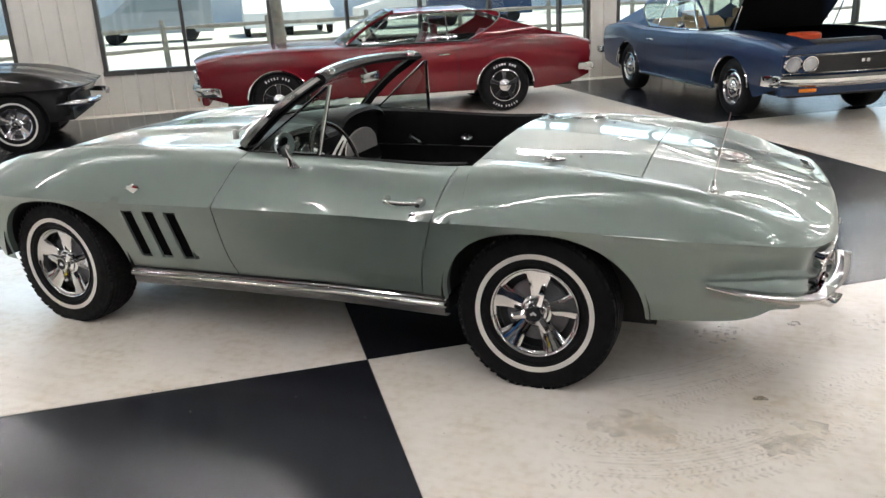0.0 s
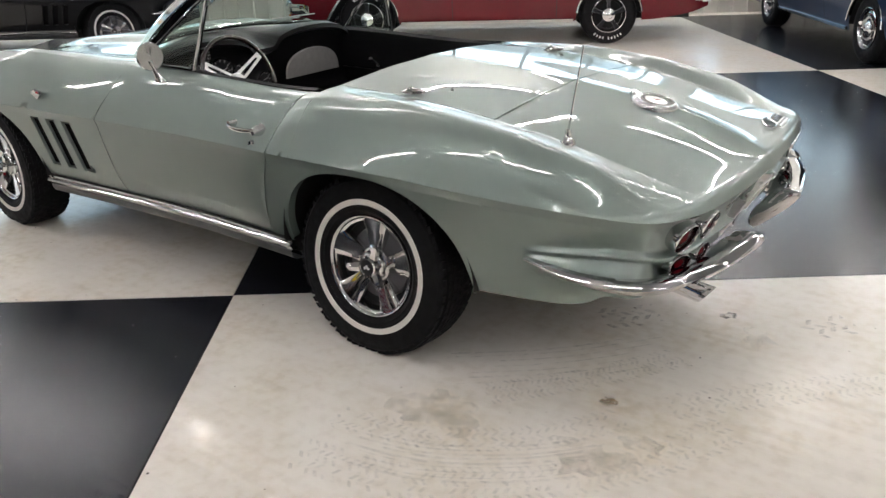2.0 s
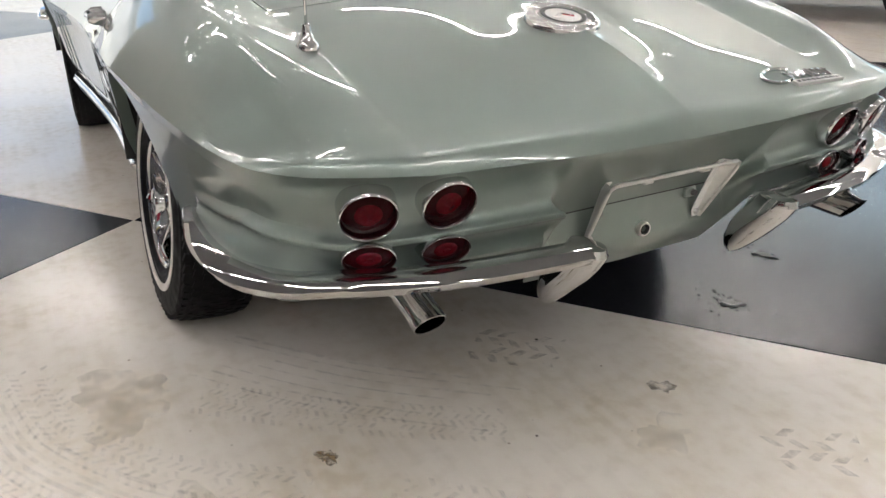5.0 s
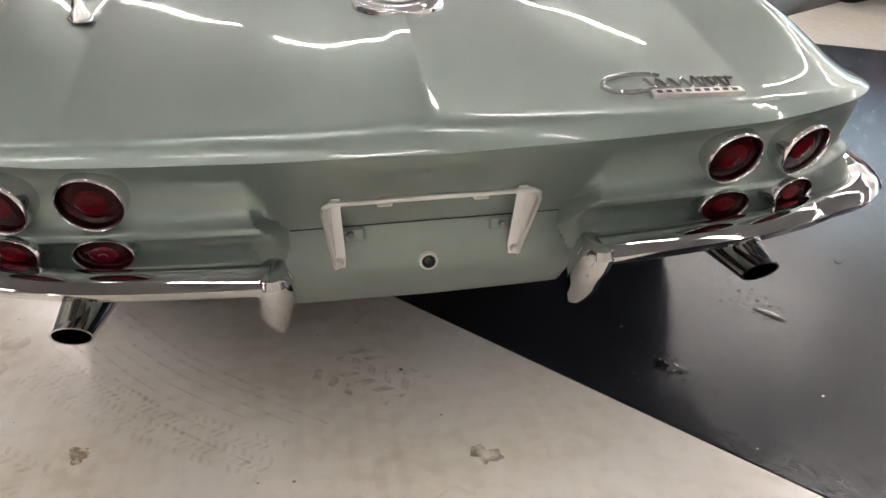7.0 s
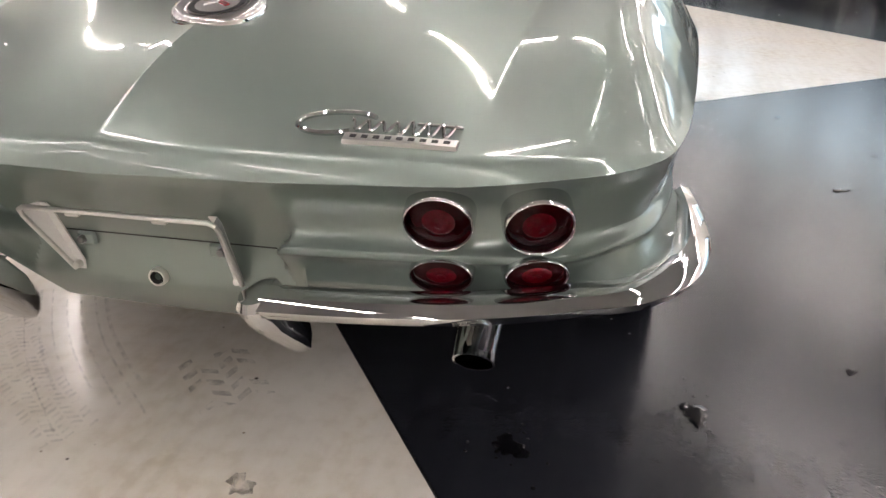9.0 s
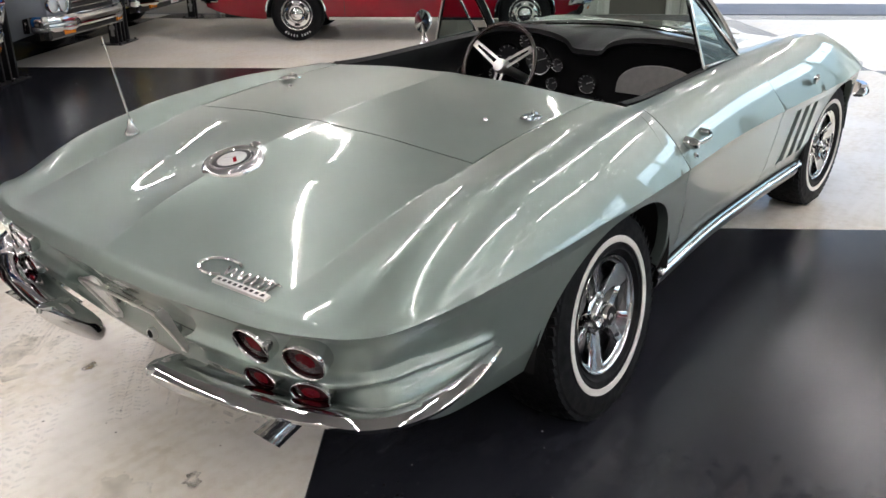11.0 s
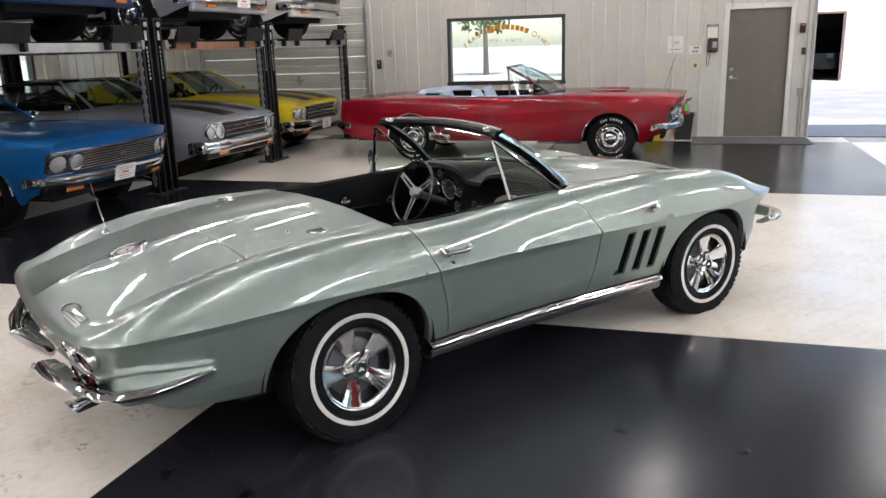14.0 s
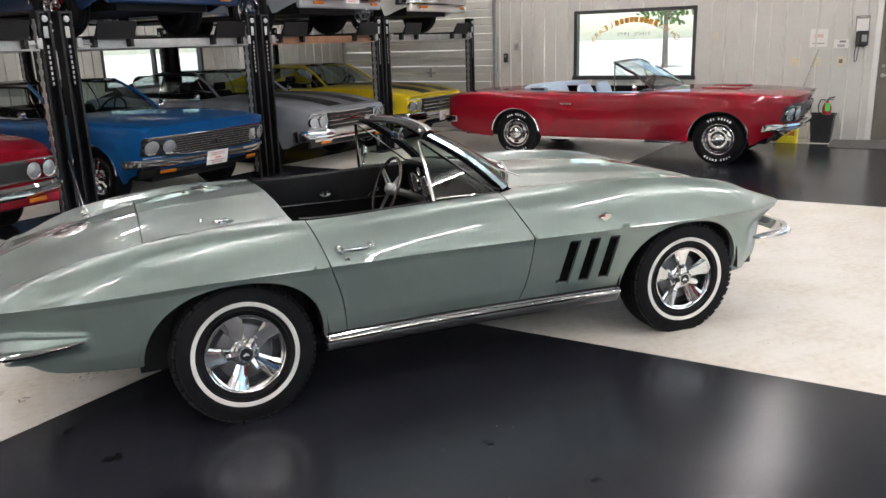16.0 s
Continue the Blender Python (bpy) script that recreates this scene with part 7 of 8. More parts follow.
DOORBROWN = mat("taupe_door_paint", (0.13, 0.115, 0.095), 0.45, vary=0.08, scale=5, bump=0.0003, bscale=60)
PLASTIC = mat("cream_plastic", (0.62, 0.56, 0.40), 0.45, vary=0.05, scale=20)
PAPER = mat("white_paper", (0.72, 0.70, 0.66), 0.8, vary=0.05, scale=15)
BINBLACK = mat("black_bin_plastic", (0.014, 0.015, 0.016), 0.5, vary=0.2, scale=14)
FIRE = mat("red_extinguisher", (0.40, 0.015, 0.012), 0.3, 0, 0.6, vary=0.1, scale=20)
LIME = mat("lime_tag", (0.12, 0.62, 0.10), 0.6, vary=0.05, scale=20)
YELLOWBAG = mat("yellow_bag_print", (0.70, 0.58, 0.02), 0.5, vary=0.1, scale=16)
MAT = mat("grey_door_mat", (0.13, 0.12, 0.11), 0.95, vary=0.25, scale=40, bump=0.003, bscale=250)
WOOD = mat("weathered_rail", (0.24, 0.22, 0.19), 0.85, vary=0.25, scale=8, bump=0.003, bscale=60)
SIGNORANGE = mat("orange_window_lettering", (0.62, 0.26, 0.02), 0.6, vary=0.05, scale=10)
SIGNGREY = mat("grey_window_lettering", (0.22, 0.21, 0.19), 0.6, vary=0.05, scale=10)
FAINT_RED = mat("faded_red_print", (0.66, 0.46, 0.42), 0.6, vary=0.1, scale=40)
# van windows lightened: the haze of the showroom glass is in their colour
VANGLASS = mat("haze_paled_van_glass", (0.22, 0.25, 0.27), 0.15, vary=0.1, scale=3)
GRIP = mat("white_pole_marks", (0.32, 0.32, 0.31), 0.5, vary=0.1, scale=20)


def at_room(ob, m=None):
    ob.matrix_world = ROOM @ (m or Matrix())
    return ob


def window_unit(name, axis, at, out, a0, a1, z0, z1, mullions, label, glow_side=None):
    """A framed window in a wall: frame, sill, posts and one pane per bay."""
    top = at_room(new(name))
    tagged(top, label, "window", kind="structure")

    def bx(a, b, c, d, o0, o1):
        lo, hi = sorted((at + out * o0, at + out * o1))
        return ((lo, a, c), (hi, b, d)) if axis == "u" else ((a, lo, c), (b, hi, d))

    part("window_frame", boxes(bx(a0 - 0.004, a1 + 0.004, z1 - 0.055, z1 + 0.004, -0.012, 0.12)), DARKFRAME, top, smooth=False)
    part("window_sill", boxes(bx(a0 - 0.02, a1 + 0.02, z0 - 0.02, z0 + 0.05, -0.03, 0.14), bevel=0.004), DARKFRAME, top, smooth=False)
    for a in (a0, a1):
        part("jamb", boxes(bx(a - 0.004 if a == a0 else a - 0.055, a + 0.055 if a == a0 else a + 0.004, z0 + 0.05, z1 - 0.055, -0.012, 0.12)), DARKFRAME, top, smooth=False)
    edges = [a0 + 0.055]
    for mu in sorted(mullions):
        part("mullion", boxes(bx(mu - 0.026, mu + 0.026, z0 + 0.05, z1 - 0.055, -0.008, 0.11)), DARKFRAME, top, smooth=False)
        edges += [mu - 0.026, mu + 0.026]
    edges.append(a1 - 0.055)
    for e0, e1 in zip(edges[::2], edges[1::2]):
        p = part("pane", boxes(bx(e0, e1, z0 + 0.05, z1 - 0.055, 0.05, 0.056)), PANE, top, smooth=False)
        p.visible_shadow = False
    return top


window_unit("window_1", "v", V0, -1, *WIN_S[0], [-4.92, -3.70, -2.55, -1.38, -0.2, 1.07], "dark-framed band of showroom windows")
window_unit("window_2", "v", V0, -1, *WIN_S[1], [4.6, 5.8, 7.0, 8.1], "dark-framed band of showroom windows")
window_unit("window_3", "v", V0, -1, *WIN_S[2], [-12.0, -10.8, -9.6, -8.4, -7.2], "dark-framed band of showroom windows")
window_unit("window_4", "u", U1, 1, *WIN_E, [], "framed window with mirrored orange lettering")
window_unit("window_5", "v", V1, 1, *WIN_N[0], [7.95], "window behind the car lifts")


def lettering(text, size, m, material, name="window_lettering"):
    cu = bpy.data.curves.new(name, "FONT")
    cu.body, cu.size, cu.align_x, cu.align_y = text, size, "CENTER", "CENTER"
    cu.extrude = 0.0008
    cu.materials.append(material)
    ob = new(name, cu)
    ob.matrix_world = m
    return tagged(ob, "orange painted lettering on the window glass" if material == SIGNORANGE else "grey painted lettering on the window glass", "lettering")


# seen from inside, the window's words run backwards; the trade name in the middle is plain bars
def window_words():
    cv, cz, R = 1.075, 0.92, 1.02
    x = U1 + 0.045
    words = [("OHIO", -36), ("MUSCLE", 18), ("CARS", 41)]
    def letter_pose(deg, r):
        a = radians(deg)
        v, z = cv + r * math.sin(a), cz + r * math.cos(a)
        # text faces outwards, so its right points to +v outside
        base = Matrix(((0, 0, 1, x), (1, 0, 0, v), (0, 1, 0, z), (0, 0, 0, 1)))
        return ROOM @ base @ Matrix.Rotation(-a, 4, "Z")
    for word, start in words:
        step = 5.4
        for k, ch in enumerate(word):
            lettering(ch, 0.13, letter_pose(start + (k - len(word) / 2) * step, R), SIGNORANGE)
    bm = bmesh.new()
    for k in range(9):
        box(bm, (-0.034, -0.045, 0.0), (0.034, 0.045, 0.0016), m=ROOM.inverted() @ letter_pose(-21 + k * 4.9 - 1, R))
    ob = at_room(link("window_lettering", bm, SIGNORANGE))
    tagged(ob, "orange painted bars in an arc on the glass", "lettering", kind="stuff")
    for k, ch in enumerate("SINCE 1975"):
        base = Matrix(((0, 0, 1, x), (1, 0, 0, cv - 0.27 + 0.06 * k), (0, 1, 0, 1.70), (0, 0, 0, 1)))
        if ch != " ":
            lettering(ch, 0.085, ROOM @ base, SIGNGREY)


window_words()


def steel_door():
    top = at_room(new("door_1"))
    tagged(top, "closed taupe steel door in a cream frame", "door", kind="structure")
    a0, a1, z1 = DOOR_E[0], DOOR_E[1], DOOR_E[3]
    for lo, hi in (((U1 - 0.02, a0 - 0.035, 0), (U1 + 0.2, a0 + 0.045, z1)), ((U1 - 0.02, a1 - 0.045, 0), (U1 + 0.2, a1 + 0.035, z1)), ((U1 - 0.02, a0 - 0.035, z1 - 0.045), (U1 + 0.2, a1 + 0.035, z1 + 0.04))):
        part("door_frame", boxes((lo, hi), bevel=0.004), TRIM, top, "cream door frame", smooth=False)
    part("leaf", boxes(((U1 + 0.03, a0 + 0.048, 0.012), (U1 + 0.075, a1 - 0.048, z1 - 0.048)), bevel=0.003), DOORBROWN, top, "taupe steel leaf", smooth=False)
    bm = bmesh.new()
    lathe(bm, [(0.0, -0.02), (0.028, -0.018), (0.032, 0.0)], "x", 20, m=Matrix.Translation((U1 + 0.03, a1 - 0.12, 0.98)))
    tube(bm, [(U1 + 0.02, a1 - 0.12, 0.98), (U1 - 0.02, a1 - 0.12, 0.98), (U1 - 0.025, a1 - 0.22, 0.975)], 0.010, 8)
    part("door_handle", bm, GALV, top, "steel lever handle")
    bm = bmesh.new()
    lathe(bm, [(0.0, -0.012), (0.022, -0.010), (0.026, 0.0)], "x", 18, m=Matrix.Translation((U1 + 0.03, a1 - 0.12, 1.12)))
    part("deadbolt", bm, GALV, top, "round deadbolt")
    part("threshold", boxes(((U1 - 0.03, a0, 0.0), (U1 + 0.18, a1, 0.012))), GALV, top, "metal threshold", smooth=False)


steel_door()


def rollup_door():
    top = at_room(new("door_2"))
    tagged(top, "closed cream sectional roll-up door", "door", kind="structure")
    a0, a1, z0, z1 = ROLL
    k, h = 0, 0.30
    z = 0.0
    while z < z1 - 0.01:
        zt = min(z1, z + h)
        bm = bmesh.new()
        rw = []
        for zz, o in ((z + 0.003, 0.0), (z + 0.010, -0.014), (z + h * 0.45, -0.014), (z + h * 0.5, -0.006), (z + h * 0.55, -0.014), (zt - 0.012, -0.014), (zt - 0.003, 0.0)):
            rw.append([(U1 + 0.06 + o, a0, zz), (U1 + 0.06 + o, a1, zz)])
        loft(bm, rw)
        box(bm, (U1 + 0.06, a0, z + 0.003), (U1 + 0.10, a1, zt - 0.003))
        part("panel", bm, WALL, top, smooth=False)
        z = zt
    for a in (a0 + 0.03, a1 - 0.03):
        part("track", boxes(((U1 - 0.05, a - 0.03, 0.0), (U1 + 0.02, a + 0.03, z1 + 0.3)), bevel=0.006), GALV, top, "galvanised door track", smooth=False)
    bm = boxes(((U1 + 0.02, 5.2, 0.98), (U1 + 0.046, 5.26, 1.16)), ((U1 + 0.02, 5.13, 1.05), (U1 + 0.046, 5.33, 1.09)))
    part("latch", bm, GALV, top, "small steel latch", smooth=False)
    bm = bmesh.new()
    tube(bm, [(U1 + 0.0, a0 + 0.14, 0.1), (U1 + 0.0, a0 + 0.14, 1.05)], 0.012, 8)
    part("pull_bar", bm, TRIM, top, "white pull bar")


rollup_door()

# open bay: jambs
bay = at_room(link("door_3", boxes(((U1 - 0.05, BAY[1], 0), (U1 + 0.25, BAY[1] + 0.11, BAY[3])), ((U1 - 0.05, BAY[0] - 0.11, 0), (U1 + 0.25, BAY[0], BAY[3])), ((U1 - 0.05, BAY[0] - 0.11, BAY[3]), (U1 + 0.25, BAY[1] + 0.11, BAY[3] + 0.12)), bevel=0.005), TRIM))
tagged(bay, "cream frame of the open drive-in bay", "door", kind="structure")
tr = at_room(link("bay_track", boxes(((U1 - 0.10, BAY[1] + 0.015, 0.02), (U1 - 0.055, BAY[1] + 0.06, BAY[3])), bevel=0.006), GALV))
tagged(tr, "galvanised door track beside the open bay", "track", kind="structure")


def wall_thing(name, label, category, parts):
    top = empty(name, ROOM.copy(), label, category)
    for pn, bm, material, pl in parts:
        part(pn, bm, material, top, pl, smooth=False)
    return top


def plate_at(v, z, w, h, d=0.012, b=0.003):
    return boxes(((U1 - 0.022 - d, v - w / 2, z - h / 2), (U1 - 0.022, v + w / 2, z + h / 2)), bevel=b)


for v in (-1.55, -1.85, -2.20):
    t = wall_thing("switch_plate", "small cream switch plate on the ribbed wall", "switch", [("plate", plate_at(v, 1.20, 0.13, 0.125, 0.014), PLASTIC, "")])
    for dv in ((-0.025, 0.025) if v != -2.20 else (0.0,)):
        part("toggle", plate_at(v + dv, 1.20, 0.014 if v != -2.2 else 0.05, 0.03 if v != -2.2 else 0.06, 0.024), PLASTIC if v != -2.20 else DOORBROWN, t, smooth=False)
wall_thing("poster", "white paper notice with faint print", "poster", [("sheet", plate_at(-1.865, 1.55, 0.25, 0.27, 0.003, 0), PAPER, ""), ("print", plate_at(-1.865, 1.58, 0.13, 0.05, 0.004, 0), FAINT_RED, "faded red emblem"), ("text_line", plate_at(-1.865, 1.47, 0.17, 0.012, 0.004, 0), SIGNGREY, "")])
wall_thing("alarm_panel", "white alarm keypad with small display", "keypad", [("case", plate_at(-2.185, 1.455, 0.20, 0.13, 0.03, 0.006), PAPER, ""), ("display", plate_at(-2.205, 1.49, 0.09, 0.03, 0.032, 0), SIGNGREY, "grey display"), ("keys", plate_at(-2.185, 1.43, 0.10, 0.04, 0.032, 0), GALV, "row of keys")])
ph = wall_thing("wall_phone", "black wall telephone under a clipboard", "telephone", [("body", plate_at(-2.465, 1.53, 0.16, 0.22, 0.06, 0.01), BINBLACK, ""), ("handset", plate_at(-2.40, 1.53, 0.045, 0.20, 0.09, 0.012), BINBLACK, "black handset"), ("keypad", plate_at(-2.49, 1.53, 0.07, 0.10, 0.064, 0), GALV, "grey keypad")])
bm = bmesh.new()
tube(bm, [(U1 - 0.05, -2.39, 1.43), (U1 - 0.05, -2.375, 1.30), (U1 - 0.05, -2.385, 1.18), (U1 - 0.05, -2.41, 1.20), (U1 - 0.04, -2.43, 1.42)], 0.007, 6)
part("cord", bm, BINBLACK, ph, "hanging black cord")
wall_thing("clipboard", "brown clipboard with white paper", "clipboard", [("board", plate_at(-2.45, 1.74, 0.19, 0.24, 0.006, 0.002), WOOD, ""), ("sheet", plate_at(-2.45, 1.72, 0.16, 0.19, 0.008, 0), PAPER, "white sheet"), ("clip", plate_at(-2.45, 1.84, 0.08, 0.02, 0.016, 0.002), GALV, "steel clip")])
wall_thing("door_button", "dark door control button on the wall", "control", [("case", plate_at(3.50, 1.34, 0.08, 0.17, 0.05, 0.006), BINBLACK, ""), ("button", plate_at(3.50, 1.37, 0.03, 0.03, 0.056, 0.002), GALV, "")])
wall_thing("thermostat", "grey thermostat box on the wall", "thermostat", [("case", plate_at(3.28, 1.54, 0.10, 0.13, 0.03, 0.005), GALV, ""), ("dial", plate_at(3.28, 1.54, 0.04, 0.04, 0.036, 0.002), SIGNGREY, "")])
wall_thing("fire_alarm", "dark alarm box beside the door", "alarm", [("case", plate_at(-3.82, 1.75, 0.08, 0.15, 0.05, 0.005), BINBLACK, ""), ("label", plate_at(-3.82, 1.80, 0.05, 0.03, 0.054, 0), PRINT_RED, "red label")])
wall_thing("door_control", "black control box beside the bay", "control", [("case", plate_at(-3.86, 1.39, 0.06, 0.11, 0.04, 0.004), BINBLACK, "")])
cond = wall_thing("conduit", "grey conduit pipe with junction box", "pipe", [("junction_box", plate_at(-3.85, 0.74, 0.07, 0.12, 0.05, 0.004), GALV, "")])
bm = bmesh.new()
tube(bm, [(U1 - 0.045, -3.85, 0.68), (U1 - 0.045, -3.85, 0.03)], 0.012, 8)
part("pipe", bm, GALV, cond)
for v, z in ((0.9, 2.45), (0.6, 2.46)):
    wall_thing("wall_outlet", "small tan outlet high on the wall", "outlet", [("plate", plate_at(v, z, 0.08, 0.05, 0.02), PLASTIC, "")])
wall_thing("wall_plate", "blank cream wall plate", "plate", [("plate", plate_at(-0.32, 1.62, 0.07, 0.11, 0.01), PLASTIC, "")])

# things standing by the wall
def waste_bin():
    top = empty("waste_bin", ROOM @ Matrix.Translation((9.45, -2.05, 0)), "black square waste bin by the wall", "bin")
    bm = bmesh.new()
    rw = [[(x * r, y * r, z) for x, y in ((-1, -1), (1, -1), (1, 1), (-1, 1))] for z, r in ((0.0, 0.13), (0.40, 0.165), (0.40, 0.178), (0.43, 0.18), (0.43, 0.165), (0.02, 0.125))]
    loft(bm, rw, closed=True, caps=True)
    part("body", bm, BINBLACK, top, smooth=False)


waste_bin()


def extinguisher():
    top = empty("fire_extinguisher", ROOM @ Matrix.Translation((9.62, -2.08, 0.18)), "red fire extinguisher with a lime green tag", "extinguisher")
    bm = bmesh.new()
    lathe(bm, [(0.0, 0.0), (0.06, 0.0), (0.065, 0.02), (0.065, 0.33), (0.045, 0.39), (0.02, 0.41), (0.02, 0.43)], "z", 24)
    part("cylinder", bm, FIRE, top)
    bm = bmesh.new()
    tube(bm, [(0, 0, 0.43), (0, -0.02, 0.47), (0, -0.10, 0.49)], 0.012, 6)
    tube(bm, [(0, 0, 0.45), (0, -0.09, 0.45)], 0.008, 6)
    part("valve_handle", bm, BINBLACK, top, "black valve and lever")
    bm = bmesh.new()
    tube(bm, [(0, 0.02, 0.44), (-0.02, 0.09, 0.45), (-0.03, 0.12, 0.36), (-0.03, 0.10, 0.2)], 0.010, 6)
    part("hose", bm, BINBLACK, top, "black hose")
    part("tag", boxes(((-0.075, -0.05, 0.28), (-0.070, 0.02, 0.40))), LIME, top, "lime green tag", smooth=False)
    part("bracket", boxes(((0.0, -0.03, -0.18), (0.06, 0.03, 0.0)), bevel=0.004), GALV, top, "stand under the extinguisher", smooth=False)


extinguisher()


def broom():
    top = empty("broom", ROOM @ Matrix.Translation((9.52, -1.52, 0)), "broom with a grey handle leaning on the wall", "broom")
    bm = bmesh.new()
    tube(bm, [(0.0, 0.0, 0.14), (0.20, -0.36, 1.38)], 0.013, 8)
    part("handle", bm, GALV, top, "grey handle")
    bm = bmesh.new()
    rw = [[(x, y, z) for x, y in ((-a, -b), (a, -b), (a, b), (-a, b))] for z, a, b in ((0.0, 0.05, 0.17), (0.08, 0.035, 0.15), (0.15, 0.02, 0.06))]
    loft(bm, rw, closed=True, caps=True)
    part("bristles", bm, BINBLACK, top, "black bristles", smooth=False)


broom()


def rag_bag():
    top = empty("rag_bag", ROOM @ Matrix.Translation((9.18, -1.60, 0)), "yellow and white printed bag of rags on the floor", "bag")
    bm = bmesh.new()
    box(bm, (-0.10, -0.15, 0.0), (0.10, 0.15, 0.24), 0.035, seg=2)
    part("bag", bm, YELLOWBAG, top, "yellow printed bag")
    bm = bmesh.new()
    lathe(bm, [(0.12, 0.24), (0.15, 0.28), (0.10, 0.36), (0.03, 0.42), (0.0, 0.43)], "z", 12)
    part("rags", bm, PAPER, top, "white rags at the top")
    cu = bpy.data.curves.new("word", "FONT")
    cu.body, cu.size, cu.align_x, cu.extrude = "RAGS", 0.10, "CENTER", 0.001
    cu.materials.append(BINBLACK)
    ob = new("word", cu)
    ob.parent = top
    ob.matrix_local = Matrix(((0, 0, -1, -0.103), (-1, 0, 0, 0), (0, 1, 0, 0.12), (0, 0, 0, 1)))
    tagged(ob, "black printed word")


rag_bag()
dm = at_room(link("door_mat", boxes(((8.80, -4.0, 0.001), (9.70, -2.2, 0.014)), bevel=0.004), MAT))
tagged(dm, "grey ribbed mat before the steel door", "mat")


# ---- four-post car lifts ----
def m_post():
    bm = bmesh.new()
    box(bm, (-0.075, -0.055, 0.01), (-0.045, 0.055, 2.06), 0.004)
    box(bm, (0.045, -0.055, 0.01), (0.075, 0.055, 2.06), 0.004)
    box(bm, (-0.05, 0.03, 0.01), (0.05, 0.055, 2.06), 0.003)
    box(bm, (-0.075, -0.055, 2.055), (0.075, 0.055, 2.075), 0.003)
    return bm


def m_base():
    bm = boxes(((-0.16, -0.13, 0.0), (0.16, 0.13, 0.014)), bevel=0.003)
    for x, y in ((-0.13, -0.10), (0.13, -0.10), (0.13, 0.10), (-0.13, 0.10)):
        lathe(bm, [(0.0, 0.035), (0.013, 0.034), (0.014, 0.012)], "z", 6, m=Matrix.Translation((x, y, 0)))
    return bm


def m_ladder():
    bm = boxes(((-0.02, -0.02, 0.10), (0.02, -0.008, 2.0)))
    for k in range(17):
        z = 0.18 + 0.108 * k
        box(bm, (-0.034, -0.026, z), (0.034, -0.006, z + 0.042), 0.003)
    return bm


def m_maker():
    bm = bmesh.new()
    for k in range(8):
        box(bm, (-0.010, -0.0568, 1.72 - 0.05 * k), (0.010, -0.0548, 1.752 - 0.05 * k))
    box(bm, (-0.024, -0.0568, 1.82), (0.024, -0.0548, 1.93))
    return bm


def m_pulley():
    bm = bmesh.new()
    lathe(bm, [(0.0, -0.075), (0.03, -0.072), (0.034, -0.06)], "y", 14, m=Matrix.Translation((0, 0, 2.0)))
    return bm


def car_lift(u0, u1, v0=4.02, v1=8.9):
    top = empty("car_lift", ROOM.copy(), "black four-post car lift with galvanised cross beams", "car lift", "car lifts")
    for v in (v0, v1):
        for u, s in ((u0, 1), (u1, -1)):
            m = Matrix.Translation((u, v, 0))
            p = shared_part("lift_post", "post", m_post, LIFTBLACK, top, "black steel post", m, False)
            shared_part("lift_base", "base_plate", m_base, LIFTBLACK, p, "bolted foot plate", None, False)
            shared_part("lift_ladder", "lock_ladder", m_ladder, GALV, p, "notched locking ladder", Matrix.Translation((s * 0.0, 0, 0)) @ Matrix.Rotation(radians(90 * s), 4, "Z") @ Matrix.Translation((0, -0.06, 0)), False)
            shared_part("lift_pulley", "pulley", m_pulley, GALV, p, "bright pulley bolt", None)
            if v == v0:
                shared_part("lift_maker", "maker_marks", m_maker, GRIP, p, "white vertical marks", Matrix.Translation((-0.06 * 0, -0.001, 0)), False, "stuff")
        bm = boxes(((u0 + 0.08, v - 0.05, 1.70), (u1 - 0.08, v + 0.05, 1.80)), bevel=0.006)
        part("cross_beam", bm, GALV if v == v1 or u0 < 3.7 or u0 > 6.4 else RUST, top, "steel cross beam", smooth=False)
        for u, s in ((u0, 1), (u1, -1)):
            bm = bmesh.new()
            box(bm, (u + s * 0.10 - 0.03, v - 0.09, 1.72), (u + s * 0.10 + 0.03, v - 0.05, 1.82), 0.006)
            tube(bm, [(u + s * 0.07, v - 0.07, 1.77), (u + s * 0.26, v - 0.07, 1.75)], 0.012, 6)
            part("slack_lever", bm, GALV, top, "bright locking lever")
    for u in ((u0 + u1) / 2 - 0.80, (u0 + u1) / 2 + 0.80):
        bm = boxes(((u - 0.24, v0 - 0.12, 1.80), (u + 0.24, v1 + 0.12, 1.835)), ((u - 0.24, v0 - 0.12, 1.72), (u - 0.20, v1 + 0.12, 1.80)), ((u + 0.20, v0 - 0.12, 1.72), (u + 0.24, v1 + 0.12, 1.80)))
        part("runway", bm, LIFTBLACK, top, "black steel runway", smooth=False)
        bm = bmesh.new()
        loft(bm, [[(u - 0.23, v0 - 0.12, 1.80), (u + 0.23, v0 - 0.12, 1.80), (u + 0.23, v0 - 0.12, 1.84), (u - 0.23, v0 - 0.12, 1.84)], [(u - 0.23, v0 - 0.16, 1.80), (u + 0.23, v0 - 0.16, 1.80), (u + 0.23, v0 - 0.20, 1.98), (u - 0.23, v0 - 0.20, 1.98)]], closed=True, caps=True)
        part("wheel_stop", bm, LIFTBLACK, top, "black wheel stop plate", smooth=False)
    return top


car_lift(1.03, 3.58)
car_lift(3.82, 6.30)
car_lift(6.52, 9.26)
car_lift(-1.75, 0.80)

# ---- outside ----
# grass colour lifted to carry the glare and haze seen through the panes
GRASSM = mat("haze_paled_grass", (0.62, 0.62, 0.50), 0.9, vary=0.25, scale=0.8, bump=0.02, bscale=14)
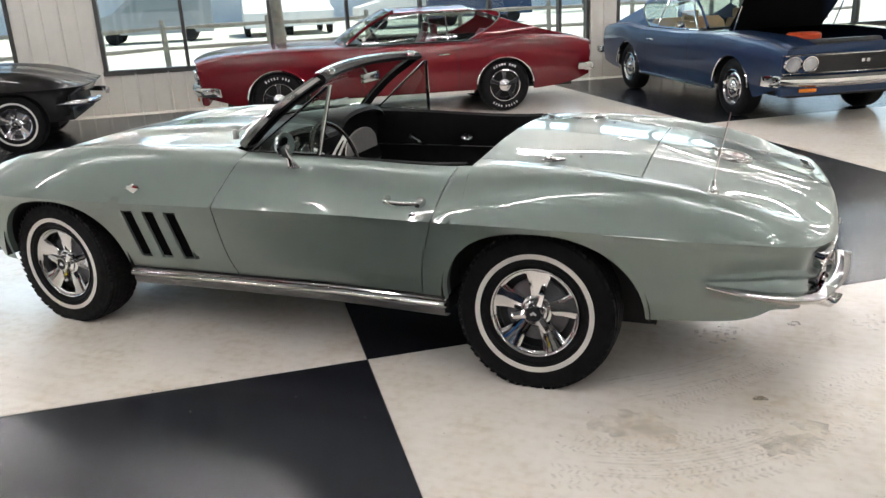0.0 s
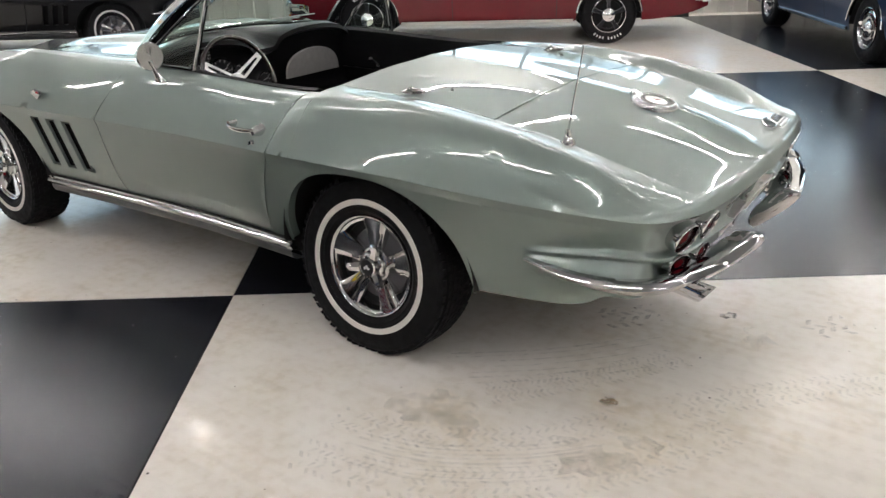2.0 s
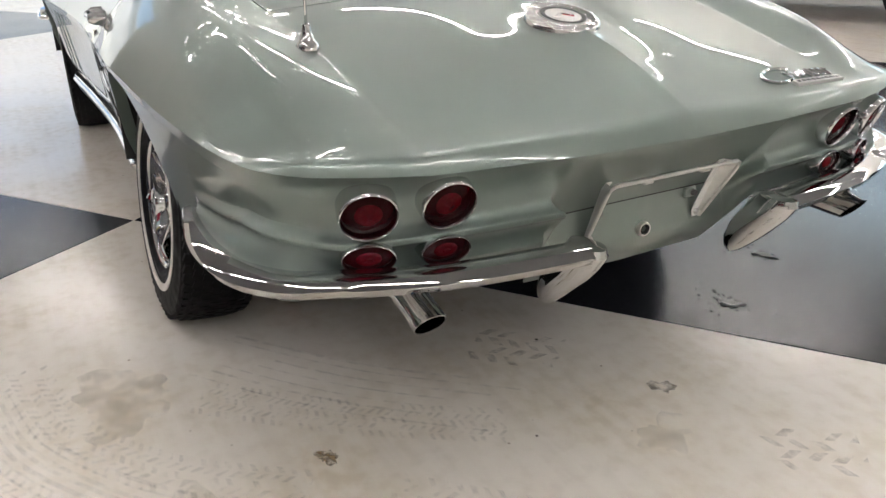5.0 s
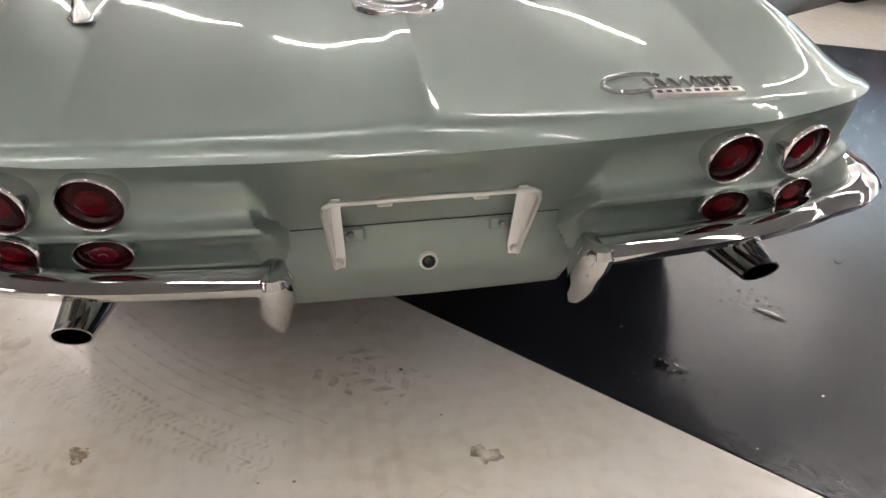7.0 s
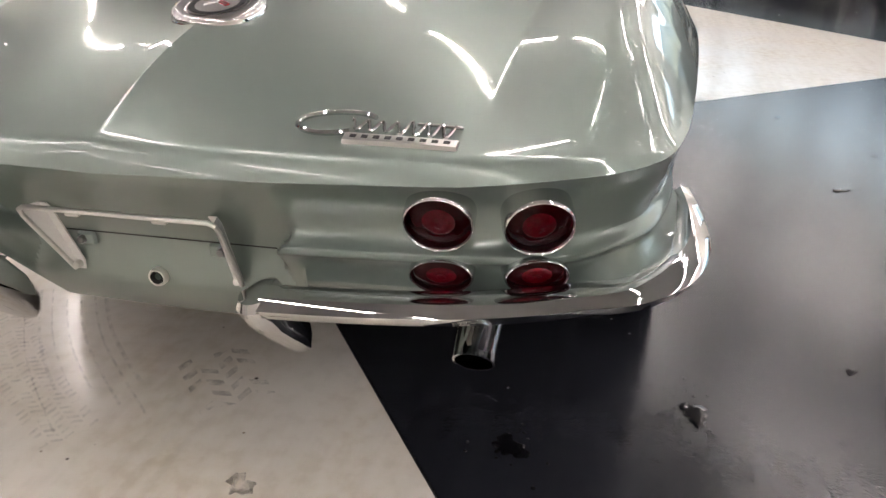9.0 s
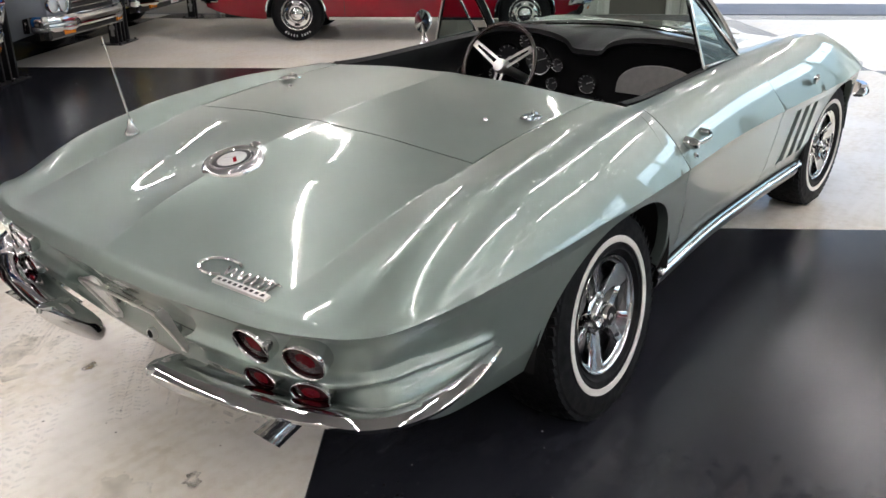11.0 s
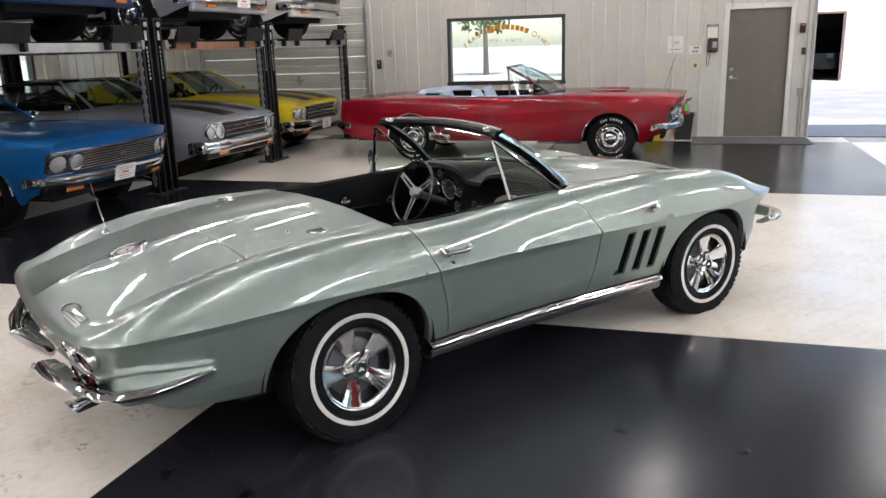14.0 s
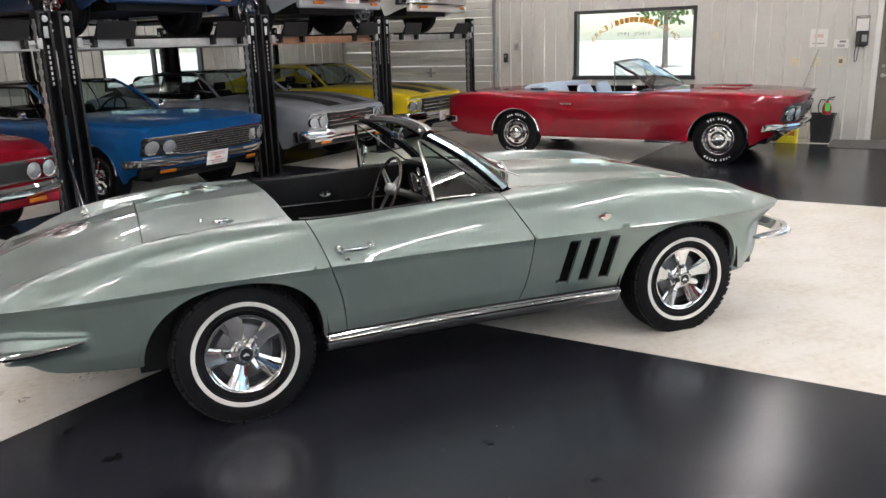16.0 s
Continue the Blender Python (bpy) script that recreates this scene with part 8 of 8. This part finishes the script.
ASPHALT = mat("grey_asphalt", (0.26, 0.26, 0.265), 0.85, vary=0.2, scale=1.2, bump=0.003, bscale=90)
CONCRETE = mat("pale_concrete", (0.40, 0.39, 0.37), 0.8, vary=0.12, scale=1.0, bump=0.002, bscale=60)
SIDING = mat("white_siding", (0.70, 0.69, 0.66), 0.6, vary=0.05, scale=1.0)
BRICKR = mat("red_brown_wall", (0.20, 0.11, 0.08), 0.8, vary=0.2, scale=6)
BARK = mat("grey_bark", (0.20, 0.17, 0.14), 0.9, vary=0.3, scale=10, bump=0.01, bscale=40)
LEAF = mat("green_leaves", (0.09, 0.16, 0.035), 0.6, vary=0.35, scale=3)


def slab(name, lo, hi, material, label, category):
    ob = at_room(link(name, boxes((lo, hi)), material))
    return tagged(ob, label, category, kind="structure")


slab("apron", (U1 + 0.2, -12, -0.06), (U1 + 3.2, 2.5, -0.004), CONCRETE, "pale concrete apron before the open bay", "pavement")
slab("road", (U1 + 3.2, -40, -0.056), (U1 + 13, 40, -0.012), ASPHALT, "grey asphalt drive outside the bay", "road")
slab("lawn", (-40, -60, -0.055), (30, V0 - 2.5, -0.02), GRASSM, "sunlit lawn outside the windows, paled for glare and haze", "ground")


def fence():
    top = empty("rail_fence", ROOM.copy(), "weathered split-rail fence across the lawn", "fence")
    v = V0 - 9.0
    for k in range(-8, 9):
        u = 2.0 + 2.6 * k
        bm = bmesh.new()
        tube(bm, [(u, v, -0.1), (u + 0.02, v, 0.62), (u + 0.03, v, 1.12)], (0.075, 0.07, 0.06), 8)
        part("post", bm, WOOD, top)
        for z in (0.42, 0.92):
            bm = bmesh.new()
            tube(bm, [(u - 0.05, v + 0.02, z + 0.02), (u + 1.3, v, z - 0.03 + 0.02 * (k % 3)), (u + 2.65, v - 0.02, z)], (0.04, 0.055, 0.04), 8)
            part("rail", bm, WOOD, top)


fence()


def tree(u, v, height, seed, crown_z):
    rnd = random.Random(seed)
    top = empty("tree", ROOM @ Matrix.Translation((u, v, -0.1)), "young tree with a pale trunk on the lawn", "tree", "trees outside")
    bm = bmesh.new()
    tube(bm, [(0, 0, 0), (0.03, 0.02, height * 0.3), (-0.02, 0.03, height * 0.6), (0.03, 0, height * 0.9)], (0.17, 0.13, 0.10, 0.03), 10)
    for k in range(9):
        a, z = rnd.uniform(0, 6.28), height * rnd.uniform(0.35, 0.8)
        L = rnd.uniform(0.8, 1.8)
        tube(bm, [(0, 0, z), (L * 0.5 * math.cos(a), L * 0.5 * math.sin(a), z + 0.5), (L * math.cos(a), L * math.sin(a), z + 1.1)], (0.05, 0.03, 0.012), 6)
    part("trunk", bm, BARK, top)
    bm = bmesh.new()
    for k in range(1500):
        a, b = rnd.uniform(0, 6.28), rnd.uniform(-1, 1)
        r = rnd.uniform(0.45, 1.0) ** 0.5 * (1.9 + 0.5 * math.sin(3 * a) * b)
        c = Vector((r * math.cos(a) * (1 - b * b) ** 0.5, r * math.sin(a) * (1 - b * b) ** 0.5, crown_z + r * b * 0.9))
        m = Matrix.Translation(c) @ Euler((rnd.uniform(0, 6), rnd.uniform(0, 6), rnd.uniform(0, 6))).to_matrix().to_4x4()
        s = rnd.uniform(0.07, 0.15)
        bm.faces.new([bm.verts.new(m @ Vector(p)) for p in ((-s, -s * 0.5, 0), (s, -s * 0.5, 0.02), (s * 0.9, s * 0.5, 0), (-s, s * 0.5, 0.03))])
    tagged(part("crown", bm, LEAF, top, "uneven green crown", smooth=False), kind="stuff")


tree(-0.7, V0 - 6.2, 5.0, 3, 4.6)
for k, (u, v) in enumerate(((-9, V0 - 26), (3, V0 - 34), (14, V0 - 30), (-20, V0 - 32), (U1 + 30, 9), (U1 + 27, 3), (4, V1 + 14), (9.5, V1 + 16), (14, V1 + 13))):
    tree(u, v, 6.5, 10 + k, 4.2)


def parked_van(u, v, turn, material, label, L=4.8, H=1.9):
    top = empty("parked_van", ROOM @ pose(u, v, -0.02, 0, 0, turn), label, "van", "parked vehicles")
    bm = bmesh.new()
    sec = [(-L / 2, 0.35), (-L / 2 + 0.02, H - 0.25), (-L / 2 + 0.25, H), (L * 0.12, H), (L * 0.30, H * 0.62), (L / 2 - 0.05, H * 0.50), (L / 2, 0.38)]
    loft(bm, [[(x, y * k, z) for x, z in sec] for y, k in ((-0.95, 1), (-0.9, 1), (0.9, 1), (0.95, 1))])
    for y in (-0.95, 0.95):
        bm.faces.new([bm.verts.new((x, y, z)) for x, z in sec])
    part("body", bm, material, top, smooth=False)
    for y in (-0.958, 0.958):
        bm = bmesh.new()
        bm.faces.new([bm.verts.new((x, y, z)) for x, z in ((-L * 0.40, H * 0.62), (-L * 0.40, H - 0.18), (L * 0.10, H - 0.18), (L * 0.24, H * 0.64))])
        part("side_glass", bm, VANGLASS, top, "side windows paled for haze", smooth=False)
        for x in (-L * 0.3, L * 0.31):
            bm = bmesh.new()
            lathe(bm, [(0.0, 0.02), (0.2, 0.02), (0.33, 0.0), (0.33, -0.2)], "y", 20, m=Matrix.Translation((x, y * 0.98, 0.33)) @ Matrix.Diagonal((1, math.copysign(1, y), 1, 1)))
            part("wheel", bm, RUBBER, top, "dark wheel")


for k, (u, v, turn, mt, lb) in enumerate(((3.4, V0 - 23, 0, P_SILVER, "grey van parked beyond the lawn"), (-1.2, V0 - 24, 90, SIDING, "white van parked beyond the lawn"), (-2.9, V0 - 24, 92, SIDING, "white van parked beyond the lawn"), (-7.5, V0 - 23.5, 0, SIDING, "white car parked beyond the lawn"), (-10.5, V0 - 23, 180, P_NAVY, "blue car parked beyond the lawn"), (U1 + 21.2, -6.72, 180, P_BLACK, "dark car standing inside the far doorway"))):
    parked_van(u, v, turn, mt, lb)


def far_building(u0, u1, v0, v1, h, material, label, doors):
    top = empty("far_building", ROOM.copy(), label, "building")
    part("wall", boxes(((u0, v0, -0.1), (u1, v1, h))), material, top, smooth=False)
    part("roof", boxes(((u0 - 0.4, v0 - 0.4, h), (u1 + 0.4, v1 + 0.4, h + 0.25))), SIDING, top, "pale roof edge", smooth=False)
    for lo, hi, m, lb in doors:
        part("bay_door", boxes((lo, hi)), m, top, lb, smooth=False)


def drive_building():
    """White hall across the drive with one real doorway and faint panel seams."""
    top = empty("far_building", ROOM.copy(), "white metal-clad building across the drive", "building")
    a, b, h = U1 + 18, U1 + 28, 5.0
    for lo, hi in (((a, -34, -0.1), (a + 0.2, -7.28, h)), ((a, -6.17, -0.1), (a + 0.2, -1.0, h)), ((a, -7.28, 2.34), (a + 0.2, -6.17, h)), ((b, -34, -0.1), (b + 0.2, -1.0, h)), ((a + 0.2, -34, -0.1), (b, -33.8, h)), ((a + 0.2, -1.2, -0.1), (b, -1.0, h))):
        part("wall", boxes((lo, hi)), SIDING, top, smooth=False)
    part("roof", boxes(((a - 0.4, -34.4, h), (b + 0.4, -0.6, h + 0.25))), SIDING, top, "pale roof edge", smooth=False)
    for lo, hi in (((a - 0.04, -7.34, 0), (a + 0.1, -7.28, 2.40)), ((a - 0.04, -6.17, 0), (a + 0.1, -6.11, 2.40)), ((a - 0.04, -7.28, 2.34), (a + 0.1, -6.17, 2.40))):
        part("door_frame", boxes((lo, hi)), BRICKR, top, "red-brown door frame", smooth=False)
    part("inner_wall", boxes(((a + 0.6, -9.5, 0), (a + 6.4, -9.4, 3.2)), ((a + 0.6, -4.1, 0), (a + 6.4, -4.0, 3.2)), ((a + 6.3, -9.5, 0), (a + 6.4, -4.0, 3.2)), ((a + 0.3, -9.5, 3.2), (a + 6.4, -4.0, 3.3))), DARKFRAME, top, "dark inner room", smooth=False)
    for v in span(-33, -8, 14):
        part("seam", boxes(((a - 0.012, v - 0.02, 0), (a, v + 0.02, h))), SIDING, top, smooth=False)


drive_building()
# siding paled in its colour for the haze of the showroom glass
far_building(-30, 22, V0 - 44, V0 - 38, 6.0, mat("haze_paled_slate_siding", (0.60, 0.64, 0.68), 0.7, vary=0.08, scale=0.6), "long slate blue building, paled for haze, behind the parked cars", [((-12, V0 - 38.05, 0), (-8, V0 - 37.95, 3.2), SIDING, "white bay door")])


# ---- marks on the floor ----
def dirt(name, colour, amount, scale=40.0, rough=0.5):
    """A thin film of dirt, worn through in patches."""
    m = mat(name, colour, rough, vary=0.15, scale=12)
    n, l = m.node_tree.nodes, m.node_tree.links
    co = n.new("ShaderNodeNewGeometry")
    t = n.new("ShaderNodeTexNoise")
    t.inputs["Scale"].default_value, t.inputs["Detail"].default_value = scale, 8.0
    l.new(co.outputs["Position"], t.inputs["Vector"])
    mr = n.new("ShaderNodeMapRange")
    for k, v in (("From Min", 0.38), ("From Max", 0.66), ("To Min", 0.0), ("To Max", amount)):
        mr.inputs[k].default_value = v
    l.new(t.outputs["Fac"], mr.inputs["Value"])
    tr, mx = n.new("ShaderNodeBsdfTransparent"), n.new("ShaderNodeMixShader")
    l.new(mr.outputs["Result"], mx.inputs[0])
    l.new(tr.outputs[0], mx.inputs[1])
    l.new(n["Principled BSDF"].outputs[0], mx.inputs[2])
    l.new(mx.outputs[0], n["Material Output"].inputs["Surface"])
    return m


TREADDIRT = dirt("tyre_print_dust", (0.46, 0.42, 0.35), 0.17, 30)
BROWNPRINT = dirt("brown_tyre_print", (0.40, 0.32, 0.23), 0.36, 34)
YELLOWSTAIN = dirt("yellow_oil_stain", (0.62, 0.54, 0.36), 0.14, 14)
BROWNSPOT = dirt("brown_drip_spot", (0.42, 0.31, 0.16), 0.7, 60)
WETBLACK = mat("wet_spill", (0.004, 0.004, 0.005), 0.06, 0.0, 0.0, spec=0.4, vary=0.2, scale=30)


def tyre_mark(pts, width, material, label, pitch=0.028, grooves=5, z=0.0014):
    """A printed tread along a curve: slanted bars between lengthwise grooves."""
    rnd = random.Random(len(pts) + int(width * 1000))
    keys_x = [(i, p[0]) for i, p in enumerate(pts)]
    keys_y = [(i, p[1]) for i, p in enumerate(pts)]
    fine = [Vector((curve_at(keys_x, q), curve_at(keys_y, q), 0)) for q in span(0, len(pts) - 1, 200)]
    acc = [0.0]
    for a, b in zip(fine, fine[1:]):
        acc.append(acc[-1] + (b - a).length)

    def at(sd, o):
        sd = max(0.0, min(acc[-1] - 1e-4, sd))
        i = max(q for q in range(len(acc) - 1) if acc[q] <= sd)
        d = (fine[i + 1] - fine[i]).normalized()
        p = fine[i].lerp(fine[i + 1], (sd - acc[i]) / max(1e-6, acc[i + 1] - acc[i]))
        return (p.x - d.y * o, p.y + d.x * o, z)

    bm = bmesh.new()
    w = width / grooves
    for g in range(grooves):
        o0 = -width / 2 + g * w
        sl = 0.5 * pitch * (1 if g % 2 else -1)
        sd = rnd.uniform(0, pitch)
        while sd < acc[-1]:
            if rnd.random() < 0.86:
                k = pitch * rnd.uniform(0.38, 0.52)
                a, b = o0 + w * 0.10, o0 + w * 0.90
                bm.faces.new([bm.verts.new(at(*q)) for q in ((sd, a), (sd + k, a), (sd + k + sl, b), (sd + sl, b))])
            sd += pitch
    ob = link("tyre_mark", bm, material)
    ob.visible_shadow = False
    return tagged(ob, label, "floor mark", kind="stuff")


tyre_mark(((-0.20, 1.42), (-0.50, 1.36), (-0.80, 1.19), (-1.06, 0.92), (-1.22, 0.62)), 0.15, TREADDIRT, "faint dusty tyre tread print on the white floor")
tyre_mark(((-0.16, 1.22), (-0.45, 1.16), (-0.72, 1.00), (-0.93, 0.75)), 0.12, TREADDIRT, "faint dusty tyre tread print on the white floor")
tyre_mark(((-1.02, 0.62), (-1.30, 0.34), (-1.62, 0.06), (-1.95, -0.15)), 0.14, TREADDIRT, "faint dusty tyre tread print on the white floor")
tyre_mark(((-0.50, 0.86), (-0.72, 0.62), (-0.95, 0.30)), 0.13, TREADDIRT, "faint dusty tyre tread print on the white floor", 0.022)
tyre_mark(((-0.60, 0.18), (-0.77, 0.02)), 0.17, BROWNPRINT, "brown tyre tread print on the white floor", 0.05, 4)
tyre_mark(((-1.27, -0.12), (-1.40, -0.28)), 0.15, BROWNPRINT, "brown tyre tread print on the white floor", 0.05, 4)


def smear(pts, width, n, material, label):
    """Long thin skid lines beside one another."""
    rnd = random.Random(n)
    kx, ky = [(i, p[0]) for i, p in enumerate(pts)], [(i, p[1]) for i, p in enumerate(pts)]
    bm = bmesh.new()
    for k in range(n):
        o = width * (k / (n - 1) - 0.5) + rnd.uniform(-0.004, 0.004)
        a, b = rnd.uniform(0, 0.25), rnd.uniform(0.75, 1.0)
        w = rnd.uniform(0.002, 0.006)
        rows = []
        for q in span(a * (len(pts) - 1), b * (len(pts) - 1), 24):
            p = Vector((curve_at(kx, q), curve_at(ky, q), 0))
            d = (Vector((curve_at(kx, q + 0.05), curve_at(ky, q + 0.05), 0)) - Vector((curve_at(kx, q - 0.05), curve_at(ky, q - 0.05), 0))).normalized()
            rows.append([(p.x - d.y * (o + e), p.y + d.x * (o + e), 0.0018) for e in (-w, w)])
        loft(bm, rows)
    ob = link("skid_mark", bm, material)
    ob.visible_shadow = False
    return tagged(ob, label, "floor mark", kind="stuff")


smear(((-0.26, 1.31), (-0.50, 1.26), (-0.78, 1.10), (-1.02, 0.86)), 0.16, 9, TREADDIRT, "thin curved skid lines on the white floor")
smear(((-0.30, 0.80), (-0.62, 0.55), (-0.92, 0.22)), 0.2, 7, TREADDIRT, "thin curved skid lines on the white floor")


def blot(name, x, y, r, material, label, seed, z=0.0022, dome=0.0, kind=""):
    """An irregular spot with a ragged rim; a spill stands a little proud."""
    rnd = random.Random(seed)
    ph = [rnd.uniform(0, 6.28) for _ in range(6)]
    bm = bmesh.new()
    rim = []
    n = 40
    for k in range(n):
        a = 2 * math.pi * k / n
        f = 1 + 0.28 * math.sin(2 * a + ph[0]) + 0.16 * math.sin(3 * a + ph[1]) + 0.13 * math.sin(5 * a + ph[2]) + 0.10 * math.sin(9 * a + ph[3]) + 0.06 * math.sin(14 * a + ph[4])
        rim.append((x + r * f * math.cos(a), y + r * f * math.sin(a)))
    rows = [[(px, py, 0.0005) for px, py in rim], [(x + (px - x) * 0.93, y + (py - y) * 0.93, z + dome) for px, py in rim], [(x + (px - x) * 0.5, y + (py - y) * 0.5, z + dome * 1.3) for px, py in rim]]
    loft(bm, rows, closed=True, caps=True)
    bmesh.ops.recalc_face_normals(bm, faces=bm.faces)
    return tagged(link(name, bm, material, smooth=dome > 0), label, "floor mark", kind=kind)


blot("floor_spot", -0.853, 0.681, 0.022, BROWNSPOT, "small brown drip spot on the white floor", 1)
blot("floor_spot", -1.0, -0.10, 0.026, BROWNPRINT, "small brown drip spot on the white floor", 2)
blot("floor_spot", -0.93, 0.98, 0.10, YELLOWSTAIN, "faint yellow stain on the white floor", 3)
blot("floor_spot", -0.42, 1.02, 0.12, YELLOWSTAIN, "faint yellow stain on the white floor", 8)
blot("floor_spot", -1.03, 0.84, 0.05, YELLOWSTAIN, "brownish stain on the white floor", 4)
blot("floor_spot", -1.14, 0.02, 0.06, YELLOWSTAIN, "brownish stain on the white floor", 5)


def spill(x, y, seed):
    rnd = random.Random(seed)
    ob = blot("liquid_spill", x, y, 0.032, WETBLACK, "small wet splash on the black floor", seed, 0.001, 0.0012)
    for k in range(22):
        a, d = rnd.uniform(0, 6.28), abs(rnd.gauss(0.03, 0.035)) + 0.025
        r = rnd.uniform(0.0012, 0.0055)
        bm = bmesh.new()
        lathe(bm, [(0.0, 0.0018), (r * 0.7, 0.0014), (r, 0.0003)], "z", 8, m=Matrix.Translation((x + d * math.cos(a) * 1.3, y + d * math.sin(a), 0.0006)))
        part("droplet", bm, WETBLACK, ob)


spill(-0.59, -0.93, 21)
spill(-0.78, -0.57, 22)
for k, (x, y) in enumerate(((-0.35, -1.28), (0.12, -1.62), (0.9, -1.5), (1.35, -1.72), (1.9, -1.42), (1.15, -1.95))):
    blot("floor_spot", x, y, 0.012 + 0.006 * (k % 3), WETBLACK, "small dark drip on the black floor", 40 + k, 0.0012, 0.0008)
